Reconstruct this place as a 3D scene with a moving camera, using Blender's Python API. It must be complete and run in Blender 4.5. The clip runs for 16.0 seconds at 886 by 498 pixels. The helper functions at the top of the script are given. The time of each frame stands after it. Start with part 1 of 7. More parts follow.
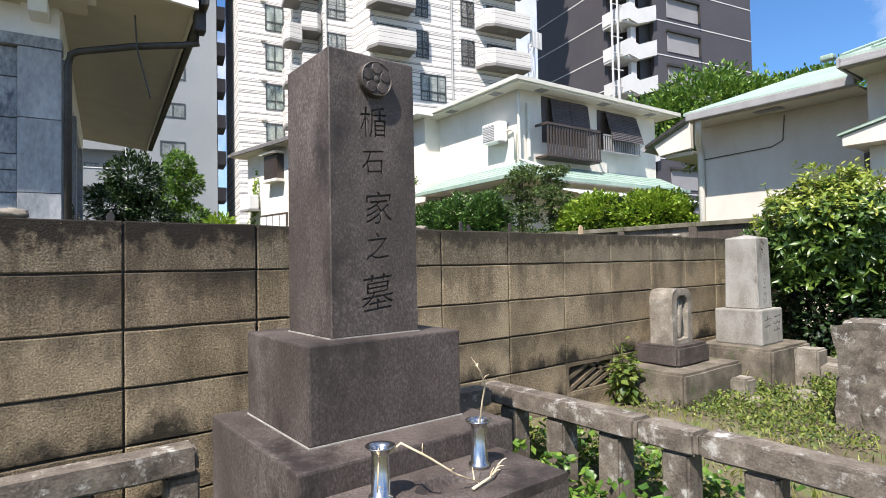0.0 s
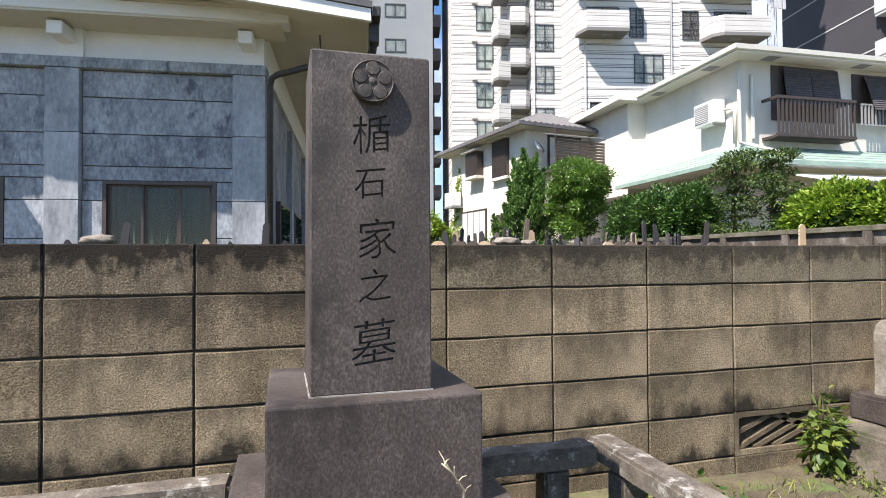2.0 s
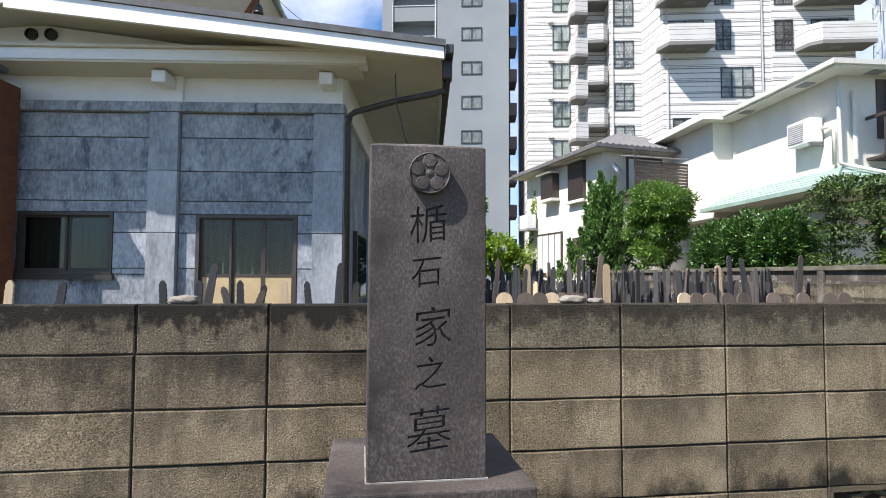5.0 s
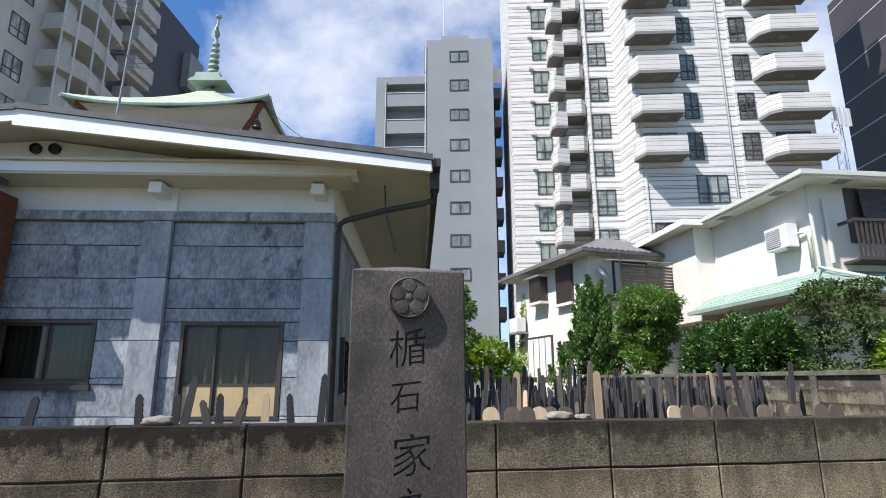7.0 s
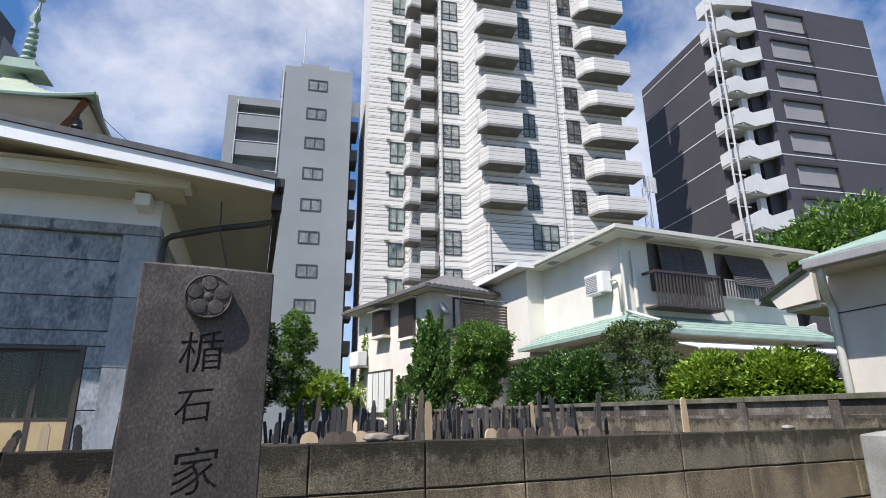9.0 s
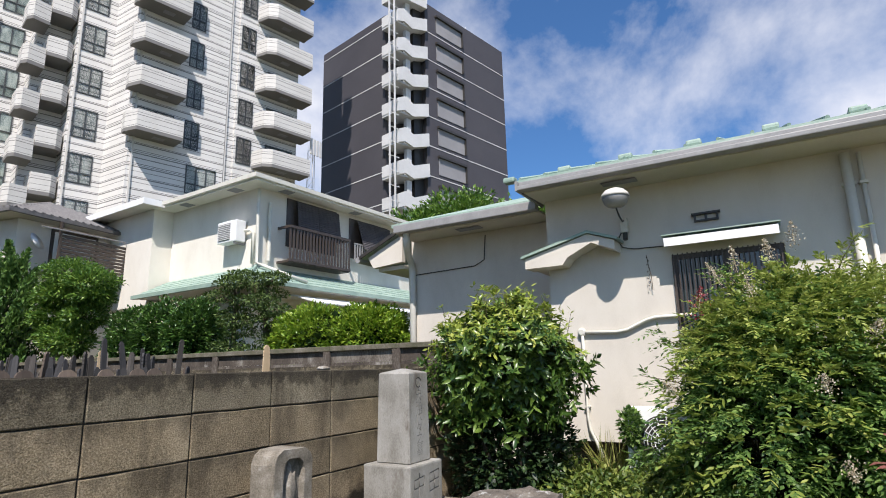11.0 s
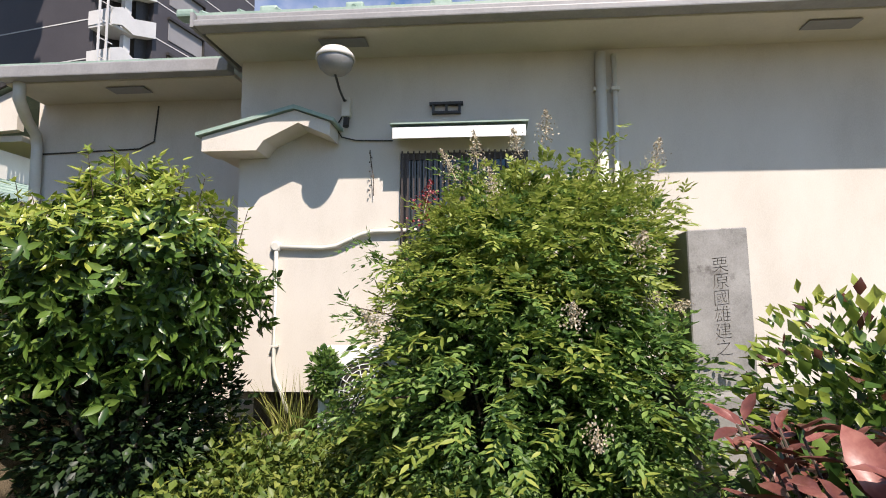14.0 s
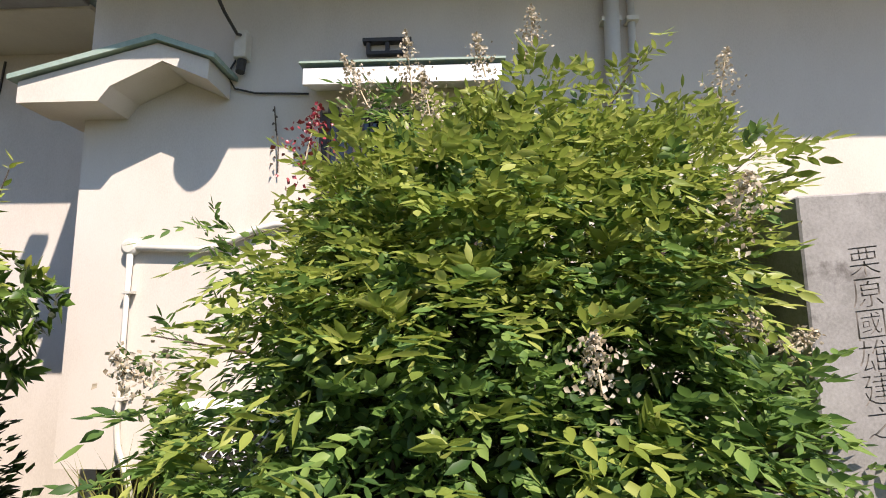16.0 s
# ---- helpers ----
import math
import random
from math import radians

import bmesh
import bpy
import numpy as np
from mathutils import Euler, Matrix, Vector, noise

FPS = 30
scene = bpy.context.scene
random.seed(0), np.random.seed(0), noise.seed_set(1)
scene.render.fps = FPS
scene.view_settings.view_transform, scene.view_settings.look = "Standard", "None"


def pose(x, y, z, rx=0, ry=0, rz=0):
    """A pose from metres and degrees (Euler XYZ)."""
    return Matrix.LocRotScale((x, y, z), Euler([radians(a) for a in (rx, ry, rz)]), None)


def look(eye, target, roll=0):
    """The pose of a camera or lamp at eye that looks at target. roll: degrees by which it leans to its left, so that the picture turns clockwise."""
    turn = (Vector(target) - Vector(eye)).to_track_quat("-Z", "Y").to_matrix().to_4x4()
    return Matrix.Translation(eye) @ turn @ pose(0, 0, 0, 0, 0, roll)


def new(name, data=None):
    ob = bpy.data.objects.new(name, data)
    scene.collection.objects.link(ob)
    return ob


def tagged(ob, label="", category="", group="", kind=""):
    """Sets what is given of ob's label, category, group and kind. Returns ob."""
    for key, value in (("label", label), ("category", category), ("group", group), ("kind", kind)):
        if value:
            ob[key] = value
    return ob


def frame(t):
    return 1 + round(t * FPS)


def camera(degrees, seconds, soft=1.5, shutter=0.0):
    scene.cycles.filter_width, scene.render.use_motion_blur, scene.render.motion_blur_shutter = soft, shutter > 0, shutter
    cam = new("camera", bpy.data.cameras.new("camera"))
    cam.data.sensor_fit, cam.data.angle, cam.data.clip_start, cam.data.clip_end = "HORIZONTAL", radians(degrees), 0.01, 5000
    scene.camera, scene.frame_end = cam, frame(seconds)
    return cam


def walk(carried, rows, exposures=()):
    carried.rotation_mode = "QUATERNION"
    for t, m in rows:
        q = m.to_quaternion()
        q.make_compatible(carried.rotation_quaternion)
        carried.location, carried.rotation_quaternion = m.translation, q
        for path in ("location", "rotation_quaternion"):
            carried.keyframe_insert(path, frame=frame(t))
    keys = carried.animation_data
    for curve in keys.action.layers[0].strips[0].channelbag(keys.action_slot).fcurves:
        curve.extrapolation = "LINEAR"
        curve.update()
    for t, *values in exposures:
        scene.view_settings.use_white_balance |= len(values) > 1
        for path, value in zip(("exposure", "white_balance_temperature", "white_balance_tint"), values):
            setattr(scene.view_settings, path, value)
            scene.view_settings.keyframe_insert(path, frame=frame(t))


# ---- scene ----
cam = camera(76.9, 16.0, soft=1.0)
PATH = [
    (0, (-0.131, 0.031, 1.189), (1.097, 1.609, 1.244), -1.1),
    (0.5, (0.091, 0.115, 1.211), (1.137, 1.819, 1.263), -0.9),
    (1, (0.296, 0.11, 1.245), (1.148, 1.918, 1.298), -0.7),
    (1.5, (0.521, 0.072, 1.302), (1.211, 1.948, 1.352), -0.7),
    (2, (0.641, 0.116, 1.333), (1.191, 2.038, 1.369), -0.3),
    (2.5, (0.672, 0.113, 1.38), (1.117, 2.063, 1.414), -0.1),
    (3, (0.69, 0.112, 1.422), (1.06, 2.077, 1.45), 0.1),
    (3.2, (0.693, 0.11, 1.432), (1.044, 2.078, 1.461), 0.1),
    (5.3, (0.696, 0.076, 1.554), (0.979, 2.051, 1.691), 0.2),
    (5.5, (0.704, 0.072, 1.561), (0.987, 2.045, 1.732), 0.1),
    (6, (0.708, 0.062, 1.584), (0.996, 2.022, 1.853), -0.0),
    (6.5, (0.711, 0.046, 1.601), (1.007, 1.99, 1.965), -0.0),
    (7, (0.722, 0.04, 1.602), (1.033, 1.962, 2.06), -0.1),
    (7.5, (0.753, 0.037, 1.601), (1.107, 1.934, 2.128), -0.3),
    (8, (0.788, 0.048, 1.593), (1.247, 1.909, 2.164), -0.4),
    (8.5, (0.81, 0.056, 1.566), (1.415, 1.872, 2.146), -0.5),
    (9, (0.834, 0.06, 1.52), (1.647, 1.794, 2.096), -0.6),
    (9.5, (0.972, 0.026, 1.463), (2.091, 1.588, 2.017), -1.0),
    (10, (1.199, -0.085, 1.421), (2.606, 1.246, 1.921), -1.4),
    (10.2, (1.273, -0.136, 1.411), (2.768, 1.105, 1.886), -1.5),
    (12.3, (2.399, -0.097, 1.407), (4.224, 0.664, 1.708), -0.8),
    (12.5, (2.496, -0.118, 1.407), (4.35, 0.586, 1.671), -0.6),
    (13, (2.789, -0.027, 1.386), (4.72, 0.448, 1.601), -0.2),
    (13.5, (3.104, 0.03, 1.344), (5.083, 0.258, 1.526), -0.2),
    (14, (3.445, 0.05, 1.324), (5.43, 0.207, 1.504), -0.1),
    (14.5, (3.8, 0.039, 1.286), (5.786, 0.174, 1.474), 0.1),
    (15, (4.21, -0.047, 1.302), (6.199, 0.051, 1.492), -0.0),
    (15.5, (4.564, -0.054, 1.355), (6.549, 0.036, 1.586), -0.1),
    (16, (4.924, -0.105, 1.319), (6.901, 0.007, 1.6), 0.0),
]
walk(cam, [(t, look(eye, target, roll)) for t, eye, target, roll in PATH],
     exposures=[(0, 0.95, 6600, 13), (2.0, 1.06, 6600, 14), (5.5, 0.9, 6300, 12), (7.5, 0.63, 6250, 12), (9.0, 0.49, 6250, 13), (10.2, 0.47, 6350, 13), (12.5, 0.6, 6650, 14), (14.5, 0.74, 6900, 18), (16.0, 0.82, 7000, 20)])

# ---- light: high summer sun from behind the shoulder, blue sky with cloud ----
SUN_FROM = Vector((-0.645, -0.316, 1.0)).normalized()
world = bpy.data.worlds.new("sky")
scene.world = world
world.use_nodes = True
wn, wl = world.node_tree.nodes, world.node_tree.links
wn.clear()
w_out, w_bg, w_sky = wn.new("ShaderNodeOutputWorld"), wn.new("ShaderNodeBackground"), wn.new("ShaderNodeTexSky")
w_sky.sky_type = "NISHITA"
w_sky.sun_disc = False
w_sky.sun_elevation = math.asin(SUN_FROM.z)
w_sky.sun_rotation = math.atan2(SUN_FROM.x, SUN_FROM.y)
w_bg.inputs["Strength"].default_value = 0.078
wl.new(w_bg.outputs[0], w_out.inputs[0])
w_co, w_map, w_n1 = wn.new("ShaderNodeTexCoord"), wn.new("ShaderNodeMapping"), wn.new("ShaderNodeTexNoise")
w_ramp, w_mix = wn.new("ShaderNodeValToRGB"), wn.new("ShaderNodeMix")
w_map.inputs["Scale"].default_value = (1.0, 1.0, 1.15)
w_map.inputs["Location"].default_value = (0.9, 0.4, 0.2)
wl.new(w_co.outputs["Generated"], w_map.inputs["Vector"])
w_n1.inputs["Scale"].default_value, w_n1.inputs["Detail"].default_value, w_n1.inputs["Roughness"].default_value = 2.1, 9.0, 0.58
w_n1.inputs["Distortion"].default_value = 0.12
wl.new(w_map.outputs[0], w_n1.inputs["Vector"])
w_ramp.color_ramp.elements[0].position, w_ramp.color_ramp.elements[1].position = 0.46, 0.68
w_ramp.color_ramp.elements[1].color = (0.8, 0.8, 0.8, 1)
wl.new(w_n1.outputs["Fac"], w_ramp.inputs[0])
w_mix.data_type = "RGBA"
w_mix.inputs[7].default_value = (10.0, 10.0, 10.1, 1)
wl.new(w_ramp.outputs["Color"], w_mix.inputs[0])
w_tint = wn.new("ShaderNodeMix")
w_tint.data_type, w_tint.blend_type = "RGBA", "MULTIPLY"
w_tint.inputs[0].default_value = 1.0
w_tint.inputs[7].default_value = (0.6, 1.0, 1.38, 1)
wl.new(w_sky.outputs[0], w_tint.inputs[6])
wl.new(w_tint.outputs[2], w_mix.inputs[6])
wl.new(w_mix.outputs[2], w_bg.inputs["Color"])
sun_data = bpy.data.lights.new("sun", "SUN")
sun_data.energy, sun_data.angle, sun_data.color = 5.0, radians(0.53), (1.0, 0.945, 0.87)
sun = new("sun", sun_data)
sun.matrix_world = look(SUN_FROM * 60, (0, 0, 0))


# ---- materials ----
def mat(name, colors, rough=0.8, scale=6.0, fine=60.0, bump=0.3, metal=0.0, spots=None, streak=0.0, vary=0.0, spec=0.5, dist=0.01, grain=0.35):
    """Colours mixed by noise at two scales, with relief; spots: colour, scale, amount of stains; streak stretches noise down the face."""
    m = bpy.data.materials.new(name)
    m.use_nodes = True
    n, l = m.node_tree.nodes, m.node_tree.links
    b = n["Principled BSDF"]
    b.inputs["Roughness"].default_value, b.inputs["Metallic"].default_value = rough, metal
    b.inputs["Specular IOR Level"].default_value = spec
    co = n.new("ShaderNodeTexCoord")
    mp = n.new("ShaderNodeMapping")
    mp.inputs["Scale"].default_value = (1, 1, 1 - streak)
    l.new(co.outputs["Object"], mp.inputs["Vector"])
    info = n.new("ShaderNodeObjectInfo")
    off = n.new("ShaderNodeVectorMath")
    off.operation = "MULTIPLY_ADD"
    off.inputs[1].default_value = (37, 23, 51)
    l.new(info.outputs["Random"], off.inputs[0])
    l.new(mp.outputs[0], off.inputs[2])
    big, small = n.new("ShaderNodeTexNoise"), n.new("ShaderNodeTexNoise")
    for node, sc in ((big, scale), (small, fine)):
        node.inputs["Scale"].default_value, node.inputs["Detail"].default_value, node.inputs["Roughness"].default_value = sc, 6, 0.62
        l.new(off.outputs[0], node.inputs["Vector"])
    blend = n.new("ShaderNodeMath")
    blend.operation = "MULTIPLY_ADD"
    blend.inputs[1].default_value = grain
    l.new(small.outputs["Fac"], blend.inputs[0])
    half = n.new("ShaderNodeMath")
    half.operation = "MULTIPLY"
    half.inputs[1].default_value = 1 - grain
    l.new(big.outputs["Fac"], half.inputs[0])
    l.new(half.outputs[0], blend.inputs[2])
    ramp = n.new("ShaderNodeValToRGB")
    els = ramp.color_ramp.elements
    while len(els) < len(colors):
        els.new(0.5)
    for i, c in enumerate(colors):
        els[i].position = 0.36 + 0.28 * i / max(1, len(colors) - 1)
        els[i].color = (*c, 1)
    l.new(blend.outputs[0], ramp.inputs[0])
    col = ramp.outputs["Color"]
    if spots:
        sc, ssize, amount = spots
        sn, sr, sm = n.new("ShaderNodeTexNoise"), n.new("ShaderNodeValToRGB"), n.new("ShaderNodeMix")
        sn.inputs["Scale"].default_value, sn.inputs["Detail"].default_value, sn.inputs["Roughness"].default_value = ssize, 8, 0.7
        l.new(off.outputs[0], sn.inputs["Vector"])
        sr.color_ramp.elements[0].position, sr.color_ramp.elements[1].position = 0.62 - 0.2 * amount, 0.70 - 0.14 * amount
        l.new(sn.outputs["Fac"], sr.inputs[0])
        sm.data_type = "RGBA"
        sm.inputs[7].default_value = (*sc, 1)
        l.new(sr.outputs["Color"], sm.inputs[0])
        l.new(col, sm.inputs[6])
        col = sm.outputs[2]
    if vary:
        hs, mr = n.new("ShaderNodeHueSaturation"), n.new("ShaderNodeMapRange")
        mr.inputs["To Min"].default_value, mr.inputs["To Max"].default_value = 1 - vary, 1 + vary
        l.new(info.outputs["Random"], mr.inputs["Value"])
        l.new(mr.outputs[0], hs.inputs["Value"])
        l.new(col, hs.inputs["Color"])
        col = hs.outputs[0]
    l.new(col, b.inputs["Base Color"])
    if bump:
        bp = n.new("ShaderNodeBump")
        bp.inputs["Strength"].default_value, bp.inputs["Distance"].default_value = bump, dist
        l.new(blend.outputs[0], bp.inputs["Height"])
        l.new(bp.outputs[0], b.inputs["Normal"])
    return m


def leaf_mat(name, dark, mid, light, rough=0.42, through_light=0.35):
    """Leaf: colour varies leaf by leaf, some light passes."""
    m = bpy.data.materials.new(name)
    m.use_nodes = True
    n, l = m.node_tree.nodes, m.node_tree.links
    b, out = n["Principled BSDF"], n["Material Output"]
    geo, ramp = n.new("ShaderNodeNewGeometry"), n.new("ShaderNodeValToRGB")
    els = ramp.color_ramp.elements
    els.new(0.5)
    for e, p, c in zip(els, (0.05, 0.55, 0.98), (dark, mid, light)):
        c = (c[0] * 1.12, c[1], c[2]) if c[1] > c[0] else c
        e.position, e.color = p, (*c, 1)
    l.new(geo.outputs["Random Per Island"], ramp.inputs[0])
    l.new(ramp.outputs[0], b.inputs["Base Color"])
    b.inputs["Roughness"].default_value = rough
    tr, mix = n.new("ShaderNodeBsdfTranslucent"), n.new("ShaderNodeMixShader")
    l.new(ramp.outputs[0], tr.inputs["Color"])
    mix.inputs[0].default_value = through_light
    l.new(b.outputs[0], mix.inputs[1])
    l.new(tr.outputs[0], mix.inputs[2])
    l.new(mix.outputs[0], out.inputs["Surface"])
    return m


def glass_mat(name, tint, rough=0.03):
    m = bpy.data.materials.new(name)
    m.use_nodes = True
    b = m.node_tree.nodes["Principled BSDF"]
    b.inputs["Base Color"].default_value = (*tint, 1)
    b.inputs["Roughness"].default_value = rough
    b.inputs["Specular IOR Level"].default_value = 0.8
    return m


def block_mat(name, colors, dirt, crust=0.0, low_dark=0.0):
    """Grainy concrete block: soft stains that run on from block to block, dirt washed down from the joint above, black crust."""
    m = mat(name, colors, 0.95, 1.7, 120, 1.0, vary=0.1, spec=0.2, dist=0.016, grain=0.62)
    n, l = m.node_tree.nodes, m.node_tree.links
    b = n["Principled BSDF"]
    col = b.inputs["Base Color"].links[0].from_socket
    geo, co, sep = n.new("ShaderNodeNewGeometry"), n.new("ShaderNodeTexCoord"), n.new("ShaderNodeSeparateXYZ")
    l.new(co.outputs["Object"], sep.inputs[0])
    def blend(factor, dark):
        nonlocal col
        mx = n.new("ShaderNodeMix")
        mx.data_type = "RGBA"
        mx.inputs[7].default_value = (*dark, 1)
        l.new(factor, mx.inputs[0])
        l.new(col, mx.inputs[6])
        col = mx.outputs[2]
    def noisy(stretch, scale, lo, hi, top, weight=None):
        mp, nz, rp = n.new("ShaderNodeMapping"), n.new("ShaderNodeTexNoise"), n.new("ShaderNodeValToRGB")
        mp.inputs["Scale"].default_value = stretch
        nz.inputs["Scale"].default_value, nz.inputs["Detail"].default_value, nz.inputs["Roughness"].default_value = scale, 8, 0.68
        l.new(geo.outputs["Position"], mp.inputs["Vector"])
        l.new(mp.outputs[0], nz.inputs["Vector"])
        src = nz.outputs["Fac"]
        if weight:
            ad, ml = n.new("ShaderNodeMath"), n.new("ShaderNodeMath")
            ml.operation = "MULTIPLY_ADD"
            ml.inputs[1].default_value, ml.inputs[2].default_value = weight
            l.new(sep.outputs["Z"], ml.inputs[0])
            l.new(src, ad.inputs[0])
            l.new(ml.outputs[0], ad.inputs[1])
            src = ad.outputs[0]
        rp.color_ramp.elements[0].position, rp.color_ramp.elements[1].position = lo, hi
        rp.color_ramp.elements[1].color = (top, top, top, 1)
        l.new(src, rp.inputs[0])
        return rp.outputs["Color"]
    blend(noisy((1, 1, 0.22), 4.5, 0.52, 0.68, dirt), (0.052, 0.041, 0.03))
    blend(noisy((1, 1, 0.6), 3.4, 0.5, 0.7, dirt, (1.1, -0.15)), (0.045, 0.038, 0.029))
    if crust:
        blend(noisy((1, 1, 0.8), 11.0, 0.5, 0.63, crust, (1.9, -0.2)), (0.02, 0.017, 0.014))
    # darker towards the bottom of each block, broken up by noise
    if low_dark:
        blend(noisy((1, 1, 0.7), 3.0, 0.5, 0.66, low_dark, (-1.4, 0.13)), (0.02, 0.018, 0.014))
    l.new(col, b.inputs["Base Color"])
    return m


M_BLOCK = block_mat("block_concrete", [(0.075, 0.06, 0.036), (0.232, 0.183, 0.118), (0.425, 0.345, 0.235)], 0.6)
M_BLOCKLOW = block_mat("block_concrete_dark_low", [(0.075, 0.06, 0.036), (0.232, 0.183, 0.118), (0.425, 0.345, 0.235)], 0.6, 0.0, 0.95)
M_BLOCKTOP = block_mat("block_concrete_dirty", [(0.06, 0.05, 0.034), (0.16, 0.135, 0.093), (0.32, 0.277, 0.2)], 0.7, 0.65)
M_BLOCKDIRT = block_mat("block_concrete_grimy", [(0.055, 0.045, 0.03), (0.16, 0.125, 0.083), (0.33, 0.267, 0.19)], 0.9, 0.35)
M_BLOCKMOSS = block_mat("block_concrete_mossy", [(0.045, 0.037, 0.026), (0.13, 0.105, 0.073), (0.31, 0.257, 0.185)], 0.85, 0.95)
M_MORTAR = mat("mortar", [(0.025, 0.022, 0.018), (0.06, 0.05, 0.04)], 1.0, 8, 80, 0.4)
M_GRANITE = mat("dark_granite", [(0.026, 0.019, 0.016), (0.061, 0.048, 0.042), (0.14, 0.118, 0.106)], 0.62, 3.2, 150, 0.7, spots=((0.02, 0.015, 0.013), 2.7, 0.5), streak=0.35, dist=0.004, grain=0.55)
M_STONE_L = mat("pale_granite", [(0.16, 0.148, 0.125), (0.26, 0.247, 0.22), (0.34, 0.327, 0.3)], 0.8, 5, 160, 0.35, spots=((0.13, 0.11, 0.09), 4, 0.25), streak=0.5, dist=0.004)
M_STONE_OLD = mat("weathered_stone", [(0.10, 0.085, 0.065), (0.2, 0.175, 0.14), (0.3, 0.27, 0.23)], 0.95, 7, 90, 0.8, spots=((0.36, 0.35, 0.31), 7, 0.2), dist=0.01)
M_STONE_MOSS = mat("mossy_stone", [(0.05, 0.042, 0.03), (0.12, 0.1, 0.075), (0.21, 0.18, 0.14)], 0.95, 6, 90, 0.8, spots=((0.06, 0.075, 0.025), 5, 0.4), dist=0.01)
M_RAIL = mat("lichened_stone", [(0.05, 0.04, 0.032), (0.12, 0.1, 0.08), (0.2, 0.175, 0.14)], 0.95, 9, 100, 0.8, spots=((0.38, 0.37, 0.34), 11, 0.33), dist=0.01)
M_PLASTER = mat("white_render", [(0.5, 0.457, 0.395), (0.575, 0.532, 0.468), (0.615, 0.574, 0.51)], 0.9, 1.6, 140, 0.4, streak=0.5, dist=0.004)
M_PLASTER_W = mat("white_house_render", [(0.63, 0.59, 0.515), (0.69, 0.652, 0.58), (0.73, 0.692, 0.62)], 0.9, 1.6, 140, 0.4, streak=0.5, dist=0.004)
M_WHITE = mat("white_paint", [(0.72, 0.72, 0.71), (0.8, 0.8, 0.8)], 0.6, 3, 60, 0.1)
M_SOFFIT = mat("soffit_paint", [(0.52, 0.485, 0.41), (0.6, 0.56, 0.48)], 0.85, 2, 50, 0.15)
M_TEMPLE = mat("blue_grey_stone", [(0.11, 0.122, 0.14), (0.27, 0.291, 0.318), (0.45, 0.47, 0.495)], 0.85, 2.2, 26, 0.4, grain=0.45, spots=((0.1, 0.112, 0.14), 2.8, 0.3), streak=0.55, vary=0.1, dist=0.01)
M_TEMPLE_P = mat("blue_grey_pilaster", [(0.15, 0.167, 0.187), (0.29, 0.308, 0.332), (0.42, 0.437, 0.46)], 0.85, 1.7, 22, 0.4, streak=0.6, vary=0.08, dist=0.01)
# Real dark trim; also the colour of sheets and strips that paint shade
M_TRIM_D = mat("dark_trim_and_shade", [(0.02, 0.018, 0.017), (0.05, 0.045, 0.04)], 0.5, 8, 60, 0.15)
M_BROWN = mat("brown_aluminium", [(0.045, 0.033, 0.027), (0.07, 0.052, 0.043)], 0.45, 8, 60, 0.05)
M_WOOD_RED = mat("red_brown_boards", [(0.11, 0.035, 0.015), (0.2, 0.07, 0.03)], 0.7, 5, 70, 0.4, streak=-2)
M_ROOF_GREEN = mat("green_copper", [(0.19, 0.28, 0.23), (0.26, 0.35, 0.295), (0.33, 0.42, 0.36)], 0.6, 2.2, 40, 0.15)
M_ROOF_PALE = mat("pale_green_roof", [(0.25, 0.29, 0.21), (0.36, 0.4, 0.3)], 0.7, 2, 40, 0.15)
M_ROOF_DARK = mat("dark_roof", [(0.05, 0.05, 0.055), (0.1, 0.1, 0.105)], 0.7, 5, 50, 0.3)
M_TILE = mat("grey_roof_tile", [(0.09, 0.085, 0.085), (0.17, 0.16, 0.155)], 0.6, 8, 60, 0.3)
M_GUTTER = mat("gutter_plastic", [(0.22, 0.217, 0.217), (0.3, 0.295, 0.295)], 0.5, 5, 50, 0.05)
M_PIPE = mat("cream_pipe", [(0.56, 0.54, 0.47), (0.64, 0.62, 0.55)], 0.5, 5, 50, 0.05)
M_GREYT = mat("grey_tower_tile", [(0.21, 0.23, 0.245), (0.245, 0.265, 0.28)], 0.8, 0.3, 9, 0.05)
M_DARKT = mat("dark_tower_panel", [(0.05, 0.046, 0.053), (0.066, 0.061, 0.068)], 0.6, 0.2, 8, 0.05)
M_PALEGREY = mat("pale_grey_concrete", [(0.5, 0.5, 0.5), (0.62, 0.62, 0.62)], 0.8, 0.5, 20, 0.1)
M_MIDGREY = mat("mid_grey_panel", [(0.22, 0.215, 0.225), (0.28, 0.275, 0.285)], 0.7, 0.5, 20, 0.1)
M_GLASS = glass_mat("window_glass", (0.03, 0.04, 0.04))
M_CURTAIN = mat("curtain", [(0.2, 0.22, 0.19), (0.33, 0.36, 0.31)], 0.9, 2, 12, 0.2, streak=0.95)
M_CURTAIN_W = mat("white_curtain", [(0.5, 0.52, 0.5), (0.72, 0.73, 0.7)], 0.9, 1.5, 9, 0.2, streak=0.95)
M_SOIL = mat("weedy_soil", [(0.05, 0.04, 0.025), (0.11, 0.09, 0.055), (0.15, 0.16, 0.06)], 1.0, 3, 45, 0.9, spots=((0.09, 0.13, 0.035), 4, 0.5), dist=0.03)
# Black stains of the east wall; also paints shade on the house plinth
M_DARKWALL = mat("stained_or_shaded_wall", [(0.035, 0.028, 0.023), (0.075, 0.06, 0.048), (0.2, 0.18, 0.155)], 0.95, 2.5, 60, 0.6, spots=((0.3, 0.28, 0.25), 2.2, 0.2), streak=0.5)
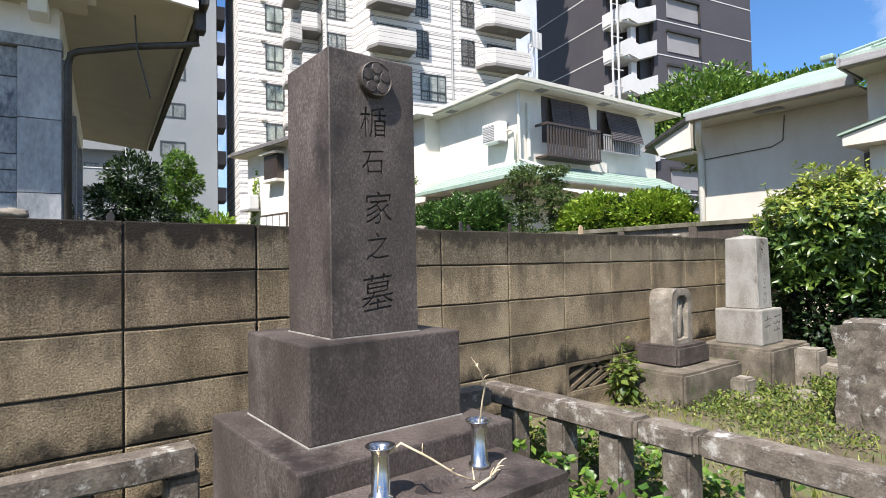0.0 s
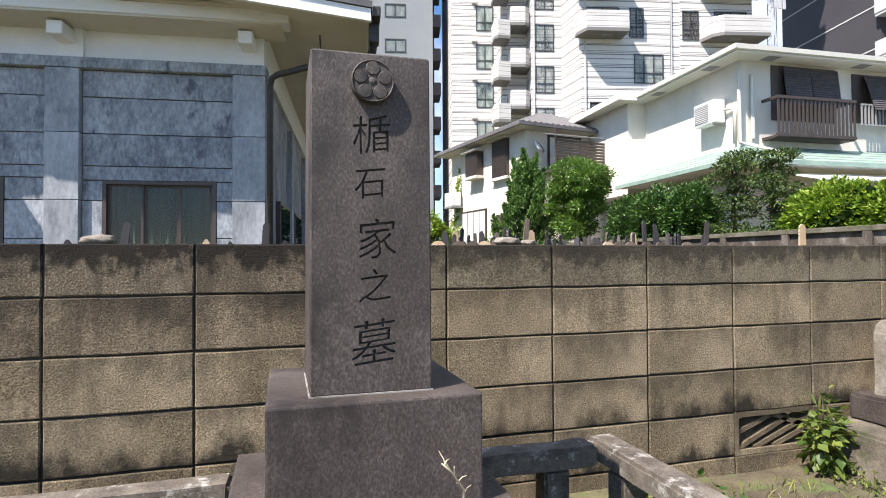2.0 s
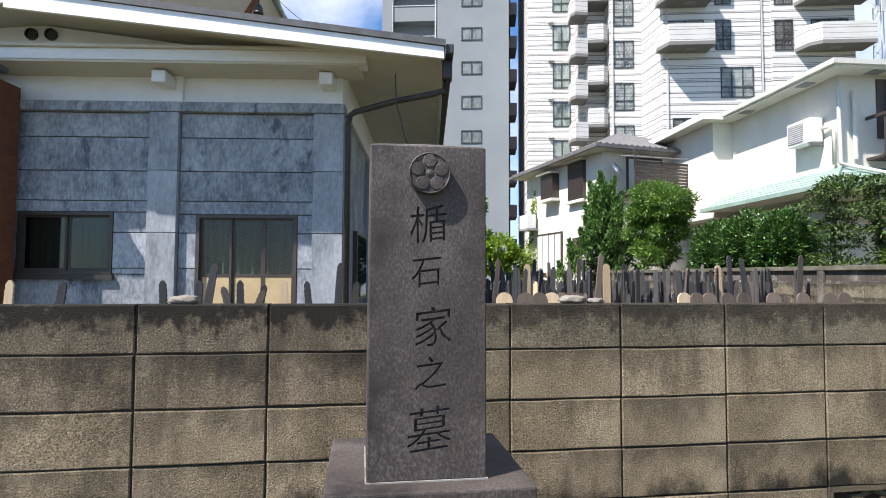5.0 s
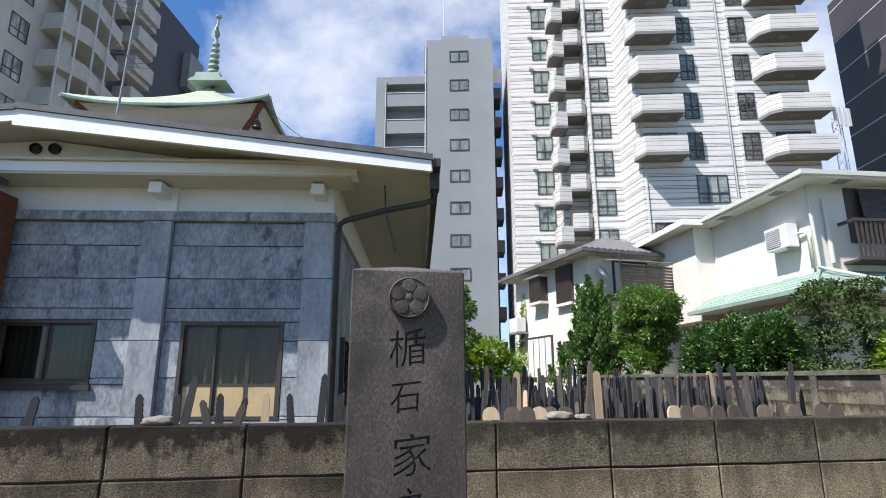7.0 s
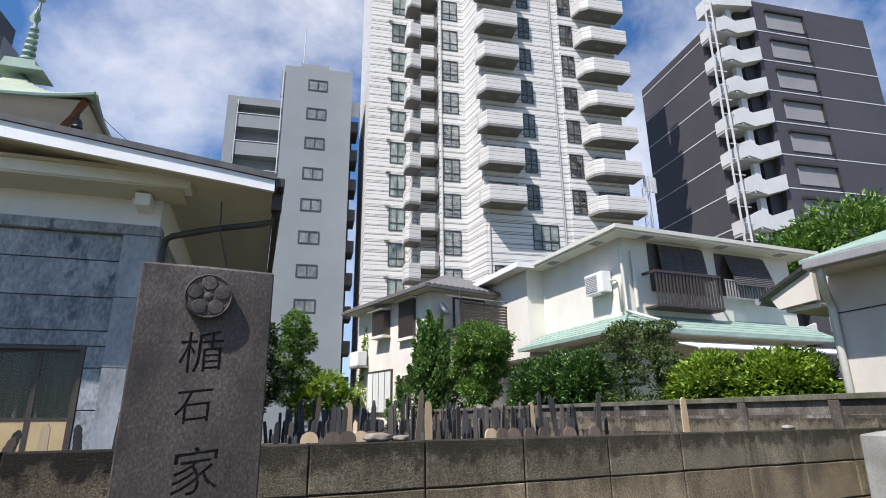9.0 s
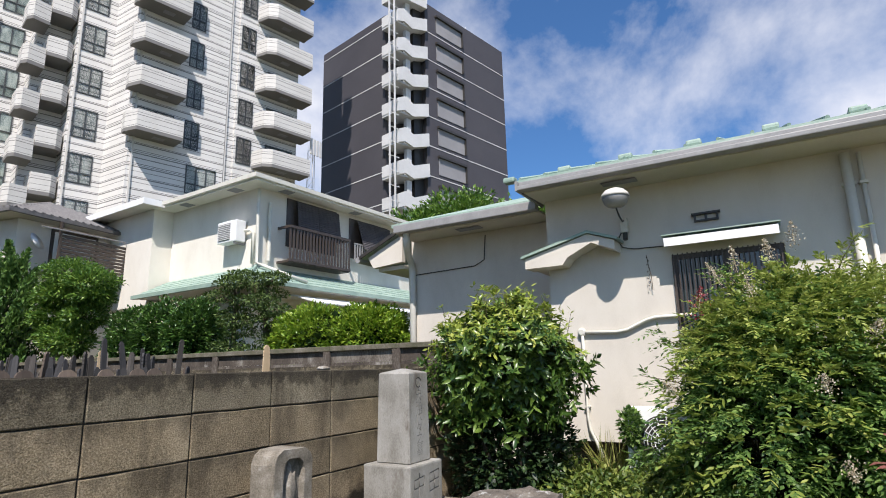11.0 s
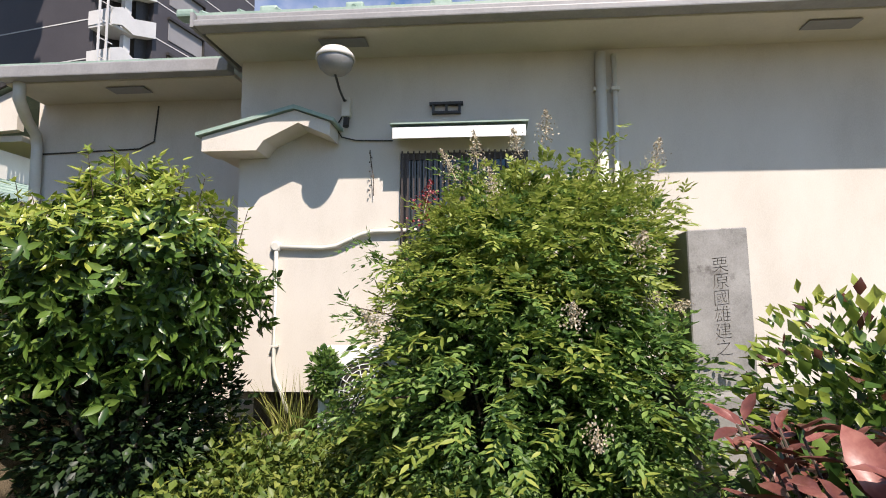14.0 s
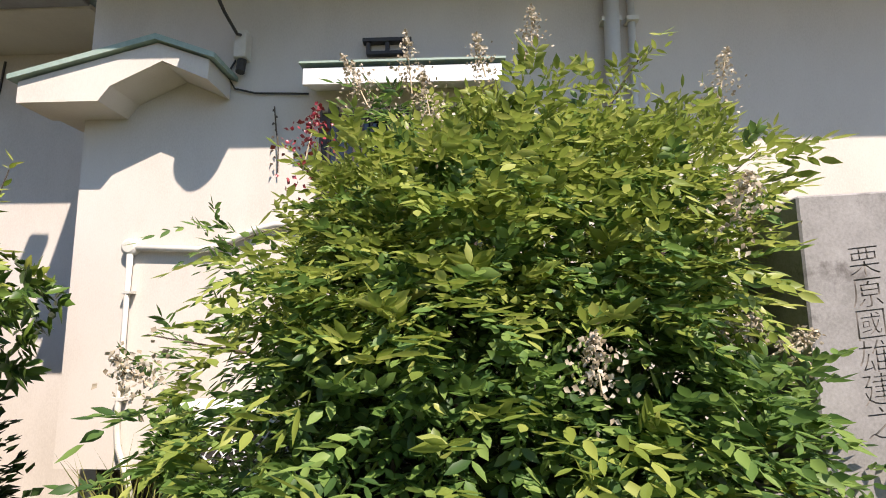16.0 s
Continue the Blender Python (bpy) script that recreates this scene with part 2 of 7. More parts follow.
M_BARK = mat("bark", [(0.05, 0.035, 0.025), (0.12, 0.09, 0.065)], 0.95, 14, 80, 0.9, streak=0.7, dist=0.02)
M_CHROME = mat("stainless_steel", [(0.4, 0.4, 0.4), (0.55, 0.55, 0.55)], 0.24, 6, 60, 0.03, metal=1.0)
M_CARVED = mat("carved_recess", [(0.034, 0.027, 0.024), (0.07, 0.058, 0.052)], 0.85, 20, 120, 0.3)
M_CARVED_L = mat("carved_recess_pale", [(0.13, 0.12, 0.105), (0.2, 0.185, 0.165)], 0.9, 20, 120, 0.3)
M_BLACKGR = mat("black_polished_stone", [(0.03, 0.032, 0.037), (0.07, 0.073, 0.08)], 0.3, 6, 150, 0.05, vary=0.3)
M_CREAM = mat("cream_panel", [(0.42, 0.31, 0.16), (0.5, 0.38, 0.21)], 0.8, 3, 40, 0.1)


# ---- mesh helpers ----
def finish(name, bm, material, parent=None, label="", smooth=False, m=None):
    me = bpy.data.meshes.new(name)
    bm.normal_update()
    bm.to_mesh(me)
    bm.free()
    for one in (material if isinstance(material, (list, tuple)) else [material]):
        me.materials.append(one)
    if smooth:
        for p in me.polygons:
            p.use_smooth = True
    ob = new(name, me)
    if parent:
        ob.parent = parent
    if m is not None:
        ob.matrix_basis = m
    return tagged(ob, label)


def part(name, bm, material, parent, label="", smooth=False):
    return finish(name, bm, material, parent, label, smooth)


def add_box(bm, x0, x1, y0, y1, z0, z1, bevel=0.0, taper=0.0):
    """A box; taper narrows its top by that much on each side."""
    vs = [bm.verts.new(p) for p in ((x0, y0, z0), (x1, y0, z0), (x1, y1, z0), (x0, y1, z0),
          (x0 + taper, y0 + taper, z1), (x1 - taper, y0 + taper, z1), (x1 - taper, y1 - taper, z1), (x0 + taper, y1 - taper, z1))]
    fs = [bm.faces.new([vs[i] for i in f]) for f in ((3, 2, 1, 0), (4, 5, 6, 7), (0, 1, 5, 4), (1, 2, 6, 5), (2, 3, 7, 6), (3, 0, 4, 7))]
    if bevel:
        bmesh.ops.bevel(bm, geom=list({e for f in fs for e in f.edges}), offset=bevel, segments=2, affect="EDGES", profile=0.6)
    return vs


def boxes(*dims, bevel=0.0):
    bm = bmesh.new()
    for d in dims:
        add_box(bm, *d, bevel=bevel)
    return bm


def add_tube(bm, points, r, sides=10, r_end=None, caps=True):
    """A tube along points, its radius running from r to r_end."""
    pts = [Vector(p) for p in points]
    rings, n = [], len(pts)
    up = Vector((0.13, 0.29, 0.95)).normalized()
    for i, p in enumerate(pts):
        d = (pts[min(i + 1, n - 1)] - pts[max(i - 1, 0)]).normalized()
        a = d.cross(up if abs(d.dot(up)) < 0.95 else Vector((1, 0, 0))).normalized()
        b = d.cross(a)
        rr = r if r_end is None else r + (r_end - r) * i / (n - 1)
        rings.append([bm.verts.new(p + rr * (math.cos(k * math.tau / sides) * a + math.sin(k * math.tau / sides) * b)) for k in range(sides)])
    for q, w in zip(rings, rings[1:]):
        for k in range(sides):
            bm.faces.new((q[k], q[(k + 1) % sides], w[(k + 1) % sides], w[k]))
    if caps:
        bm.faces.new(rings[0][::-1])
        bm.faces.new(rings[-1])


def tube(points, r, sides=10, r_end=None):
    bm = bmesh.new()
    add_tube(bm, points, r, sides, r_end)
    return bm


def lathe(profile, sides=24, cx=0.0, cy=0.0):
    """A turned solid from (radius, z) pairs."""
    bm = bmesh.new()
    rings = [[bm.verts.new((cx + r * math.cos(k * math.tau / sides), cy + r * math.sin(k * math.tau / sides), z)) for k in range(sides)] for r, z in profile]
    for q, w in zip(rings, rings[1:]):
        for k in range(sides):
            bm.faces.new((q[k], q[(k + 1) % sides], w[(k + 1) % sides], w[k]))
    bm.faces.new(rings[0][::-1])
    bm.faces.new(rings[-1])
    return bm


def prism(outline, axis, a, b):
    """An outline in the plane across axis, pushed out from a to b."""
    bm = bmesh.new()
    put = {"x": lambda u, v, d: (d, u, v), "y": lambda u, v, d: (u, d, v), "z": lambda u, v, d: (u, v, d)}[axis]
    lo, hi = [bm.verts.new(put(u, v, a)) for u, v in outline], [bm.verts.new(put(u, v, b)) for u, v in outline]
    n = len(outline)
    bm.faces.new(lo[::-1])
    bm.faces.new(hi)
    for i in range(n):
        bm.faces.new((lo[i], lo[(i + 1) % n], hi[(i + 1) % n], hi[i]))
    bmesh.ops.recalc_face_normals(bm, faces=bm.faces)
    return bm


def slab(points, thick):
    """A slab under a polygon of 3D points."""
    bm = bmesh.new()
    top, low = [bm.verts.new(p) for p in points], [bm.verts.new(Vector(p) - Vector((0, 0, thick))) for p in points]
    n = len(points)
    bm.faces.new(top)
    bm.faces.new(low[::-1])
    for i in range(n):
        bm.faces.new((top[i], low[i], low[(i + 1) % n], top[(i + 1) % n]))
    bmesh.ops.recalc_face_normals(bm, faces=bm.faces)
    return bm


def thing(name, label, category, at=(0, 0, 0), turn=0.0, group="", kind=""):
    e = new(name)
    e.empty_display_size = 0.1
    e.matrix_basis = pose(*at, 0, 0, turn)
    return tagged(e, label, category, group, kind)


GROUND = 0.08


def build_ground():
    bm = bmesh.new()
    steps = [-400, -120, -40, -14, -8] + [-6 + 0.25 * i for i in range(65)] + [12, 16, 24, 40, 80, 160, 400]
    grid = [[bm.verts.new((x, y, GROUND + (0.035 * noise.noise((x * 1.3, y * 1.3, 0)) + 0.02 * noise.noise((x * 4, y * 4, 3)) if abs(x) < 11 and -6 < y < 10 else 0.0))) for x in steps] for y in steps]
    for j in range(len(steps) - 1):
        for i in range(len(steps) - 1):
            bm.faces.new((grid[j][i], grid[j][i + 1], grid[j + 1][i + 1], grid[j + 1][i]))
    tagged(finish("ground", bm, M_SOIL, smooth=True), "weedy bare soil of the graveyard", "ground", kind="structure")


build_ground()
TEMPLE = ((0.38, 8.6, 0), -6.7)
HOUSE = ((11.25, 11.05, 0), -10.0)
OLD_HOUSE = ((8.3, 17.0, 0), -10.0)
WHITE_TOWER = ((12.3, 38.0, 0), -12.0)
GREY_TOWER = ((2.2, 46.0, 0), -12.0)
DARK_TOWER = ((37.0, 28.9, 0), -12.0)


# ---- graves ----
def glyph_mesh(char, size, depth, thin=0.0):
    """One character as a solid, centred at the origin of the x z plane, its depth along y."""
    cu = bpy.data.curves.new("glyph", "FONT")
    cu.body, cu.size, cu.extrude, cu.offset = char, size, depth, thin
    cu.align_x, cu.align_y, cu.resolution_u = "CENTER", "CENTER", 3
    ob = new("glyph", cu)
    me = bpy.data.meshes.new_from_object(ob.evaluated_get(bpy.context.evaluated_depsgraph_get()))
    bpy.data.objects.remove(ob)
    for v in me.vertices:
        # the rising, uneven stroke of a brush
        v.co.y += 0.1 * v.co.x + 0.02 * size * noise.noise(Vector((v.co.x, v.co.y, 0)) * (9 / size * 0.12))
        v.co.x += 0.03 * size * noise.noise(Vector((v.co.y, v.co.x, 7)) * (9 / size * 0.12))
    me.transform(Matrix.Rotation(radians(90), 4, "X"))
    return me


def carve(stone, cutters, recess):
    """Cuts the meshes, each with its pose, out of a stone; the cut takes the recess material."""
    bm = bmesh.new()
    for me, m in cutters:
        me.materials.clear()
        me.transform(m)
        bm.from_mesh(me)
    bmesh.ops.remove_doubles(bm, verts=bm.verts[:], dist=0.00002)
    bmesh.ops.recalc_face_normals(bm, faces=bm.faces)
    cutter = finish("cutter", bm, recess, stone.parent)
    mod = stone.modifiers.new("carving", "BOOLEAN")
    mod.operation, mod.object, mod.solver, mod.material_mode = "DIFFERENCE", cutter, "EXACT", "TRANSFER"
    mod.use_self = True
    me = bpy.data.meshes.new_from_object(stone.evaluated_get(bpy.context.evaluated_depsgraph_get()))
    stone.modifiers.remove(mod)
    if len(me.polygons) > 8:
        stone.data = me
    bpy.data.objects.remove(cutter)


def pillar_bm(x0, x1, y0, y1, z0, z1, peak, taper=0.0, bevel=0.004):
    """An upright stone with a low pyramid for its top."""
    bm = bmesh.new()
    lo = [bm.verts.new(p) for p in ((x0 - taper, y0 - taper, z0), (x1 + taper, y0 - taper, z0), (x1 + taper, y1 + taper, z0), (x0 - taper, y1 + taper, z0))]
    hi = [bm.verts.new(p) for p in ((x0, y0, z1), (x1, y0, z1), (x1, y1, z1), (x0, y1, z1))]
    cx, cy, k = (x0 + x1) / 2, (y0 + y1) / 2, 0.12
    top = [bm.verts.new((cx + (v.co.x - cx) * k, cy + (v.co.y - cy) * k, z1 + peak)) for v in hi]
    bm.faces.new(lo[::-1])
    bm.faces.new(top)
    for a, b in ((lo, hi), (hi, top)):
        for i in range(4):
            bm.faces.new((a[i], a[(i + 1) % 4], b[(i + 1) % 4], b[i]))
    bmesh.ops.bevel(bm, geom=[e for e in bm.edges], offset=bevel, segments=1, affect="EDGES")
    return bm


def worn(bm, amount, scale):
    """Knocks a mesh slightly out of true."""
    for v in bm.verts:
        v.co += amount * noise.noise_vector(v.co * scale)
    return bm


def fine_box(x0, x1, y0, y1, z0, z1, bevel, amount=0.004, scale=6.0, cuts=6):
    bm = boxes((x0, x1, y0, y1, z0, z1))
    bmesh.ops.subdivide_edges(bm, edges=bm.edges[:], cuts=cuts, use_grid_fill=True)
    edges = [e for e in bm.edges if len(e.link_faces) == 2 and e.link_faces[0].normal.dot(e.link_faces[1].normal) < 0.5]
    bm.normal_update()
    edges = [e for e in bm.edges if len(e.link_faces) == 2 and e.link_faces[0].normal.dot(e.link_faces[1].normal) < 0.5]
    bmesh.ops.bevel(bm, geom=edges, offset=bevel, segments=2, affect="EDGES")
    return worn(bm, amount, scale)


def main_grave():
    g = thing("gravestone", "dark brown granite family gravestone, carved, on two bases", "gravestone", (0.888, 1.9, 0))
    def w(x): return x - 0.888
    def d(y): return y - 1.9
    pillar = part("pillar", pillar_bm(w(0.715), w(1.062), d(1.727), d(2.075), 0.948, 1.933, 0.04, 0.003), [M_GRANITE, M_CARVED], g, "dark granite pillar with five carved characters")
    face = d(1.727)
    zs = [(1.688, 0.12), (1.549, 0.1), (1.384, 0.125), (1.25, 0.104), (1.084, 0.14)]
    cut = [(glyph_mesh(c, s, 0.009, -0.0005), Matrix.Translation((o, face, z)))
           for c, (z, s), o in zip("楯石家之墓", zs, (0, -0.004, 0.015, 0.009, 0.006))]
    carve(pillar, cut, M_CARVED)
    crest = part("crest", lathe([(0.062, 0.0), (0.062, 0.03), (0.059, 0.034), (0.056, 0.03)], 40), M_GRANITE, g, "raised round family crest")
    crest.matrix_basis = pose(0.0, face + 0.004, 1.845, 90)
    for k in range(5):
        petal = part("crest_petal", lathe([(0.0205, 0.012), (0.0205, 0.031), (0.0185, 0.0335), (0.004, 0.0343)], 18), M_GRANITE, crest)
        petal.matrix_basis = pose(0.037 * math.sin(k * math.tau / 5), 0.037 * math.cos(k * math.tau / 5), 0)
    part("crest_heart", lathe([(0.012, 0.012), (0.012, 0.031), (0.004, 0.034)], 14), M_GRANITE, crest)
    part("upper_base", boxes((w(0.594), w(1.196), d(1.645), d(2.2), 0.632, 0.945), bevel=0.007), M_GRANITE, g)
    part("lower_base", boxes((w(0.482), w(1.295), d(1.475), d(2.28), 0.05, 0.63), bevel=0.009), M_GRANITE, g)
    for nm, dims in (("mortar_joint", (w(0.7085), w(1.0685), d(1.7205), d(2.0805), 0.944, 0.949)), ("mortar_joint", (w(0.591), w(1.199), d(1.642), d(2.203), 0.629, 0.634))):
        part(nm, boxes(dims), M_STONE_L, g, "pale mortar line")
    bm = bmesh.new()
    # offering stone with an oval water basin
    pts = 20
    x0, x1, y0, y1, z0, z1 = w(0.56), w(1.215), d(1.16), d(1.472), 0.1, 0.55
    add_box(bm, x0, x1, y0, y1, z0, z1 - 0.03)
    part("offering_stone", bm, M_GRANITE, g)
    bm = bmesh.new()
    cx, cy = 0.0, d(1.33)
    inner = [bm.verts.new((cx + 0.12 * math.cos(a), cy + 0.055 * math.sin(a), z1)) for a in [i * math.tau / pts for i in range(pts)]]
    deep = [bm.verts.new((cx + 0.10 * math.cos(a), cy + 0.042 * math.sin(a), z1 - 0.028)) for a in [i * math.tau / pts for i in range(pts)]]
    def edge(a):
        c, s = math.cos(a), math.sin(a)
        hx, hy = (x1 - x0) / 2, (y1 - y0) / 2
        k = min(hx / max(abs(c), 1e-6), hy / max(abs(s), 1e-6))
        return ((x0 + x1) / 2 + k * c, (y0 + y1) / 2 + k * s)
    corner = [math.atan2(s * (y1 - y0), c * (x1 - x0)) % math.tau for c, s in ((1, 1), (-1, 1), (-1, -1), (1, -1))]
    angles = [i * math.tau / pts for i in range(pts)]
    for c in corner:
        j = min(range(pts), key=lambda i: abs(angles[i] - c))
        angles[j] = c
    outer = [bm.verts.new((*edge(a), z1)) for a in angles]
    side = [bm.verts.new((*edge(a), z1 - 0.03)) for a in angles]
    for i in range(pts):
        j = (i + 1) % pts
        bm.faces.new((inner[i], outer[i], outer[j], inner[j]))
        bm.faces.new((deep[i], inner[i], inner[j], deep[j]))
        bm.faces.new((outer[i], side[i], side[j], outer[j]))
    bm.faces.new(deep)
    bmesh.ops.recalc_face_normals(bm, faces=bm.faces)
    part("basin", bm, M_GRANITE, g, "offering stone top with oval water basin")


main_grave()


def vase(x, y, z, label):
    v = thing("flower_vase", label, "vase", (x, y, z), group="grave flower vases")
    part("cylinder", lathe([(0.031, 0), (0.034, 0.004), (0.034, 0.012), (0.026, 0.016), (0.025, 0.125), (0.026, 0.135), (0.04, 0.143), (0.042, 0.147), (0.036, 0.147), (0.022, 0.137), (0.02, 0.1)], 28), M_CHROME, v, "stainless steel tube", smooth=True)
    return v


M_DRY = mat("dry_stalk", [(0.42, 0.33, 0.2), (0.62, 0.52, 0.37)], 0.85, 12, 90, 0.3)
vase(1.04, 1.37, 0.55, "stainless steel flower vase with a dried stalk, on the gravestone")
vase(0.672, 1.36, 0.55, "stainless steel flower vase with fallen dead stalks, on the gravestone")


def stalk(points, r, twigs, label):
    s = thing("dried_stalk", label, "dried flower", points[0], group="dried flower stalks")
    o = Vector(points[0])
    rel = [Vector(p) - o for p in points]
    part("stem", tube(rel, r, 6, r * 0.5), M_DRY, s, smooth=True)
    for k in range(twigs):
        f = 0.45 + 0.5 * k / max(1, twigs - 1)
        i = min(int(f * (len(rel) - 1)), len(rel) - 2)
        p = rel[i].lerp(rel[i + 1], f * (len(rel) - 1) - i)
        q = p + Vector((random.uniform(-0.03, 0.03), random.uniform(-0.02, 0.02), random.uniform(-0.005, 0.035)))
        part("twig", tube([p, p.lerp(q, 0.5) + Vector((0, 0, 0.004)), q], r * 0.5, 5, r * 0.2), M_DRY, s)
    return s


stalk([(1.035, 1.365, 0.66), (1.04, 1.35, 0.76), (1.035, 1.33, 0.81), (1.0, 1.31, 0.86), (0.975, 1.30, 0.885)], 0.0035, 7, "pale dried flower stalk standing in the vase")
stalk([(0.675, 1.355, 0.66), (0.72, 1.33, 0.70), (0.78, 1.29, 0.66), (0.86, 1.26, 0.60), (0.93, 1.25, 0.565)], 0.0045, 3, "bent brown dead stalk fallen across the basin")
stalk([(0.665, 1.35, 0.66), (0.65, 1.33, 0.70), (0.635, 1.31, 0.66), (0.625, 1.30, 0.60)], 0.004, 2, "dead stalk hanging from the vase")
stalk([(0.9, 1.24, 0.556), (0.99, 1.26, 0.562), (1.06, 1.30, 0.575)], 0.005, 4, "brown dry stalk lying on the offering stone")


def stone_rail():
    f = thing("stone_fence", "low lichen-covered stone rail fence on square posts round the grave plot", "fence", (0, 0, 0))
    def rail(a, b, c, d_, top=0.5):
        part("rail", fine_box(a, b, c, d_, top - 0.095, top, 0.018, 0.006, 8, 7), M_RAIL, f)
    rail(-3.4, -1.2, 2.335, 2.475)
    rail(-1.195, 0.455, 2.335, 2.475)
    rail(1.3, 2.0, 2.335, 2.475, 0.495)
    rail(2.005, 2.15, 1.45, 2.48, 0.5)
    rail(2.005, 2.15, 1.18, 1.445, 0.497)
    rail(2.005, 2.15, 0.52, 1.175, 0.502)
    for x in (-3.2, -2.7, -2.2, -1.75, -1.3, -0.85, -0.4, 0.05, 0.4, 1.45, 1.8):
        part("post", fine_box(x - 0.06, x + 0.06, 2.35, 2.46, 0.03, 0.402, 0.01, 0.004, 9, 3), M_RAIL, f)
    for y in (0.62, 0.95, 1.28, 1.6, 1.92, 2.25):
        part("post", fine_box(2.02, 2.135, y - 0.06, y + 0.06, 0.03, 0.404, 0.01, 0.004, 9, 3), M_RAIL, f)
    part("corner_post", fine_box(1.99, 2.19, 0.25, 0.515, 0.0, 0.49, 0.02, 0.006, 8, 5), M_RAIL, f)


stone_rail()


def nakata_grave():
    g = thing("gravestone", "pale granite ancestral gravestone with carved characters by the wall", "gravestone", (5.26, 2.4, 0))
    p = part("pillar", pillar_bm(-0.13, 0.13, -0.155, 0.12, 0.735, 1.375, 0.03, 0.01, 0.008), [M_STONE_L, M_CARVED_L], g)
    cut = [(glyph_mesh(c, 0.088, 0.009, -0.0012), Matrix.Translation((0.0, -0.16, 1.21 - 0.078 * i))) for i, c in enumerate("先祖代々之墓")]
    ring = bmesh.new()
    r = [[ring.verts.new((rr * math.cos(a), yy, rr * math.sin(a))) for a in [k * math.tau / 24 for k in range(24)]] for rr, yy in ((0.04, -0.01), (0.04, 0.008), (0.03, 0.008), (0.03, -0.01))]
    for i in range(4):
        for k in range(24):
            ring.faces.new((r[i][k], r[i][(k + 1) % 24], r[(i + 1) % 4][(k + 1) % 24], r[(i + 1) % 4][k]))
    me = bpy.data.meshes.new("ring")
    ring.to_mesh(me)
    ring.free()
    cut.append((me, Matrix.Translation((0.0, -0.156, 1.3))))
    carve(p, cut, M_CARVED_L)
    u = part("upper_base", boxes((-0.215, 0.215, -0.22, 0.19, 0.42, 0.735), bevel=0.014), [M_STONE_L, M_CARVED_L], g)
    carve(u, [(glyph_mesh(c, 0.17, 0.009, -0.002), Matrix.Translation((x, -0.22, 0.59))) for c, x in (("中", -0.1), ("田", 0.1))], M_CARVED_L)
    part("lower_base", fine_box(-0.4, 0.42, -0.37, 0.3, 0.05, 0.42, 0.02, 0.006, 6, 5), M_STONE_MOSS, g)
    part("front_step", fine_box(0.02, 0.24, -0.56, -0.375, 0.05, 0.4, 0.015, 0.005, 6, 4), M_STONE_OLD, g)
    part("vase_stone", fine_box(0.02, 0.2, -0.74, -0.57, 0.05, 0.28, 0.015, 0.005, 6, 4), M_STONE_OLD, g)
    part("vase_stone", fine_box(0.27, 0.43, -0.62, -0.45, 0.05, 0.3, 0.015, 0.005, 6, 4), M_STONE_OLD, g)


nakata_grave()


def niche_stone():
    g = thing("small_stele", "old weathered small stone stele with arched niche on a mossy base", "gravestone", (4.22, 2.55, 0))
    bm = bmesh.new()
    ring_o = [(-0.15, 0.0), (0.15, 0.0), (0.15, 0.37), (0.13, 0.42), (0.09, 0.45), (-0.09, 0.45), (-0.13, 0.42), (-0.15, 0.37)]
    ring_i = [(-0.085, 0.04), (0.085, 0.04), (0.085, 0.33), (0.07, 0.375), (0.04, 0.4), (-0.04, 0.4), (-0.07, 0.375), (-0.085, 0.33)]
    y0, y1, y2 = -0.1, 0.1, -0.06
    fo = [bm.verts.new((x, y0, z)) for x, z in ring_o]
    fi = [bm.verts.new((x, y0, z)) for x, z in ring_i]
    di = [bm.verts.new((x * 0.92, y2, 0.01 + z * 0.98)) for x, z in ring_i]
    bo = [bm.verts.new((x, y1, z)) for x, z in ring_o]
    n = len(ring_o)
    for i in range(n):
        j = (i + 1) % n
        bm.faces.new((fo[i], fo[j], fi[j], fi[i]))
        bm.faces.new((fi[i], fi[j], di[j], di[i]))
        bm.faces.new((fo[j], fo[i], bo[i], bo[j]))
    bm.faces.new(di)
    bm.faces.new(bo[::-1])
    bmesh.ops.recalc_face_normals(bm, faces=bm.faces)
    bmesh.ops.subdivide_edges(bm, edges=bm.edges[:], cuts=2, use_grid_fill=True)
    s = part("stele", worn(bm, 0.008, 9), M_STONE_OLD, g, "lichened stele with recessed arched niche")
    s.location.z = 0.5
    bm = bmesh.new()
    bmesh.ops.create_icosphere(bm, subdivisions=3, radius=1.0)
    for v in bm.verts:
        v.co = Vector((v.co.x * 0.055, v.co.y * 0.03, v.co.z * 0.16)) * (1 + 0.35 * noise.noise(v.co * 2.3))
    r = part("relief", bm, M_STONE_OLD, g, "worn relief in the niche", smooth=True)
    r.location = (0.0, -0.06, 0.69)
    part("upper_base", fine_box(-0.24, 0.26, -0.19, 0.2, 0.34, 0.505, 0.02, 0.006, 6, 4), M_GRANITE, g)
    part("lower_base", fine_box(-0.46, 0.46, -0.36, 0.23, 0.0, 0.345, 0.02, 0.007, 5, 5), M_STONE_MOSS, g)
    part("incense_stone", fine_box(0.2, 0.38, -0.5, -0.37, 0.05, 0.24, 0.015, 0.006, 6, 3), M_STONE_OLD, g)


niche_stone()


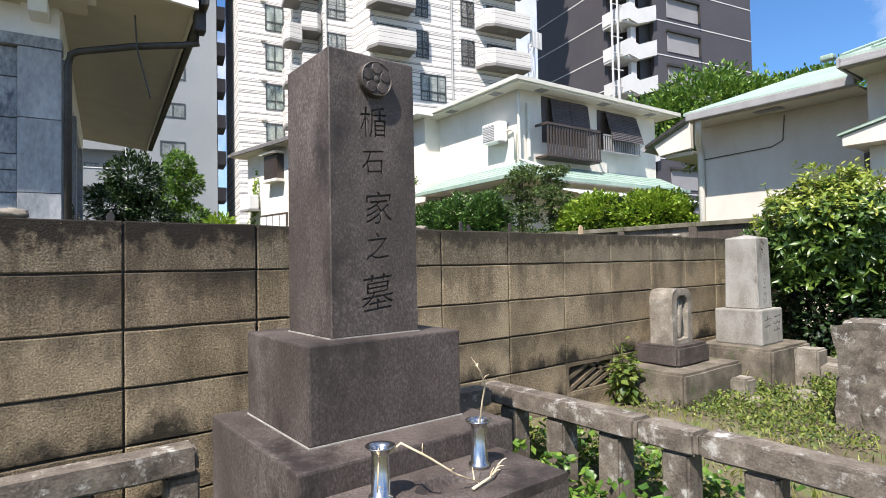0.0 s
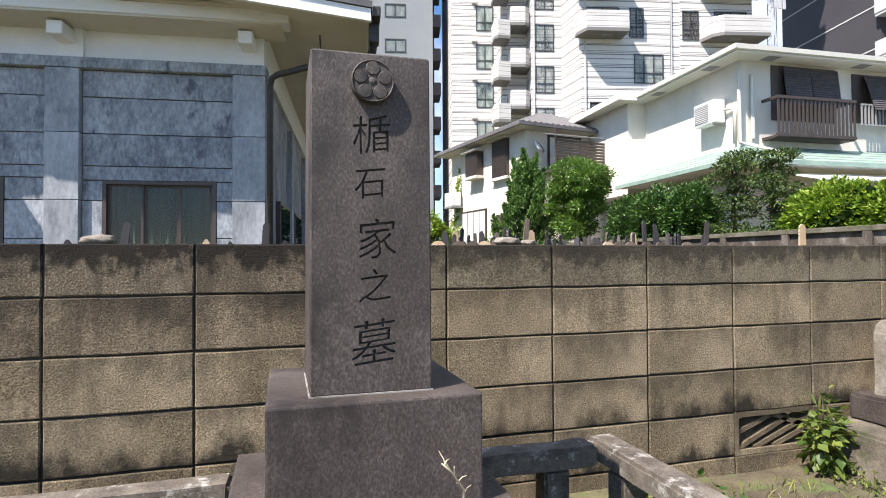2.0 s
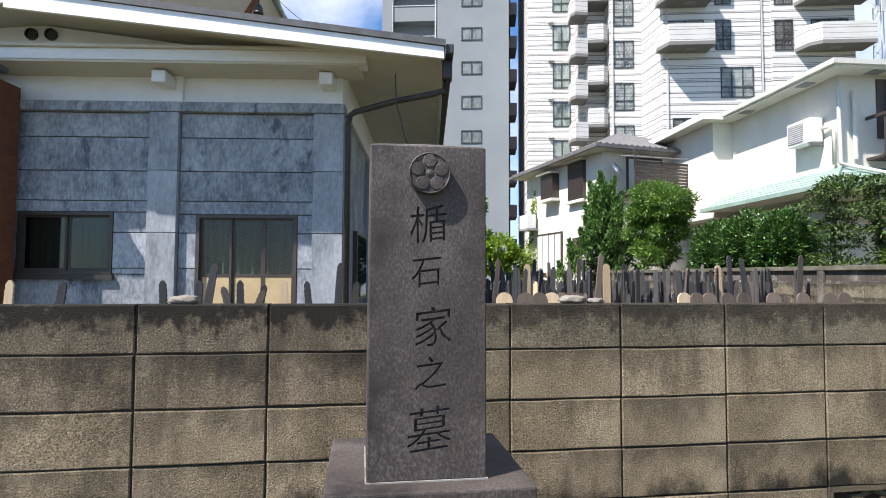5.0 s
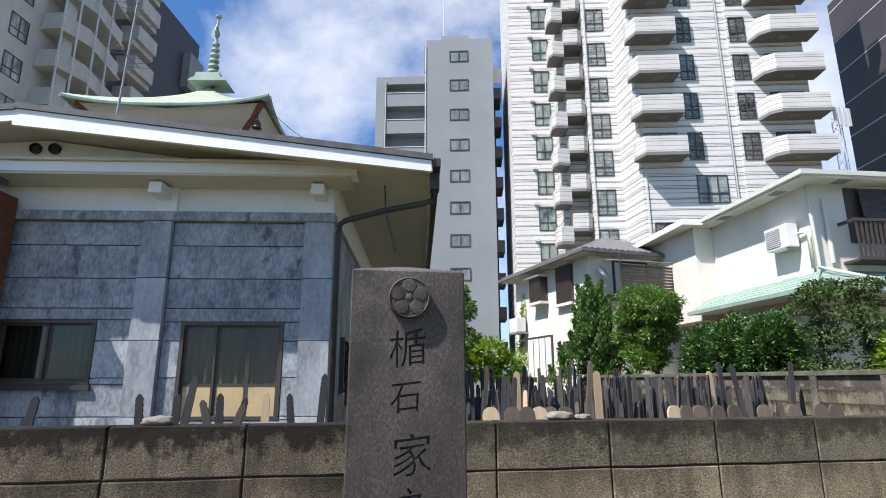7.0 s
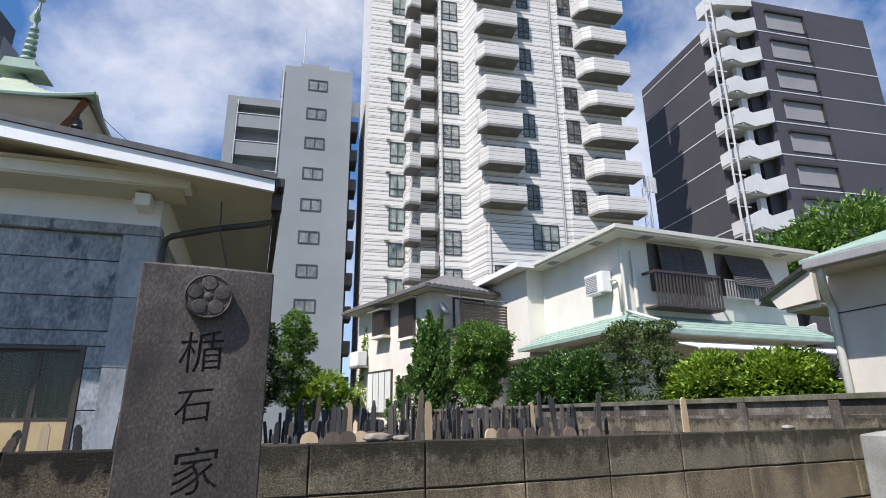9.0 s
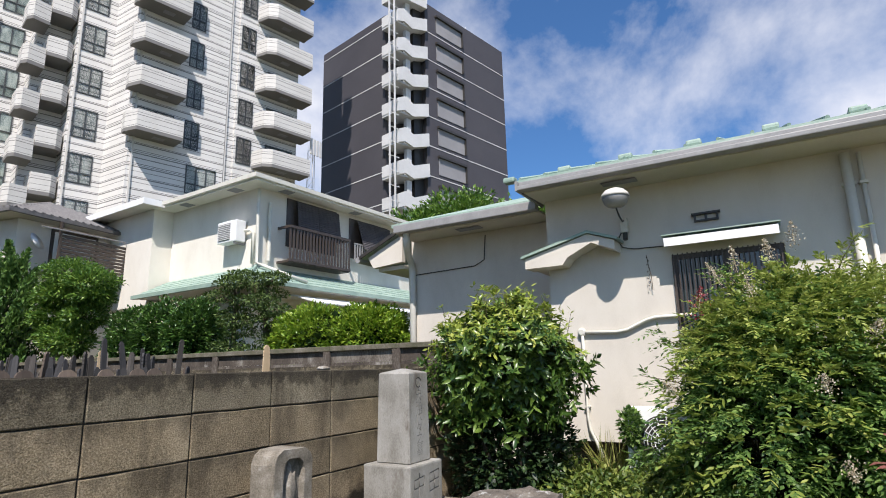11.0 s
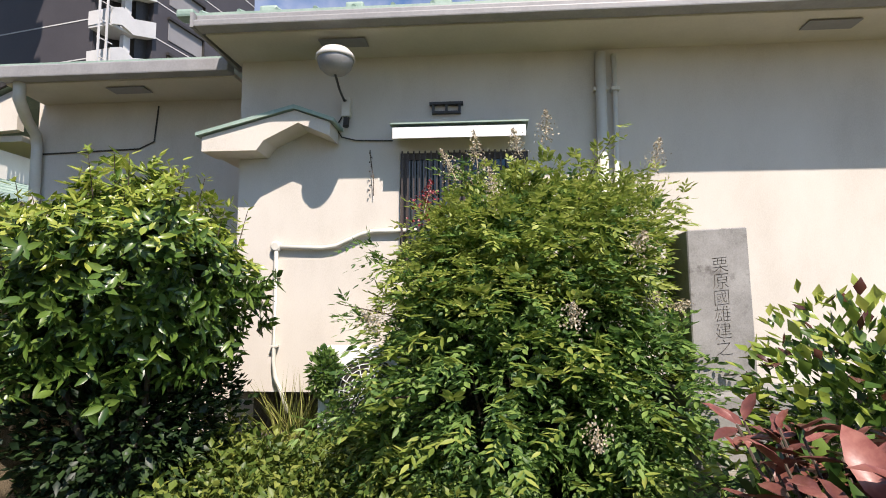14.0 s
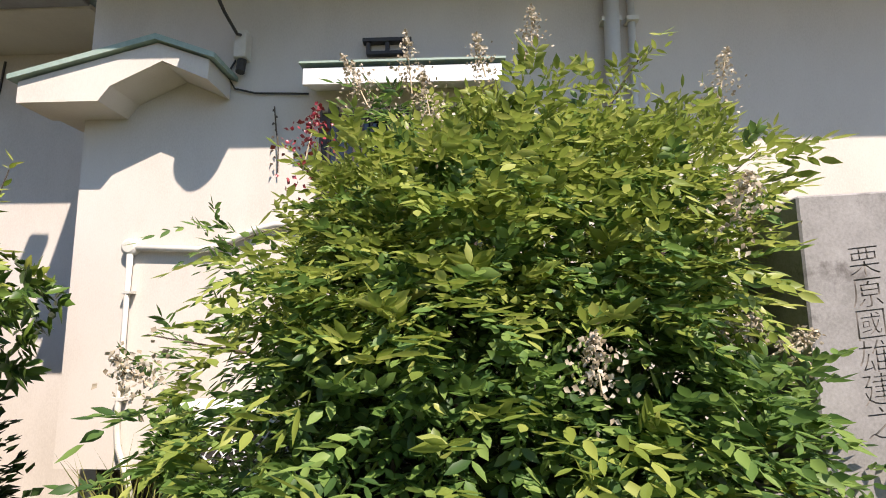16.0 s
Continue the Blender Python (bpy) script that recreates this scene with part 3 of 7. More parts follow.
def boulder_stone():
    bm = boxes((-0.0, 0.6, -0.22, 0.2, 0.0, 0.74))
    bmesh.ops.subdivide_edges(bm, edges=bm.edges[:], cuts=13, use_grid_fill=True)
    for v in bm.verts:
        v.co += 0.05 * noise.noise_vector(v.co * 3.1) + 0.018 * noise.noise_vector(v.co * 11) + 0.008 * noise.noise_vector(v.co * 27)
    ob = finish("rough_monument", bm, M_RAIL, m=pose(3.99, 1.12, 0.02))
    tagged(ob, "rough-hewn pitted grey stone monument standing in weeds", "monument")
    for x, y, s in ((4.75, 1.75, 0.16), (4.35, 1.95, 0.11), (5.0, 1.55, 0.13)):
        bm = bmesh.new()
        bmesh.ops.create_icosphere(bm, subdivisions=3, radius=1)
        for v in bm.verts:
            v.co = Vector((v.co.x * s, v.co.y * s * 0.7, v.co.z * s * 0.35)) * (1 + 0.3 * noise.noise(v.co * 1.7 + Vector((x, y, 0))))
        tagged(finish("stone", bm, M_STONE_OLD, smooth=True, m=pose(x, y, GROUND + 0.02, 0, 0, 40 * x)), "flat grey stone lying among the weeds", "stone", "loose stones")


boulder_stone()


def kurihara_stele():
    g = thing("gravestone", "tapering grey stone stele with carved characters on square base", "gravestone", (6.53, -1.185, 0))
    bm = bmesh.new()
    lo = [bm.verts.new(p) for p in ((0, -0.175, 0.85), (0.42, -0.175, 0.85), (0.42, 0.15, 0.85), (0, 0.15, 0.85))]
    hi = [bm.verts.new(p) for p in ((0.015, -0.16, 1.71), (0.38, -0.16, 1.7), (0.38, 0.155, 1.69), (0.015, 0.155, 1.695))]
    bm.faces.new(lo[::-1])
    bm.faces.new(hi)
    for i in range(4):
        bm.faces.new((lo[i], lo[(i + 1) % 4], hi[(i + 1) % 4], hi[i]))
    bmesh.ops.bevel(bm, geom=bm.edges[:], offset=0.006, segments=1, affect="EDGES")
    s = part("pillar", bm, [M_STELE, M_CARVED_L], g, "grey tapering pillar with six carved characters")
    cut = []
    for i, c in enumerate("栗原國雄建之"):
        z = 1.5 - 0.088 * i
        cut.append((glyph_mesh(c, 0.095, 0.01, -0.0012), Matrix.Translation((0.015 * (z - 0.85) / 0.85, -0.01, z)) @ Matrix.Rotation(radians(-90), 4, "Z")))
    carve(s, cut, M_CARVED_L)
    part("base", boxes((-0.19, 0.55, -0.4, 0.25, 0.5, 0.85), bevel=0.012), M_STELE, g)
    part("plinth", boxes((-0.28, 0.65, -0.5, 0.36, 0.02, 0.5), bevel=0.015), M_STONE_OLD, g)


M_STELE = mat("grey_stone", [(0.17, 0.165, 0.15), (0.25, 0.24, 0.225), (0.32, 0.31, 0.29)], 0.85, 4, 120, 0.3, spots=((0.12, 0.11, 0.1), 5, 0.2), dist=0.004)
kurihara_stele()


# ---- towers and houses beyond the wall ----
def striped_mat(name="striped_tile", storey=3.0, lines=(0.0, 0.13, 0.24, 0.62, 0.72, 1.12, 1.38, 1.48, 1.83, 2.12, 2.24, 2.34, 2.7), width=0.05, colors=((0.6, 0.58, 0.55), (0.69, 0.67, 0.645))):
    """White tile with groups of thin dark grooves that repeat storey by storey."""
    m = mat(name, list(colors), 0.7, 0.6, 12, 0.0)
    n, l = m.node_tree.nodes, m.node_tree.links
    b = n["Principled BSDF"]
    base = b.inputs["Base Color"].links[0].from_socket
    co, sep, div, frac = n.new("ShaderNodeTexCoord"), n.new("ShaderNodeSeparateXYZ"), n.new("ShaderNodeMath"), n.new("ShaderNodeMath")
    div.operation, frac.operation = "DIVIDE", "FRACT"
    div.inputs[1].default_value = storey
    l.new(co.outputs["Object"], sep.inputs[0])
    l.new(sep.outputs["Z"], div.inputs[0])
    l.new(div.outputs[0], frac.inputs[0])
    ramp = n.new("ShaderNodeValToRGB")
    ramp.color_ramp.interpolation = "CONSTANT"
    els = ramp.color_ramp.elements
    while len(els) < 2 * len(lines):
        els.new(0.5)
    for k, z in enumerate(lines):
        for e, p, c in ((els[2 * k], z / storey, 1.0), (els[2 * k + 1], (z + width * (1.3 if k % 3 == 0 else 0.8)) / storey, 0.0)):
            e.position, e.color = p, (c, c, c, 1)
    l.new(frac.outputs[0], ramp.inputs[0])
    mix = n.new("ShaderNodeMix")
    mix.data_type = "RGBA"
    mix.inputs[7].default_value = (0.18, 0.172, 0.165, 1)
    l.new(ramp.outputs["Color"], mix.inputs[0])
    l.new(base, mix.inputs[6])
    l.new(mix.outputs[2], b.inputs["Base Color"])
    return m


M_STRIPE = striped_mat()
M_FRAME_D = mat("dark_window_frame", [(0.04, 0.045, 0.047), (0.07, 0.075, 0.077)], 0.4, 5, 40, 0.0)
M_CONC = mat("tower_balcony", [(0.5, 0.48, 0.45), (0.6, 0.58, 0.55)], 0.8, 0.8, 20, 0.0)
M_CONC_S = striped_mat("grooved_balcony", 1.35, (0.18, 0.3, 0.62, 0.95, 1.12), 0.035, ((0.52, 0.5, 0.47), (0.62, 0.6, 0.57)))


def mesh_of(name, bm, material):
    me = bpy.data.meshes.new(name)
    bm.normal_update()
    bm.to_mesh(me)
    bm.free()
    me.materials.append(material)
    return me


def place(name, me, parent, loc, label=""):
    ob = new(name, me)
    ob.parent = parent
    ob.location = loc
    return tagged(ob, label)


def lattice(xs, zs, holes, y0, y1):
    """A flat frame in one piece: the cells between xs and zs, but for the holes, from y0 to y1."""
    bm = bmesh.new()
    vs = {}
    def v(i, k, y):
        if (i, k, y) not in vs:
            vs[i, k, y] = bm.verts.new((xs[i], y, zs[k]))
        return vs[i, k, y]
    solid = {(i, k) for i in range(len(xs) - 1) for k in range(len(zs) - 1)} - set(holes)
    for i, k in solid:
        bm.faces.new((v(i, k, y0), v(i + 1, k, y0), v(i + 1, k + 1, y0), v(i, k + 1, y0)))
        bm.faces.new((v(i, k + 1, y1), v(i + 1, k + 1, y1), v(i + 1, k, y1), v(i, k, y1)))
        for di, dk, a, b in ((-1, 0, (i, k), (i, k + 1)), (1, 0, (i + 1, k + 1), (i + 1, k)), (0, -1, (i + 1, k), (i, k)), (0, 1, (i, k + 1), (i + 1, k + 1))):
            if (i + di, k + dk) not in solid:
                bm.faces.new((v(*a, y1), v(*b, y1), v(*b, y0), v(*a, y0)))
    bmesh.ops.recalc_face_normals(bm, faces=bm.faces)
    return bm


def window_set(w, h, sill=0.35, sashes=2, frame_m=None, pane_m=None, t=0.045):
    """Shared meshes of a window: frame, glass; the origin is its lower left corner on the wall face."""
    xs, zs = [0, t], [0, t]
    for k in range(1, sashes):
        xs += [w * k / sashes - t / 2, w * k / sashes + t / 2]
    if sill:
        zs += [h * sill - t / 2, h * sill + t / 2]
    xs, zs = xs + [w - t, w], zs + [h - t, h]
    holes = [(i, k) for i in range(1, len(xs) - 1, 2) for k in range(1, len(zs) - 1, 2)]
    return mesh_of("window_frame", lattice(xs, zs, holes, -0.05, 0.06), frame_m or M_FRAME_D), mesh_of("pane", boxes((t, w - t, 0.0, 0.02, t, h - t)), pane_m or M_GLASS)


def glaze(parent, sets, loc, curtain=None):
    fr = place("window", sets[0], parent, loc)
    place("pane", sets[1], fr, (0, 0, 0))
    if curtain:
        place("curtain", curtain, fr, (0, 0, 0))
    return fr


def tower_pane_mat():
    """Tower glass: darker above, with pale curtains showing behind, some drawn."""
    m = mat("tower_glass", [(0.03, 0.045, 0.045), (0.2, 0.24, 0.22), (0.42, 0.46, 0.42)], 0.06, 0.55, 2.2, 0.0, streak=0.6, vary=0.4, spec=0.7)
    return m


M_TPANE = tower_pane_mat()


def white_tower():
    t = thing("apartment_tower", "white striped tile apartment tower with stacked angular balconies", "apartment building", WHITE_TOWER[0], WHITE_TOWER[1])
    H = 51.0
    # the front steps forward three times: left wing, bay of small balconies, middle, main wing
    part("left_wing", boxes((0.2, 3.75, 3.3, 14, 0, H)), M_STRIPE, t)
    part("bay", boxes((3.752, 5.598, 1.2, 14, 0, H)), M_STRIPE, t)
    part("middle", prism([(5.6, -0.4), (7.75, -0.4), (8.35, -3.1), (8.398, -3.1), (8.398, 14), (5.6, 14)], "z", 0, H), M_STRIPE, t)
    part("main_wing", prism([(8.4, -3.1), (14.5, -3.1), (14.5, -2.96), (15.2, -2.96), (15.2, -3.1), (20.3, -3.1), (20.3, 14), (8.4, 14)], "z", 0, H), M_STRIPE, t)
    wa, wb = window_set(1.35, 1.95, pane_m=M_TPANE, t=0.07), window_set(1.35, 1.95, pane_m=M_TPANE, t=0.07)
    wd, we, wide = window_set(1.0, 2.0, pane_m=M_TPANE, t=0.07), window_set(1.15, 2.0, pane_m=M_TPANE, t=0.07), window_set(2.05, 2.0, sashes=3, pane_m=M_TPANE, t=0.07)
    dark = window_set(2.3, 1.9, sashes=2, sill=0, pane_m=M_TPANE, t=0.07)
    def parapet(outer, inner, h):
        """A balcony: a floor slab and an upstand round its open sides, in one piece."""
        bm = prism(outer + inner, "z", 0.14, h)
        lo = [bm.verts.new((x, y, 0.0)) for x, y in outer]
        hi = [bm.verts.new((x, y, 0.14)) for x, y in outer]
        bm.faces.new(lo[::-1])
        bm.faces.new(hi)
        for i in range(len(outer)):
            j = (i + 1) % len(outer)
            bm.faces.new((lo[i], lo[j], hi[j], hi[i]))
        bmesh.ops.remove_doubles(bm, verts=bm.verts[:], dist=0.001)
        return bm
    lob1 = mesh_of("balcony", parapet([(2.95, 1.19), (2.95, -0.1), (3.2, -0.5), (4.1, -0.32), (4.1, 1.19)], [(4.0, 1.19), (4.0, -0.24), (3.25, -0.38), (3.05, -0.06), (3.05, 1.19)], 1.35), M_CONC_S)
    lob2 = mesh_of("balcony", parapet([(4.12, 1.19), (4.12, -0.42), (5.15, -0.5), (5.5, -0.2), (5.5, 1.19)], [(5.4, 1.19), (5.4, -0.16), (5.1, -0.39), (4.22, -0.32), (4.22, 1.19)], 1.35), M_CONC_S)
    bigc = mesh_of("balcony", parapet([(7.9, -3.11), (7.9, -3.6), (8.3, -4.5), (11.1, -4.5), (11.1, -3.11)], [(10.98, -3.11), (10.98, -4.38), (8.38, -4.38), (8.02, -3.56), (8.02, -3.11)], 1.35), M_CONC_S)
    bigf = mesh_of("balcony", parapet([(16.6, -3.11), (16.9, -4.1), (17.5, -4.5), (20.7, -4.5), (20.7, -3.11)], [(20.58, -3.11), (20.58, -4.38), (17.54, -4.38), (17.0, -4.02), (16.72, -3.11)], 1.35), M_CONC_S)
    hatch = mesh_of("hatch", boxes((0, 0.7, 0, 0.4, -0.02, 0.0)), M_MIDGREY)
    unit_m = mesh_of("wall_unit", boxes((0, 0.35, -0.22, 0, 0, 0.25), bevel=0.03), M_CONC)
    pipe_m = mesh_of("downpipe", boxes((-0.05, 0.05, -0.1, 0.0, 0, H)), M_CONC)
    for k in range(1, 16):
        z = 3.0 * k
        glaze(t, wa, (2.1, 3.3, z - 1.95))
        place("wall_unit", unit_m, t, (1.75, 3.298, z + 0.15))
        if k > 3:
            place("balcony", lob1, t, (0, 0, z - 0.95))
            place("balcony", lob2, t, (0, 0, z))
        glaze(t, wb, (5.88, -0.4, z + 0.1 - 1.95))
        if k > 4:
            b = place("balcony", bigc, t, (0, 0, z + 1.05))
            place("hatch", hatch, b, (9.5, -4.0, -0.001))
            b = place("balcony", bigf, t, (0, 0, z + 0.95))
            place("hatch", hatch, b, (18.3, -4.0, -0.001))
            glaze(t, dark, (8.65, -3.1, z + 1.3))
            glaze(t, dark, (17.6, -3.1, z + 1.2))
            glaze(t, wd, (11.65, -3.1, z + 0.15 + 1.05))
            glaze(t, we, (15.35, -3.1, z + 0.1 + 1.0))
        else:
            glaze(t, wide, (12.0, -3.1, z + 0.1 - 2.0))
            glaze(t, wide, (8.9, -3.1, z - 0.2 - 2.0))
            glaze(t, wide, (15.35, -3.1, z + 0.06 - 2.0))
    glaze(t, wide, (11.95, -3.1, 13.08))
    place("downpipe", pipe_m, t, (8.6, -3.1, 0))
    place("downpipe", pipe_m, t, (14.6, -2.97, 0))
    place("downpipe", pipe_m, t, (5.75, -0.4, 0))


white_tower()


def grey_tower():
    t = thing("apartment_tower", "plain grey apartment tower with small square windows", "apartment building", GREY_TOWER[0], GREY_TOWER[1])
    part("body", boxes((4.42, 10.4, 0, 12, 0, 31.92)), M_GREYT, t)
    part("stair_head", boxes((5.72, 8.25, 1, 6, 31.922, 33.0)), M_GREYT, t)
    part("left_wing", boxes((-0.94, 4.418, 5.6, 14, 0, 30.9)), M_GREYT, t)
    part("wing_edge", boxes((-0.94, -0.06, 4.6, 5.598, 0, 31.0)), M_GREYT, t)
    part("wing_roof", boxes((-0.058, 4.418, 4.6, 5.598, 30.2, 31.0)), M_GREYT, t)
    part("drain_pipe", boxes((4.3, 4.38, -0.1, -0.02, 0, 31.3)), M_PALEGREY, t)
    part("wing_pipe", boxes((0.0, 0.07, 4.5, 4.57, 0, 30.6)), M_PALEGREY, t)
    part("roof_ladder", boxes((4.15, 4.41, 0.4, 0.7, 29.0, 31.6)), M_GREYT, t)
    part("aerial", tube([(5.9, 2, 33.0), (5.9, 2, 37.6)], 0.05, 6), M_PALEGREY, t)
    ws = window_set(1.7, 1.1, sill=0, pane_m=M_TPANE, t=0.08)
    slab_m = mesh_of("balcony", boxes((-0.056, 4.416, 4.6, 5.598, 0, 1.35)), M_GREYT)
    rail_m = mesh_of("rail", boxes((-0.056, 4.2, 4.55, 4.598, 1.4, 1.47)), M_PALEGREY)
    dark = window_set(1.9, 1.3, sashes=2, sill=0, pane_m=M_TPANE)
    side = mesh_of("side_balcony", boxes((10.402, 11.15, 1.2, 3.6, 0, 1.1), bevel=0.1), M_DARKT)
    part("side_wall", boxes((10.402, 10.75, 4.2, 12, 0, 29)), M_DARKT, t)
    part("side_rail", boxes((10.402, 11.2, 1.1, 1.16, 28.0, 29.6)), M_PALEGREY, t)
    for k in range(11):
        z = 30.74 - 2.87 * k
        glaze(t, ws, (6.5, 0, z - 1.1))
        zb = 29.2 - 2.87 * k
        b = place("balcony", slab_m, t, (0, 0, zb - 1.4))
        place("rail", rail_m, b, (0, 0, 0))
        glaze(t, dark, (0.2, 5.6, zb - 0.75))
        glaze(t, dark, (2.4, 5.6, zb - 0.75))
        place("side_balcony", side, t, (0, 0, z - 4.2))


grey_tower()


def dark_tower():
    t = thing("apartment_tower", "dark charcoal apartment tower with white zigzag stair balconies", "apartment building", DARK_TOWER[0], DARK_TOWER[1])
    H = 38.55
    part("body", boxes((8.45, 21.75, 0, 12, 0, H)), M_DARKT, t)
    part("side_block", boxes((4.8, 8.448, 2.0, 12.4, 0, 36.2)), M_DARKT, t)
    part("roof_box", boxes((9.5, 11.5, 1, 3, H, H + 0.7)), M_DARKT, t)
    part("aerial", tube([(10.9, 2, H + 0.7), (10.9, 2, H + 4.5)], 0.05, 6), M_PALEGREY, t)
    part("small_aerial", tube([(16.2, 1, H), (16.2, 1, H + 1.2)], 0.05, 6), M_PALEGREY, t)
    # near-black wall paints the shade inside the open stair
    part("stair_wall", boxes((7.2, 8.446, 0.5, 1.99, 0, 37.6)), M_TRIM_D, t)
    line = mesh_of("joint_line", boxes((8.46, 21.74, -0.03, -0.002, 0, 0.09)), M_PALEGREY)
    lin2 = mesh_of("joint_line", boxes((4.77, 4.798, 2.01, 12.38, 0, 0.09)), M_PALEGREY)
    rec = mesh_of("recess_panel", boxes((10.1, 14.1, -0.06, -0.002, 0, 1.9)), M_MIDGREY)
    # near-black strips over and beside each panel paint the recess's shade
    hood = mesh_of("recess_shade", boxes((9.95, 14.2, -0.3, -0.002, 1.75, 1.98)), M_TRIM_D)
    side_shade = mesh_of("recess_jamb", boxes((14.102, 14.2, -0.3, -0.002, 0, 1.748)), M_TRIM_D)
    # each storey's landing: a flight rising to the right between two level parapets
    land = mesh_of("landing", prism([(4.3, 0.0), (5.2, 0.35), (6.3, 0.05), (8.44, 0.75), (8.44, 2.1), (6.3, 1.35), (5.2, 1.75), (4.3, 1.3)], "y", -0.35, -0.15), M_PALEGREY)
    deck = mesh_of("landing_slab", prism([(4.35, 0.0), (6.3, 0.05), (8.44, 0.75), (8.44, 0.9), (6.3, 0.25), (4.35, 0.2)], "y", -0.148, 1.95), M_PALEGREY)
    side = mesh_of("landing_side", boxes((4.3, 4.42, -0.148, 1.95, 0.2, 1.3)), M_PALEGREY)
    post = mesh_of("landing_post", boxes((5.9, 6.5, 0.2, 0.6, 0.3, 3.1)), M_PALEGREY)
    for k in range(12):
        z = 35.26 - 3.13 * k
        place("joint_line", line, t, (0, 0, z))
        place("joint_line", lin2, t, (0, 0, z))
        r = place("recess_panel", rec, t, (0, 0, z + 0.45))
        place("recess_shade", hood, r, (0, 0, 0))
        place("recess_jamb", side_shade, r, (0, 0, 0))
        b = place("landing", land, t, (0, 0, z - 0.98))
        place("landing_slab", deck, b, (0, 0, 0))
        place("landing_side", side, b, (0, 0, 0))
        place("landing_post", post, b, (0, 0, 0))
    part("top_landing", prism([(4.3, 37.1), (8.44, 37.6), (8.44, 38.75), (4.3, 38.55)], "y", -0.35, 1.95), M_PALEGREY, t)
    for dx in (3.1, 3.75):
        part("riser_pipe", boxes((dx, dx + 0.12, -0.5, -0.38, 0, 38.2)), M_PALEGREY, t)
    bracket = mesh_of("pipe_bracket", boxes((3.1, 4.4, -0.37, -0.32, 0, 0.07)), M_PALEGREY)
    for k in range(26):
        place("pipe_bracket", bracket, t, (0, 0, 2 + 1.4 * k))


dark_tower()


M_TAUPE = mat("taupe_concrete", [(0.42, 0.4, 0.37), (0.54, 0.515, 0.48)], 0.85, 0.8, 20, 0.1, streak=0.4)


def brown_block():
    """Apartment block far behind the pagoda roof, its long front seen at a slant."""
    t = thing("apartment_tower", "dark grey apartment block with pale stepped concrete balconies", "apartment building", (-21.8, 38.5, 0), 78.0)
    H = 38.2
    part("body", boxes((-8, 21.5, 0, 12, 0, H)), M_DARKT, t)
    part("pale_front", boxes((-8, 7.4, -0.12, -0.002, 0, H - 0.5)), M_TAUPE, t)
    part("roof_slab", boxes((-8, 12.0, -2.0, 0.5, H, H + 0.5)), M_TAUPE, t)
    part("stair_shed", boxes((18.5, 21.4, -0.8, -0.002, 31.5, 35.5)), M_MIDGREY, t)
    long_b = mesh_of("balcony", prism([(0.3, -0.125), (0.3, -1.5), (2.4, -2.1), (7.0, -1.3), (7.0, -0.125)], "z", 0, 1.2), M_TAUPE)
    slab_b = mesh_of("balcony_slab", prism([(0.1, -0.125), (0.1, -1.65), (2.4, -2.3), (7.2, -1.45), (7.2, -0.125)], "z", -0.2, -0.002), M_TAUPE)
    box_b = mesh_of("balcony", boxes((8.4, 11.2, -1.7, -0.004, 0, 1.35)), M_TAUPE)
    step_b = mesh_of("balcony_slab", boxes((8.0, 11.4, -1.3, -0.004, -0.45, -0.002)), M_TAUPE)
    screen = mesh_of("screen", boxes((1.0, 2.0, -1.2, -1.15, 1.2, 2.7)), M_PALEGREY)
    ws = window_set(1.5, 1.6, pane_m=M_TPANE)
    for k in range(13):
        z = 2.9 * k - 0.3
        if z > H - 2:
            break
        b = place("balcony", long_b, t, (0, 0, z))
        place("balcony_slab", slab_b, b, (0, 0, 0))
        place("screen", screen, b, (0, 0, 0))
        b = place("balcony", box_b, t, (0, 0, z + 1.6))
        place("balcony_slab", step_b, b, (0, 0, 0))
        glaze(t, ws, (-2.2, -0.13, z + 0.9))
        glaze(t, ws, (-5.2, -0.13, z + 0.9))
    for x, y in ((0.2, -1.75), (1.2, -2.1), (2.6, -2.4), (4.6, -2.0), (11.6, -0.2)):
        part("riser_pipe", boxes((x, x + 0.1, y, y + 0.1, 0, H)), M_PALEGREY, t)


brown_block()


def antenna_mast():
    t = thing("antenna_mast", "slim pale blue steel lattice antenna mast on a roof", "mast", (32.5, 30.0, 0))
    for k in range(3):
        a = k * math.tau / 3
        part("leg", tube([(0.5 * math.cos(a), 0.5 * math.sin(a), 0), (0.3 * math.cos(a), 0.3 * math.sin(a), 18.6)], 0.03, 6), M_PALEGREY, t)
    for i in range(14):
        z = 10.5 + 0.6 * i
        for k in range(3):
            a, b = k * math.tau / 3, (k + 1) * math.tau / 3
            part("brace", tube([(0.36 * math.cos(a), 0.36 * math.sin(a), z), (0.36 * math.cos(b), 0.36 * math.sin(b), z + 0.6)], 0.018, 4), M_PALEGREY, t)
    for k in range(4):
        part("antenna", boxes((-0.65 + 0.35 * k, -0.45 + 0.35 * k, -0.5, -0.4, 18.0, 19.3)), M_PALEGREY, t)


antenna_mast()


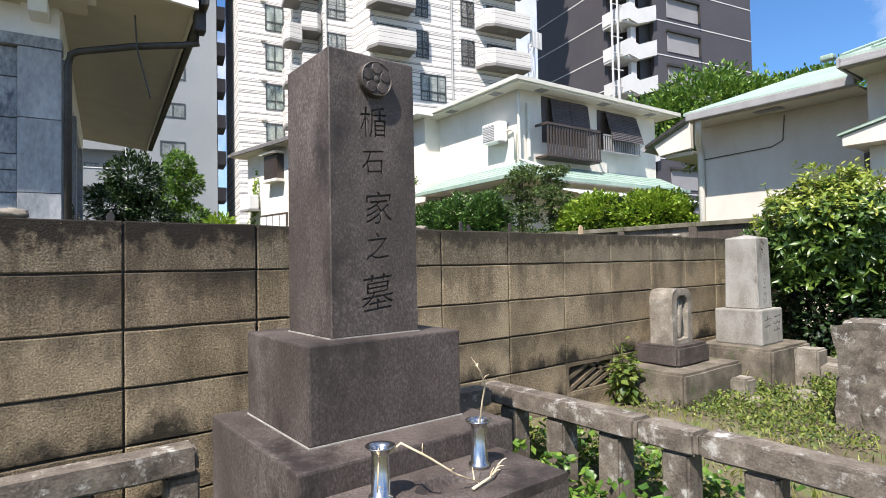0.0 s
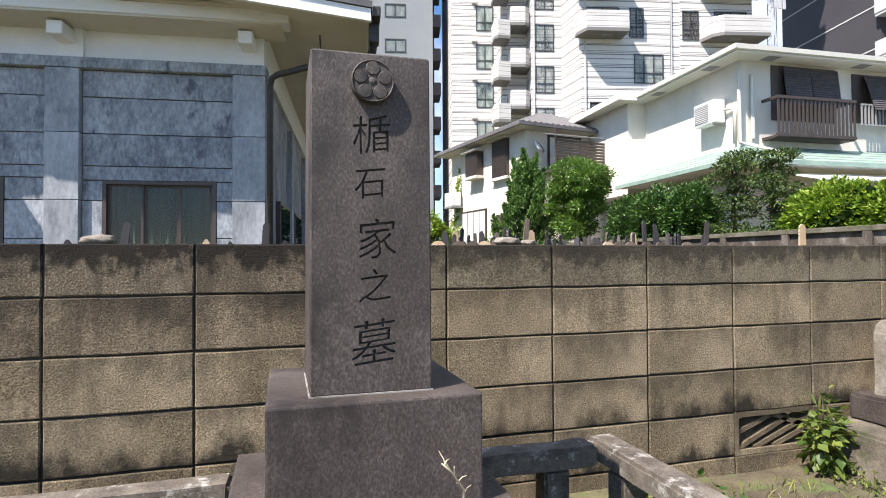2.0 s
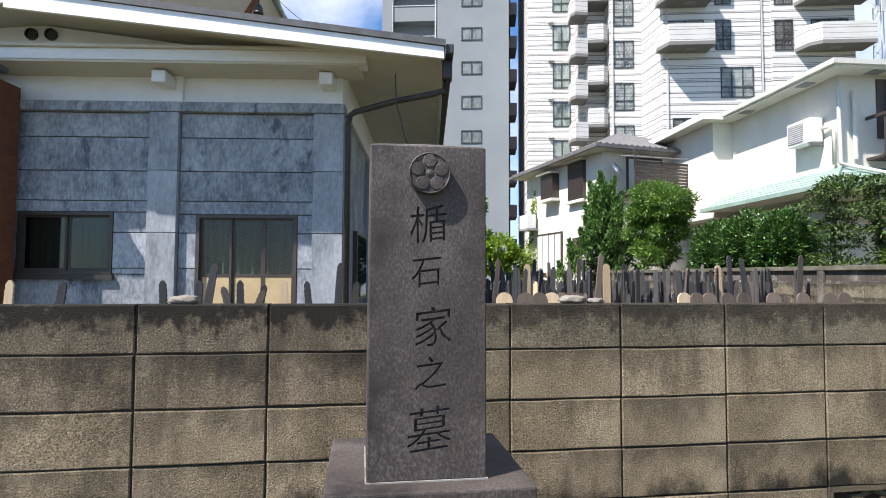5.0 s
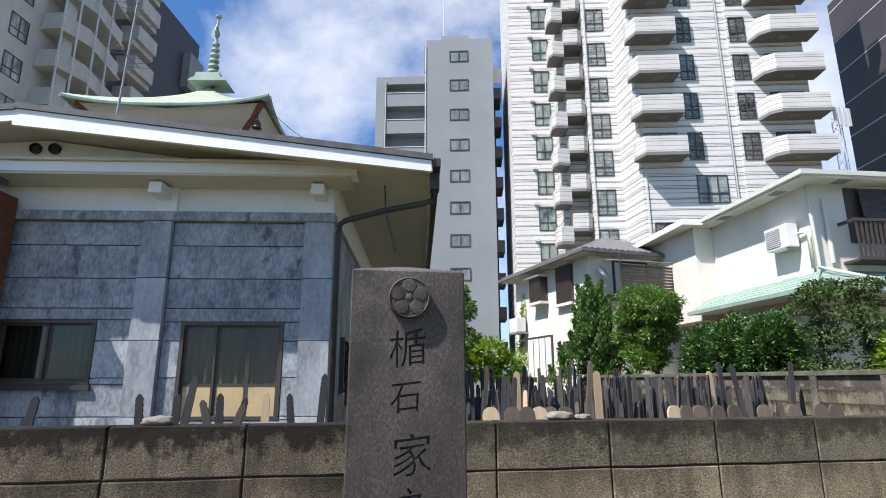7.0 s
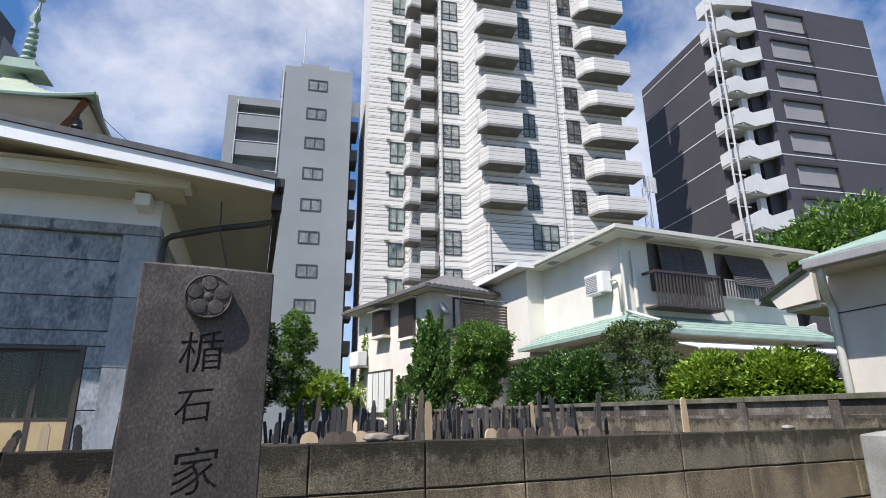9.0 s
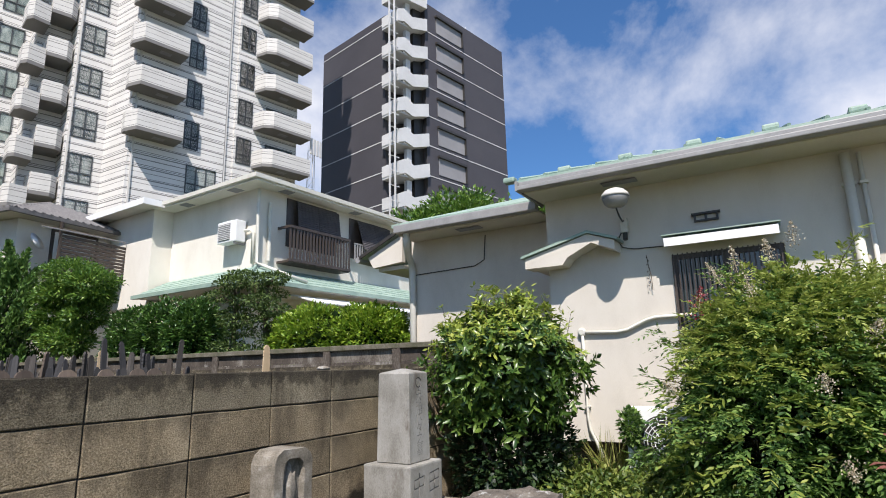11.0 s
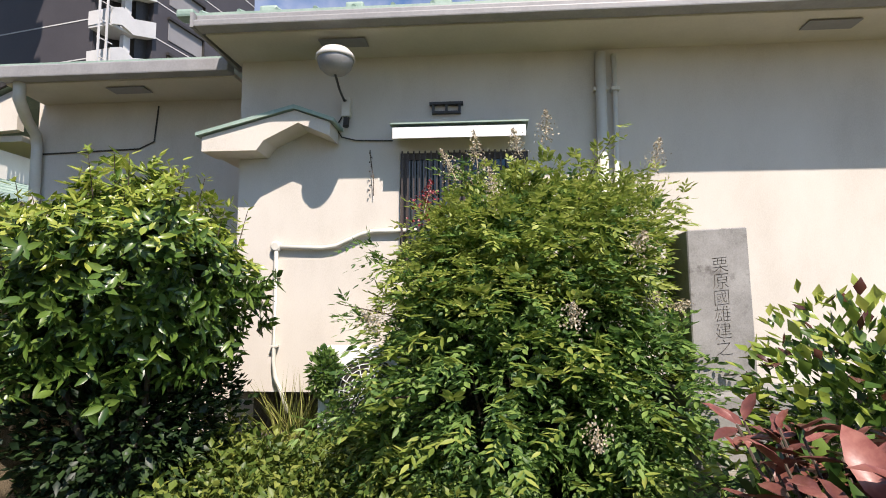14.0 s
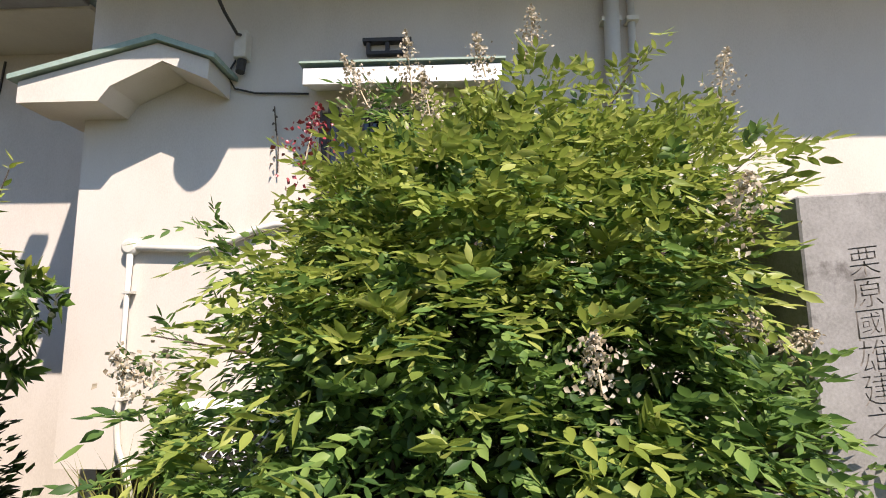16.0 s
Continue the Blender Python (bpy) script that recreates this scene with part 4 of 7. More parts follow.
def split_panels(bays, rows, holes):
    """Rectangles that fill the bays row by row and leave the holes open."""
    out = []
    for a, b in bays:
        for z0, z1 in zip(rows, rows[1:]):
            pieces = [(a, b, z0, z1)]
            for hx0, hx1, hz0, hz1 in holes:
                nxt = []
                for x0, x1, y0, y1 in pieces:
                    if hx1 <= x0 or hx0 >= x1 or hz1 <= y0 or hz0 >= y1:
                        nxt.append((x0, x1, y0, y1))
                        continue
                    if y1 > hz1:
                        nxt.append((x0, x1, hz1, y1))
                    if y0 < hz0:
                        nxt.append((x0, x1, y0, hz0))
                    m0, m1 = max(y0, hz0), min(y1, hz1)
                    if x0 < hx0:
                        nxt.append((x0, hx0, m0, m1))
                    if x1 > hx1:
                        nxt.append((hx1, x1, m0, m1))
                pieces = nxt
            out += pieces
    return [p for p in out if p[1] - p[0] > 0.03 and p[3] - p[2] > 0.03]


def sash_window(parent, x0, x1, z0, z1, y, sashes, pane, frame_m, curtain=None, depth=0.12, low=0.0, low_m=None):
    """A window set into a wall that faces -y: frame, sashes, panes, curtain behind."""
    t = 0.05
    w = part("window", boxes((x0, x1, y - 0.03, y + depth, z0, z0 + t), (x0, x1, y - 0.03, y + depth, z1 - t, z1), (x0, x0 + t, y - 0.03, y + depth, z0 + t, z1 - t), (x1 - t, x1, y - 0.03, y + depth, z0 + t, z1 - t)), frame_m, parent, "dark brown aluminium window frame")
    n = sashes
    for k in range(n):
        a, b = x0 + t + (x1 - x0 - 2 * t) * k / n, x0 + t + (x1 - x0 - 2 * t) * (k + 1) / n
        yy = y + 0.03 + 0.03 * (k % 2)
        part("sash", boxes((a, a + 0.035, yy, yy + 0.025, z0 + t, z1 - t), (b - 0.035, b, yy, yy + 0.025, z0 + t, z1 - t), (a + 0.035, b - 0.035, yy, yy + 0.025, z0 + t + low, z0 + t + low + 0.04), (a + 0.035, b - 0.035, yy, yy + 0.025, z1 - t - 0.035, z1 - t)), frame_m, w)
        g = part("pane", boxes((a + 0.035, b - 0.035, yy + 0.008, yy + 0.014, z0 + t + low + 0.04, z1 - t - 0.035)), pane, w)
        g.visible_shadow = False
        if low:
            part("lower_panel", boxes((a + 0.035, b - 0.035, yy + 0.006, yy + 0.018, z0 + t, z0 + t + low)), low_m, w, "cream lower panel")
    if curtain:
        bm = bmesh.new()
        top = []
        for i in range(61):
            x = x0 + t + (x1 - x0 - 2 * t) * i / 60
            yy = y + 0.17 + 0.025 * math.sin(i * 1.3) + 0.012 * math.sin(i * 0.37)
            top.append((bm.verts.new((x, yy, z0 + t)), bm.verts.new((x, yy, z1 - t))))
        for a, b in zip(top, top[1:]):
            bm.faces.new((a[0], b[0], b[1], a[1]))
        part("curtain", bm, curtain, w, "pale green curtain", smooth=True)
    return w


def clear_glass():
    m = bpy.data.materials.new("clear_glass")
    m.use_nodes = True
    n, l = m.node_tree.nodes, m.node_tree.links
    n.remove(n["Principled BSDF"])
    tr, gl, mx, fr = n.new("ShaderNodeBsdfTransparent"), n.new("ShaderNodeBsdfGlossy"), n.new("ShaderNodeMixShader"), n.new("ShaderNodeFresnel")
    tr.inputs["Color"].default_value = (0.48, 0.53, 0.51, 1)
    gl.inputs["Roughness"].default_value = 0.02
    fr.inputs["IOR"].default_value = 1.5
    l.new(fr.outputs[0], mx.inputs[0])
    l.new(tr.outputs[0], mx.inputs[1])
    l.new(gl.outputs[0], mx.inputs[2])
    l.new(mx.outputs[0], n["Material Output"].inputs["Surface"])
    return m


M_CLEAR = clear_glass()
TEMPLE_PANELS = []


def temple():
    t = thing("temple_annex", "grey stone-faced temple annex with white gable and wide low roof", "temple building", TEMPLE[0], TEMPLE[1])
    holes = [(-4.8, -3.4, 1.55, 2.48), (-2.17, -0.67, 1.05, 2.45)]
    # core behind the facing, open at the windows
    core = lattice([-9.0, -4.8, -3.4, -2.17, -0.67, -0.05], [0.0, 1.05, 1.55, 2.45, 2.48, 4.1], [(1, 2), (1, 3), (3, 1), (3, 2)], 0.06, 0.25)
    part("wall", core, M_TEMPLE_P, t, "grey stone wall")
    part("side_wall", boxes((-0.25, -0.05, 0.252, 8.5, 0, 4.1)), M_TEMPLE, t)
    # near-black sheet behind the windows puts the room's shade into colour
    part("inner_wall", boxes((-9, -0.26, 1.8, 1.9, 0, 4.1)), M_TRIM_D, t, "dark sheet that stands in for the unlit interior")
    for x0, x1 in ((-2.87, -2.44), (-0.43, 0.02)):
        for z0, z1, in ((0.0, 1.1), (1.1, 2.17), (2.17, 3.1), (3.1, 3.985)):
            p = part("pilaster_stone", boxes((x0, x1, -0.09, 0.058, z0 + 0.004, z1 - 0.004), bevel=0.006), M_TEMPLE_P, t)
    part("band", boxes((-4.9, 0.03, -0.1, 0.2, 3.99, 4.135), bevel=0.008), M_TEMPLE, t, "grey stone string course")
    part("upper_wall", boxes((-9, 0.0, 0.0, 0.2, 4.137, 4.75)), M_WHITE, t)
    part("upper_side_wall", boxes((-0.2, 0.0, 0.202, 8.5, 4.137, 4.7)), M_WHITE, t)
    part("gable", prism([(-9.0, 4.76), (-0.95, 4.76), (-4.3, 5.17), (-9, 4.85)], "y", -0.3, -0.2), M_WHITE, t, "white gable wall")
    part("beam", boxes((-4.93, 0.4, -0.62, -0.302, 4.56, 4.72), bevel=0.01), M_WHITE, t, "white eaves beam")
    part("beam_cap", boxes((-4.93, 0.1, -0.68, -0.302, 4.722, 4.756)), M_SOFFIT, t)
    part("soffit_board", boxes((-9, 0.3, -0.6, 0.0, 4.53, 4.558)), M_SOFFIT, t)
    for x in (-2.6, -0.2):
        part("bracket", boxes((x - 0.1, x + 0.1, -0.42, -0.002, 4.32, 4.5), bevel=0.02), M_WHITE, t)
        part("upper_pilaster", boxes((x - 0.2, x + 0.2, -0.07, -0.002, 4.14, 4.56)), M_WHITE, t)
    # roof: two broad slopes with a boarded underside
    R0, RR = -4.3, 1.5
    for a, b in (((R0, 5.32), (RR, 4.66)), ((-10.8, 4.72), (R0, 5.32))):
        (xa, za), (xb, zb) = a, b
        part("soffit", slab([(xa, -1.04, za - 0.1), (xb, -1.04, zb - 0.1), (xb, 9, zb - 0.1), (xa, 9, za - 0.1)], 0.03), M_SOFFIT, t, "cream boarded soffit")
        part("roof_slope", slab([(xa, -1.14, za + 0.06), (xb + 0.02, -1.14, zb + 0.04), (xb + 0.02, 9, zb + 0.04), (xa, 9, za + 0.06)], 0.085), M_ROOF_DARK, t, "dark sheet roof")
        part("fascia", prism([(xa, za - 0.27), (xb, zb - 0.21), (xb, zb - 0.05), (xa, za - 0.03)], "y", -1.11, -1.05), M_WHITE, t, "white fascia board")
    part("eave_fascia", boxes((RR - 0.04, RR, -0.865, 9, 4.5, 4.64)), M_SOFFIT, t)
    part("gutter", boxes((RR + 0.025, RR + 0.13, -1.1, 9, 4.52, 4.66), bevel=0.02), M_TRIM_D, t, "dark brown eaves gutter")
    part("hopper", boxes((RR - 0.02, RR + 0.12, -0.9, -0.7, 4.26, 4.52), bevel=0.02), M_TRIM_D, t)
    part("downpipe", tube([(RR + 0.04, -0.8, 4.3), (RR + 0.02, -0.8, 4.12), (1.35, -0.76, 4.08), (0.8, -0.5, 4.05), (0.2, -0.16, 3.99), (0.12, -0.12, 3.95), (0.09, -0.1, 3.8), (0.09, -0.1, 0.1)], 0.045, 10), M_TRIM_D, t, "dark bent downpipe", smooth=True)
    part("thin_pipe", tube([(0.82, -0.6, 4.42), (0.84, -0.6, 4.0), (1.0, -0.5, 3.4)], 0.012, 6), M_TRIM_D, t)
    for x in (-4.48, -4.2):
        v = part("vent", lathe([(0.085, 0), (0.085, 0.05), (0.07, 0.05), (0.066, 0.02)], 20), M_TRIM_D, t, "round dark vent")
        v.matrix_basis = pose(x, -0.3, 5.03, 90)
    sash_window(t, -4.8, -3.4, 1.55, 2.48, 0.02, 2, M_CLEAR, M_BROWN, M_CURTAIN)
    sash_window(t, -2.17, -0.67, 1.05, 2.45, 0.02, 3, M_CLEAR, M_BROWN, M_CURTAIN, low=0.42, low_m=M_CREAM)
    part("ledge", boxes((-4.84, -3.36, -0.06, 0.02, 1.47, 1.545)), M_TRIM_D, t)
    for y0 in (1.6, 4.2):
        w = part("side_window", boxes((-0.06, 0.03, y0, y0 + 1.5, 1.1, 2.35)), M_BROWN, t)
        part("pane", boxes((0.031, 0.036, y0 + 0.06, y0 + 1.44, 1.16, 2.29)), M_GLASS, w)
    for y0 in (0.4, 3.5, 6.6):
        part("side_pilaster", boxes((-0.048, 0.05, y0 - 0.2, y0 + 0.2, 0, 3.97)), M_TEMPLE_P, t)
    TEMPLE_PANELS.append((t, split_panels([(-4.9, -2.875), (-2.435, -0.435)], [0.05, 0.6, 1.1, 1.64, 2.17, 2.65, 3.1, 3.61, 3.985], holes)))
    # red-brown boarded porch at the side
    p = thing("boarded_porch", "red-brown weatherboarded porch with small window beside the annex", "porch", TEMPLE[0], TEMPLE[1])
    part("wall", boxes((-9, -4.92, -0.75, -0.1, 0, 4.3)), M_WOOD_RED, p)
    for k in range(26):
        z = 0.1 + 0.16 * k
        for a, b in ((-9, -5.52), (-5.0, -4.9)) if 2.0 < z < 3.6 else ((-9, -4.9),):
            part("board", prism([(-0.752, z), (-0.775, z), (-0.758, z + 0.155), (-0.752, z + 0.155)], "x", a, b), M_WOOD_RED, p)
    part("window", boxes((-5.52, -5.0, -0.79, -0.752, 2.05, 3.65)), M_BROWN, p)
    part("pane", boxes((-5.46, -5.06, -0.796, -0.791, 2.12, 3.58)), M_GLASS, p)
    part("corner_board", boxes((-4.92, -4.76, -0.8, -0.1, 0, 4.3)), M_WOOD_RED, p)
    part("roof", slab([(-9.5, -1.1, 4.85), (-4.5, -1.1, 4.38), (-4.5, -0.7, 4.38), (-9.5, -0.7, 4.85)], 0.08), M_ROOF_DARK, p)


temple()


def pagoda():
    t = thing("pagoda_roof", "pale green copper temple roof with upturned corners and spire", "temple roof", (-3.98, 17.17, 0), -8.5)
    bm = bmesh.new()
    n, half, ez, az = 12, 2.6, 8.82, 10.85
    def pt(u, v):
        r = max(abs(u), abs(v))
        corner = (min(abs(u), abs(v)) / r) ** 3 if r > 0 else 0
        z = az - (az - ez) * (r ** 0.72) + 0.2 * corner * r ** 3
        k = half * (1 + 0.05 * corner * r)
        return Vector((u * k, v * k, z))
    us = [-1 + 2 * i / (2 * n) for i in range(2 * n + 1)]
    g = [[bm.verts.new(pt(u, v)) for u in us] for v in us]
    low = [[bm.verts.new(pt(u, v) - Vector((0, 0, 0.1))) for u in us] for v in us]
    for j in range(2 * n):
        for i in range(2 * n):
            bm.faces.new((g[j][i], g[j][i + 1], g[j + 1][i + 1], g[j + 1][i]))
            bm.faces.new((low[j][i], low[j + 1][i], low[j + 1][i + 1], low[j][i + 1]))
    for i in range(2 * n):
        for a, b, c, d in ((g[0][i], low[0][i], low[0][i + 1], g[0][i + 1]), (g[-1][i + 1], low[-1][i + 1], low[-1][i], g[-1][i]), (g[i + 1][0], low[i + 1][0], low[i][0], g[i][0]), (g[i][-1], low[i][-1], low[i + 1][-1], g[i + 1][-1])):
            bm.faces.new((a, b, c, d))
    part("roof", bm, M_ROOF_PALE, t, "pale green curved copper roof", smooth=True)
    bm = bmesh.new()
    for s in (-1, 1):
        for ax in (0, 1):
            pts = [pt(u, s) if ax == 0 else pt(s, u) for u in us]
            add_tube(bm, [p + Vector((0, 0, -0.06)) for p in pts], 0.06, 6)
    part("eave_edge", bm, M_ROOF_GREEN, t, "green copper eave edging")
    bm = bmesh.new()
    rings = []
    for h, z, k in ((2.5, 8.7, 0.17), (2.2, 8.5, 0.1), (1.75, 8.3, 0.0)):
        rings.append([bm.verts.new((sx * h, sy * h, z + (k if sx and sy else 0))) for sx, sy in ((-1, -1), (0, -1), (1, -1), (1, 0), (1, 1), (0, 1), (-1, 1), (-1, 0))])
    for a, b in zip(rings, rings[1:]):
        for i in range(8):
            bm.faces.new((a[i], a[(i + 1) % 8], b[(i + 1) % 8], b[i]))
    part("eave_soffit", bm, M_SOFFIT, t, "cream boarded eave underside")
    part("body", boxes((-1.7, 1.7, -1.7, 1.7, 3, 8.32)), M_WOOD_RED, t)
    for sx in (-1, 1):
        for sy in (-1, 1):
            part("hip_rafter", tube([(sx * 1.6, sy * 1.6, 8.2), (sx * 2.5, sy * 2.5, 8.86)], 0.09, 4), M_WOOD_RED, t)
            part("bracket_arm", boxes((sx * 1.8 - 0.09, sx * 1.8 + 0.09, sy * 1.8 - 0.09, sy * 1.8 + 0.09, 8.0, 8.45)), M_SOFFIT, t)
            b = part("wind_bell", lathe([(0.13, 0), (0.115, 0.05), (0.1, 0.16), (0.06, 0.22), (0.02, 0.24), (0.02, 0.45)], 14), M_TRIM_D, t)
            b.location = (sx * 2.35, sy * 2.35, 8.2)
    part("spire_base", prism([(-0.6, 10.74), (0.6, 10.74), (0.52, 10.82), (0.4, 10.86), (0.36, 11.02), (-0.36, 11.02), (-0.4, 10.86), (-0.52, 10.82)], "y", -0.42, 0.42), M_ROOF_GREEN, t)
    prof = [(0.3, 11.02), (0.27, 11.1), (0.15, 11.16), (0.07, 11.18)]
    for k in range(6):
        z, r = 11.2 + 0.2 * k, 0.185 - 0.014 * k
        prof += [(0.06, z), (r, z + 0.02), (r * 0.95, z + 0.085), (0.06, z + 0.11)]
    prof += [(0.05, 12.45), (0.03, 13.2), (0.09, 13.25), (0.1, 13.3), (0.02, 13.36)]
    part("spire", lathe(prof, 18), M_ROOF_GREEN, t, "green copper ringed spire")
    for a in (0, 90):
        f = part("flame_finial", prism([(-0.02, 12.42), (-0.16, 12.5), (-0.19, 12.65), (-0.14, 12.8), (-0.1, 12.95), (-0.02, 12.85), (0.02, 12.85), (0.06, 12.75), (0.1, 12.6), (0.02, 12.42)], "y", -0.012, 0.012), M_ROOF_GREEN, t, "pierced copper flame finial")
        f.matrix_basis = pose(0, 0, 0, 0, 0, a)


pagoda()


def aerial():
    a = thing("tv_aerial", "thin metal television aerial mast on the annex roof", "aerial", (-3.55, 9.9, 0))
    part("mast", tube([(0, 0, 5.3), (0.12, 0, 8.6)], 0.02, 6), M_GUTTER, a)
    for z, w in ((7.3, 0.5), (8.2, 0.45)):
        part("boom", tube([(0.05, -0.4, z), (0.1, 0.5, z + 0.1)], 0.012, 5), M_GUTTER, a)
        for k in range(5):
            part("rod", tube([(-w / 2 + 0.08, -0.35 + 0.2 * k, z + 0.02 * k), (w / 2 + 0.08, -0.35 + 0.2 * k, z + 0.02 * k)], 0.007, 4), M_GUTTER, a)


aerial()


def white_house():
    h = thing("house", "two-storey white rendered house with green lower roof and dark shutters", "house", HOUSE[0], -3.0)
    part("upper_wall", boxes((0, 6.4, 0, 9, 3.3, 6.12)), M_PLASTER_W, h)
    part("wall_projection", boxes((-0.6, -0.002, 3.95, 9, 3.3, 6.12)), M_PLASTER_W, h)
    part("lower_wall", boxes((0, 6.4, 0.3, 9, 0, 3.298)), M_PLASTER_W, h)
    e, z = 0.5, 6.16
    part("soffit", boxes((-e, 6.9, -e, 3.6, z - 0.04, z), (-0.6 - e, 6.9, 3.6, 9.5, z - 0.04, z)), M_PLASTER_W, h)
    part("fascia", boxes((-e - 0.03, 6.93, -e - 0.03, -e, z - 0.06, z + 0.12), (-e - 0.03, -e, -e, 3.57, z - 0.06, z + 0.12), (-0.63 - e, -0.6 - e, 3.57, 9.5, z - 0.06, z + 0.12), (-0.6 - e, -e, 3.57, 3.6, z - 0.06, z + 0.12)), M_WHITE, h, "white eaves fascia")
    part("gutter", boxes((-e - 0.13, 7.0, -e - 0.13, -e - 0.035, z - 0.02, z + 0.09), (-e - 0.13, -e - 0.035, -e - 0.035, 3.5, z - 0.02, z + 0.09)), M_PIPE, h, "cream gutter")
    bm = bmesh.new()
    lo = [bm.verts.new(p) for p in ((-e, -e, z + 0.1), (6.9, -e, z + 0.1), (6.9, 9.5, z + 0.1), (-e, 9.5, z + 0.1))]
    hi = [bm.verts.new(p) for p in ((3.2, 3.2, z + 1.3), (3.2, 6, z + 1.3))]
    for f in ((lo[0], lo[1], hi[0]), (lo[1], lo[2], hi[1], hi[0]), (lo[2], lo[3], hi[1]), (lo[3], lo[0], hi[0], hi[1]), (lo[3], lo[2], lo[1], lo[0])):
        bm.faces.new(f)
    part("roof", bm, M_ROOF_GREEN, h, "low hipped green roof")
    cap = mesh_of("snow_guard", boxes((-0.09, 0.09, -0.05, 0.12, 0, 0.09), bevel=0.02), M_PALEGREY)
    for k in range(13):
        place("snow_guard", cap, h, (-0.2 + 0.56 * k, -0.3, z + 0.13))
    for y in (0.5, 2.7):
        part("soffit_vent", boxes((-0.4, -0.1, y, y + 0.35, z - 0.05, z - 0.042)), M_MIDGREY, h)
    for x in (0.5, 3.2, 5.6):
        part("soffit_vent", boxes((x, x + 0.35, -0.4, -0.1, z - 0.05, z - 0.042)), M_MIDGREY, h)
    # lower roof round two sides, in overlapping courses
    a, b, zi, zo = 0.0, -0.95, 4.02, 3.52
    n = 5
    for k in range(n):
        f0, f1 = k / n, (k + 1) / n
        p0, p1 = a + (b - a) * f0, a + (b - a) * f1
        z0, z1 = zi + (zo - zi) * f0 + 0.015, zi + (zo - zi) * f1 + 0.015
        part("roof_course", slab([(p0, p0, z0), (6.6, p0, z0), (6.6, p1 - 0.03, z1), (p1 - 0.03, p1 - 0.03, z1)], 0.025), M_ROOF_GREEN, h)
        part("roof_course", slab([(p0, p0, z0), (p1 - 0.03, p1 - 0.03, z1), (p1 - 0.03, 3.9, z1), (p0, 3.9, z0)], 0.025), M_ROOF_GREEN, h)
    part("hip_ridge", tube([(0, 0, 4.06), (-0.97, -0.97, 3.56)], 0.04, 8), M_ROOF_GREEN, h)
    part("lower_soffit", slab([(-0.95, -0.95, 3.46), (6.6, -0.95, 3.46), (6.6, 0.3, 3.5), (-0.0, 0.3, 3.5), (0.0, 3.9, 3.5), (-0.95, 3.9, 3.46)], 0.03), M_PLASTER_W, h)
    part("lower_gutter", boxes((-1.06, 6.7, -1.08, -0.98, 3.42, 3.52), (-1.08, -0.98, -0.98, 3.9, 3.42, 3.52)), M_ROOF_GREEN, h)
    part("awning", slab([(0.6, -1.7, 3.02), (6.6, -1.7, 3.02), (6.6, -0.6, 3.32), (0.6, -0.6, 3.32)], 0.03), M_WHITE, h, "white corrugated awning")
    part("awning_rail", tube([(0.5, -1.72, 3.0), (6.7, -1.72, 3.0)], 0.035, 8), M_WHITE, h)
    # windows with dark blinds and balcony grilles
    for x0, x1, z0, z1 in ((0.9, 2.8, 4.7, 6.05), (3.35, 5.2, 4.75, 6.0)):
        w = part("window", boxes((x0, x1, -0.03, -0.002, z0, z1)), M_BROWN, h)
        mid = (x0 + x1) / 2
        for k, (p, q) in enumerate(((x0 + 0.28, mid + 0.1), (mid + 0.12, x1))):
            tilt = 0.12 if x0 < 2 else 0.3
            rows, front, back = 16, [], []
            for r in range(rows):
                for f, d in ((r / rows, 0.0), ((r + 0.85) / rows, 0.018)):
                    y, z = -0.1 - tilt * f, z1 - 0.05 - 0.95 * f
                    front.append((y - 0.004 - d, z))
                    back.append((y + 0.006, z))
            bm = prism(front + back[::-1], "x", p, q)
            part("blind", bm, M_BLIND, w, "grey-brown slatted blind")
    bx0, bx1 = 0.62, 2.92
    bal = part("balcony", boxes((bx0, bx1, -0.5, -0.44, 5.1, 5.17), (bx0, bx1, -0.5, -0.44, 4.2, 4.27), (bx0, bx0 + 0.05, -0.44, -0.002, 5.1, 5.17), (bx1 - 0.05, bx1, -0.44, -0.002, 5.1, 5.17), (bx0, bx1, -0.44, -0.002, 4.18, 4.24)), M_BROWN, h, "dark brown slatted window balcony")
    slat = mesh_of("slat", boxes((0, 0.055, -0.48, -0.455, 4.272, 5.098)), M_BROWN)
    for k in range(20):
        place("slat", slat, bal, (bx0 + 0.02 + 0.117 * k, 0, 0))
    gx0, gx1 = 3.3, 5.15
    gr = part("grille", boxes((gx0, gx1, -0.3, -0.26, 5.13, 5.17), (gx0, gx1, -0.3, -0.26, 4.62, 4.66)), M_GUTTER, h, "grey metal window guard")
    bar = mesh_of("bar", boxes((0, 0.035, -0.295, -0.265, 4.662, 5.128)), M_GUTTER)
    for k in range(17):
        place("bar", bar, gr, (gx0 + 0.02 + 0.11 * k, 0, 0))
    part("downpipe", tube([(-0.08, -0.08, 6.05), (-0.1, -0.1, 5.4), (-0.1, -0.1, 4.1), (0.0, -0.3, 4.0), (0.9, -0.9, 3.62)], 0.045, 8), M_PIPE, h, "white downpipe", smooth=True)
    part("vent_pipe", tube([(0.3, -0.08, 5.75), (0.3, -0.08, 4.2)], 0.05, 8), M_PIPE, h)
    ac = thing("air_conditioner", "white wall-mounted air conditioner outdoor unit on the house", "air conditioner", (11.25, 11.05, 0), -3.0)
    part("body", boxes((-0.36, -0.06, 0.42, 1.2, 4.7, 5.27), bevel=0.02), M_WHITE, ac)
    g = part("fan_grille", boxes((-0.375, -0.362, 0.65, 1.15, 4.76, 5.2)), M_GUTTER, ac)
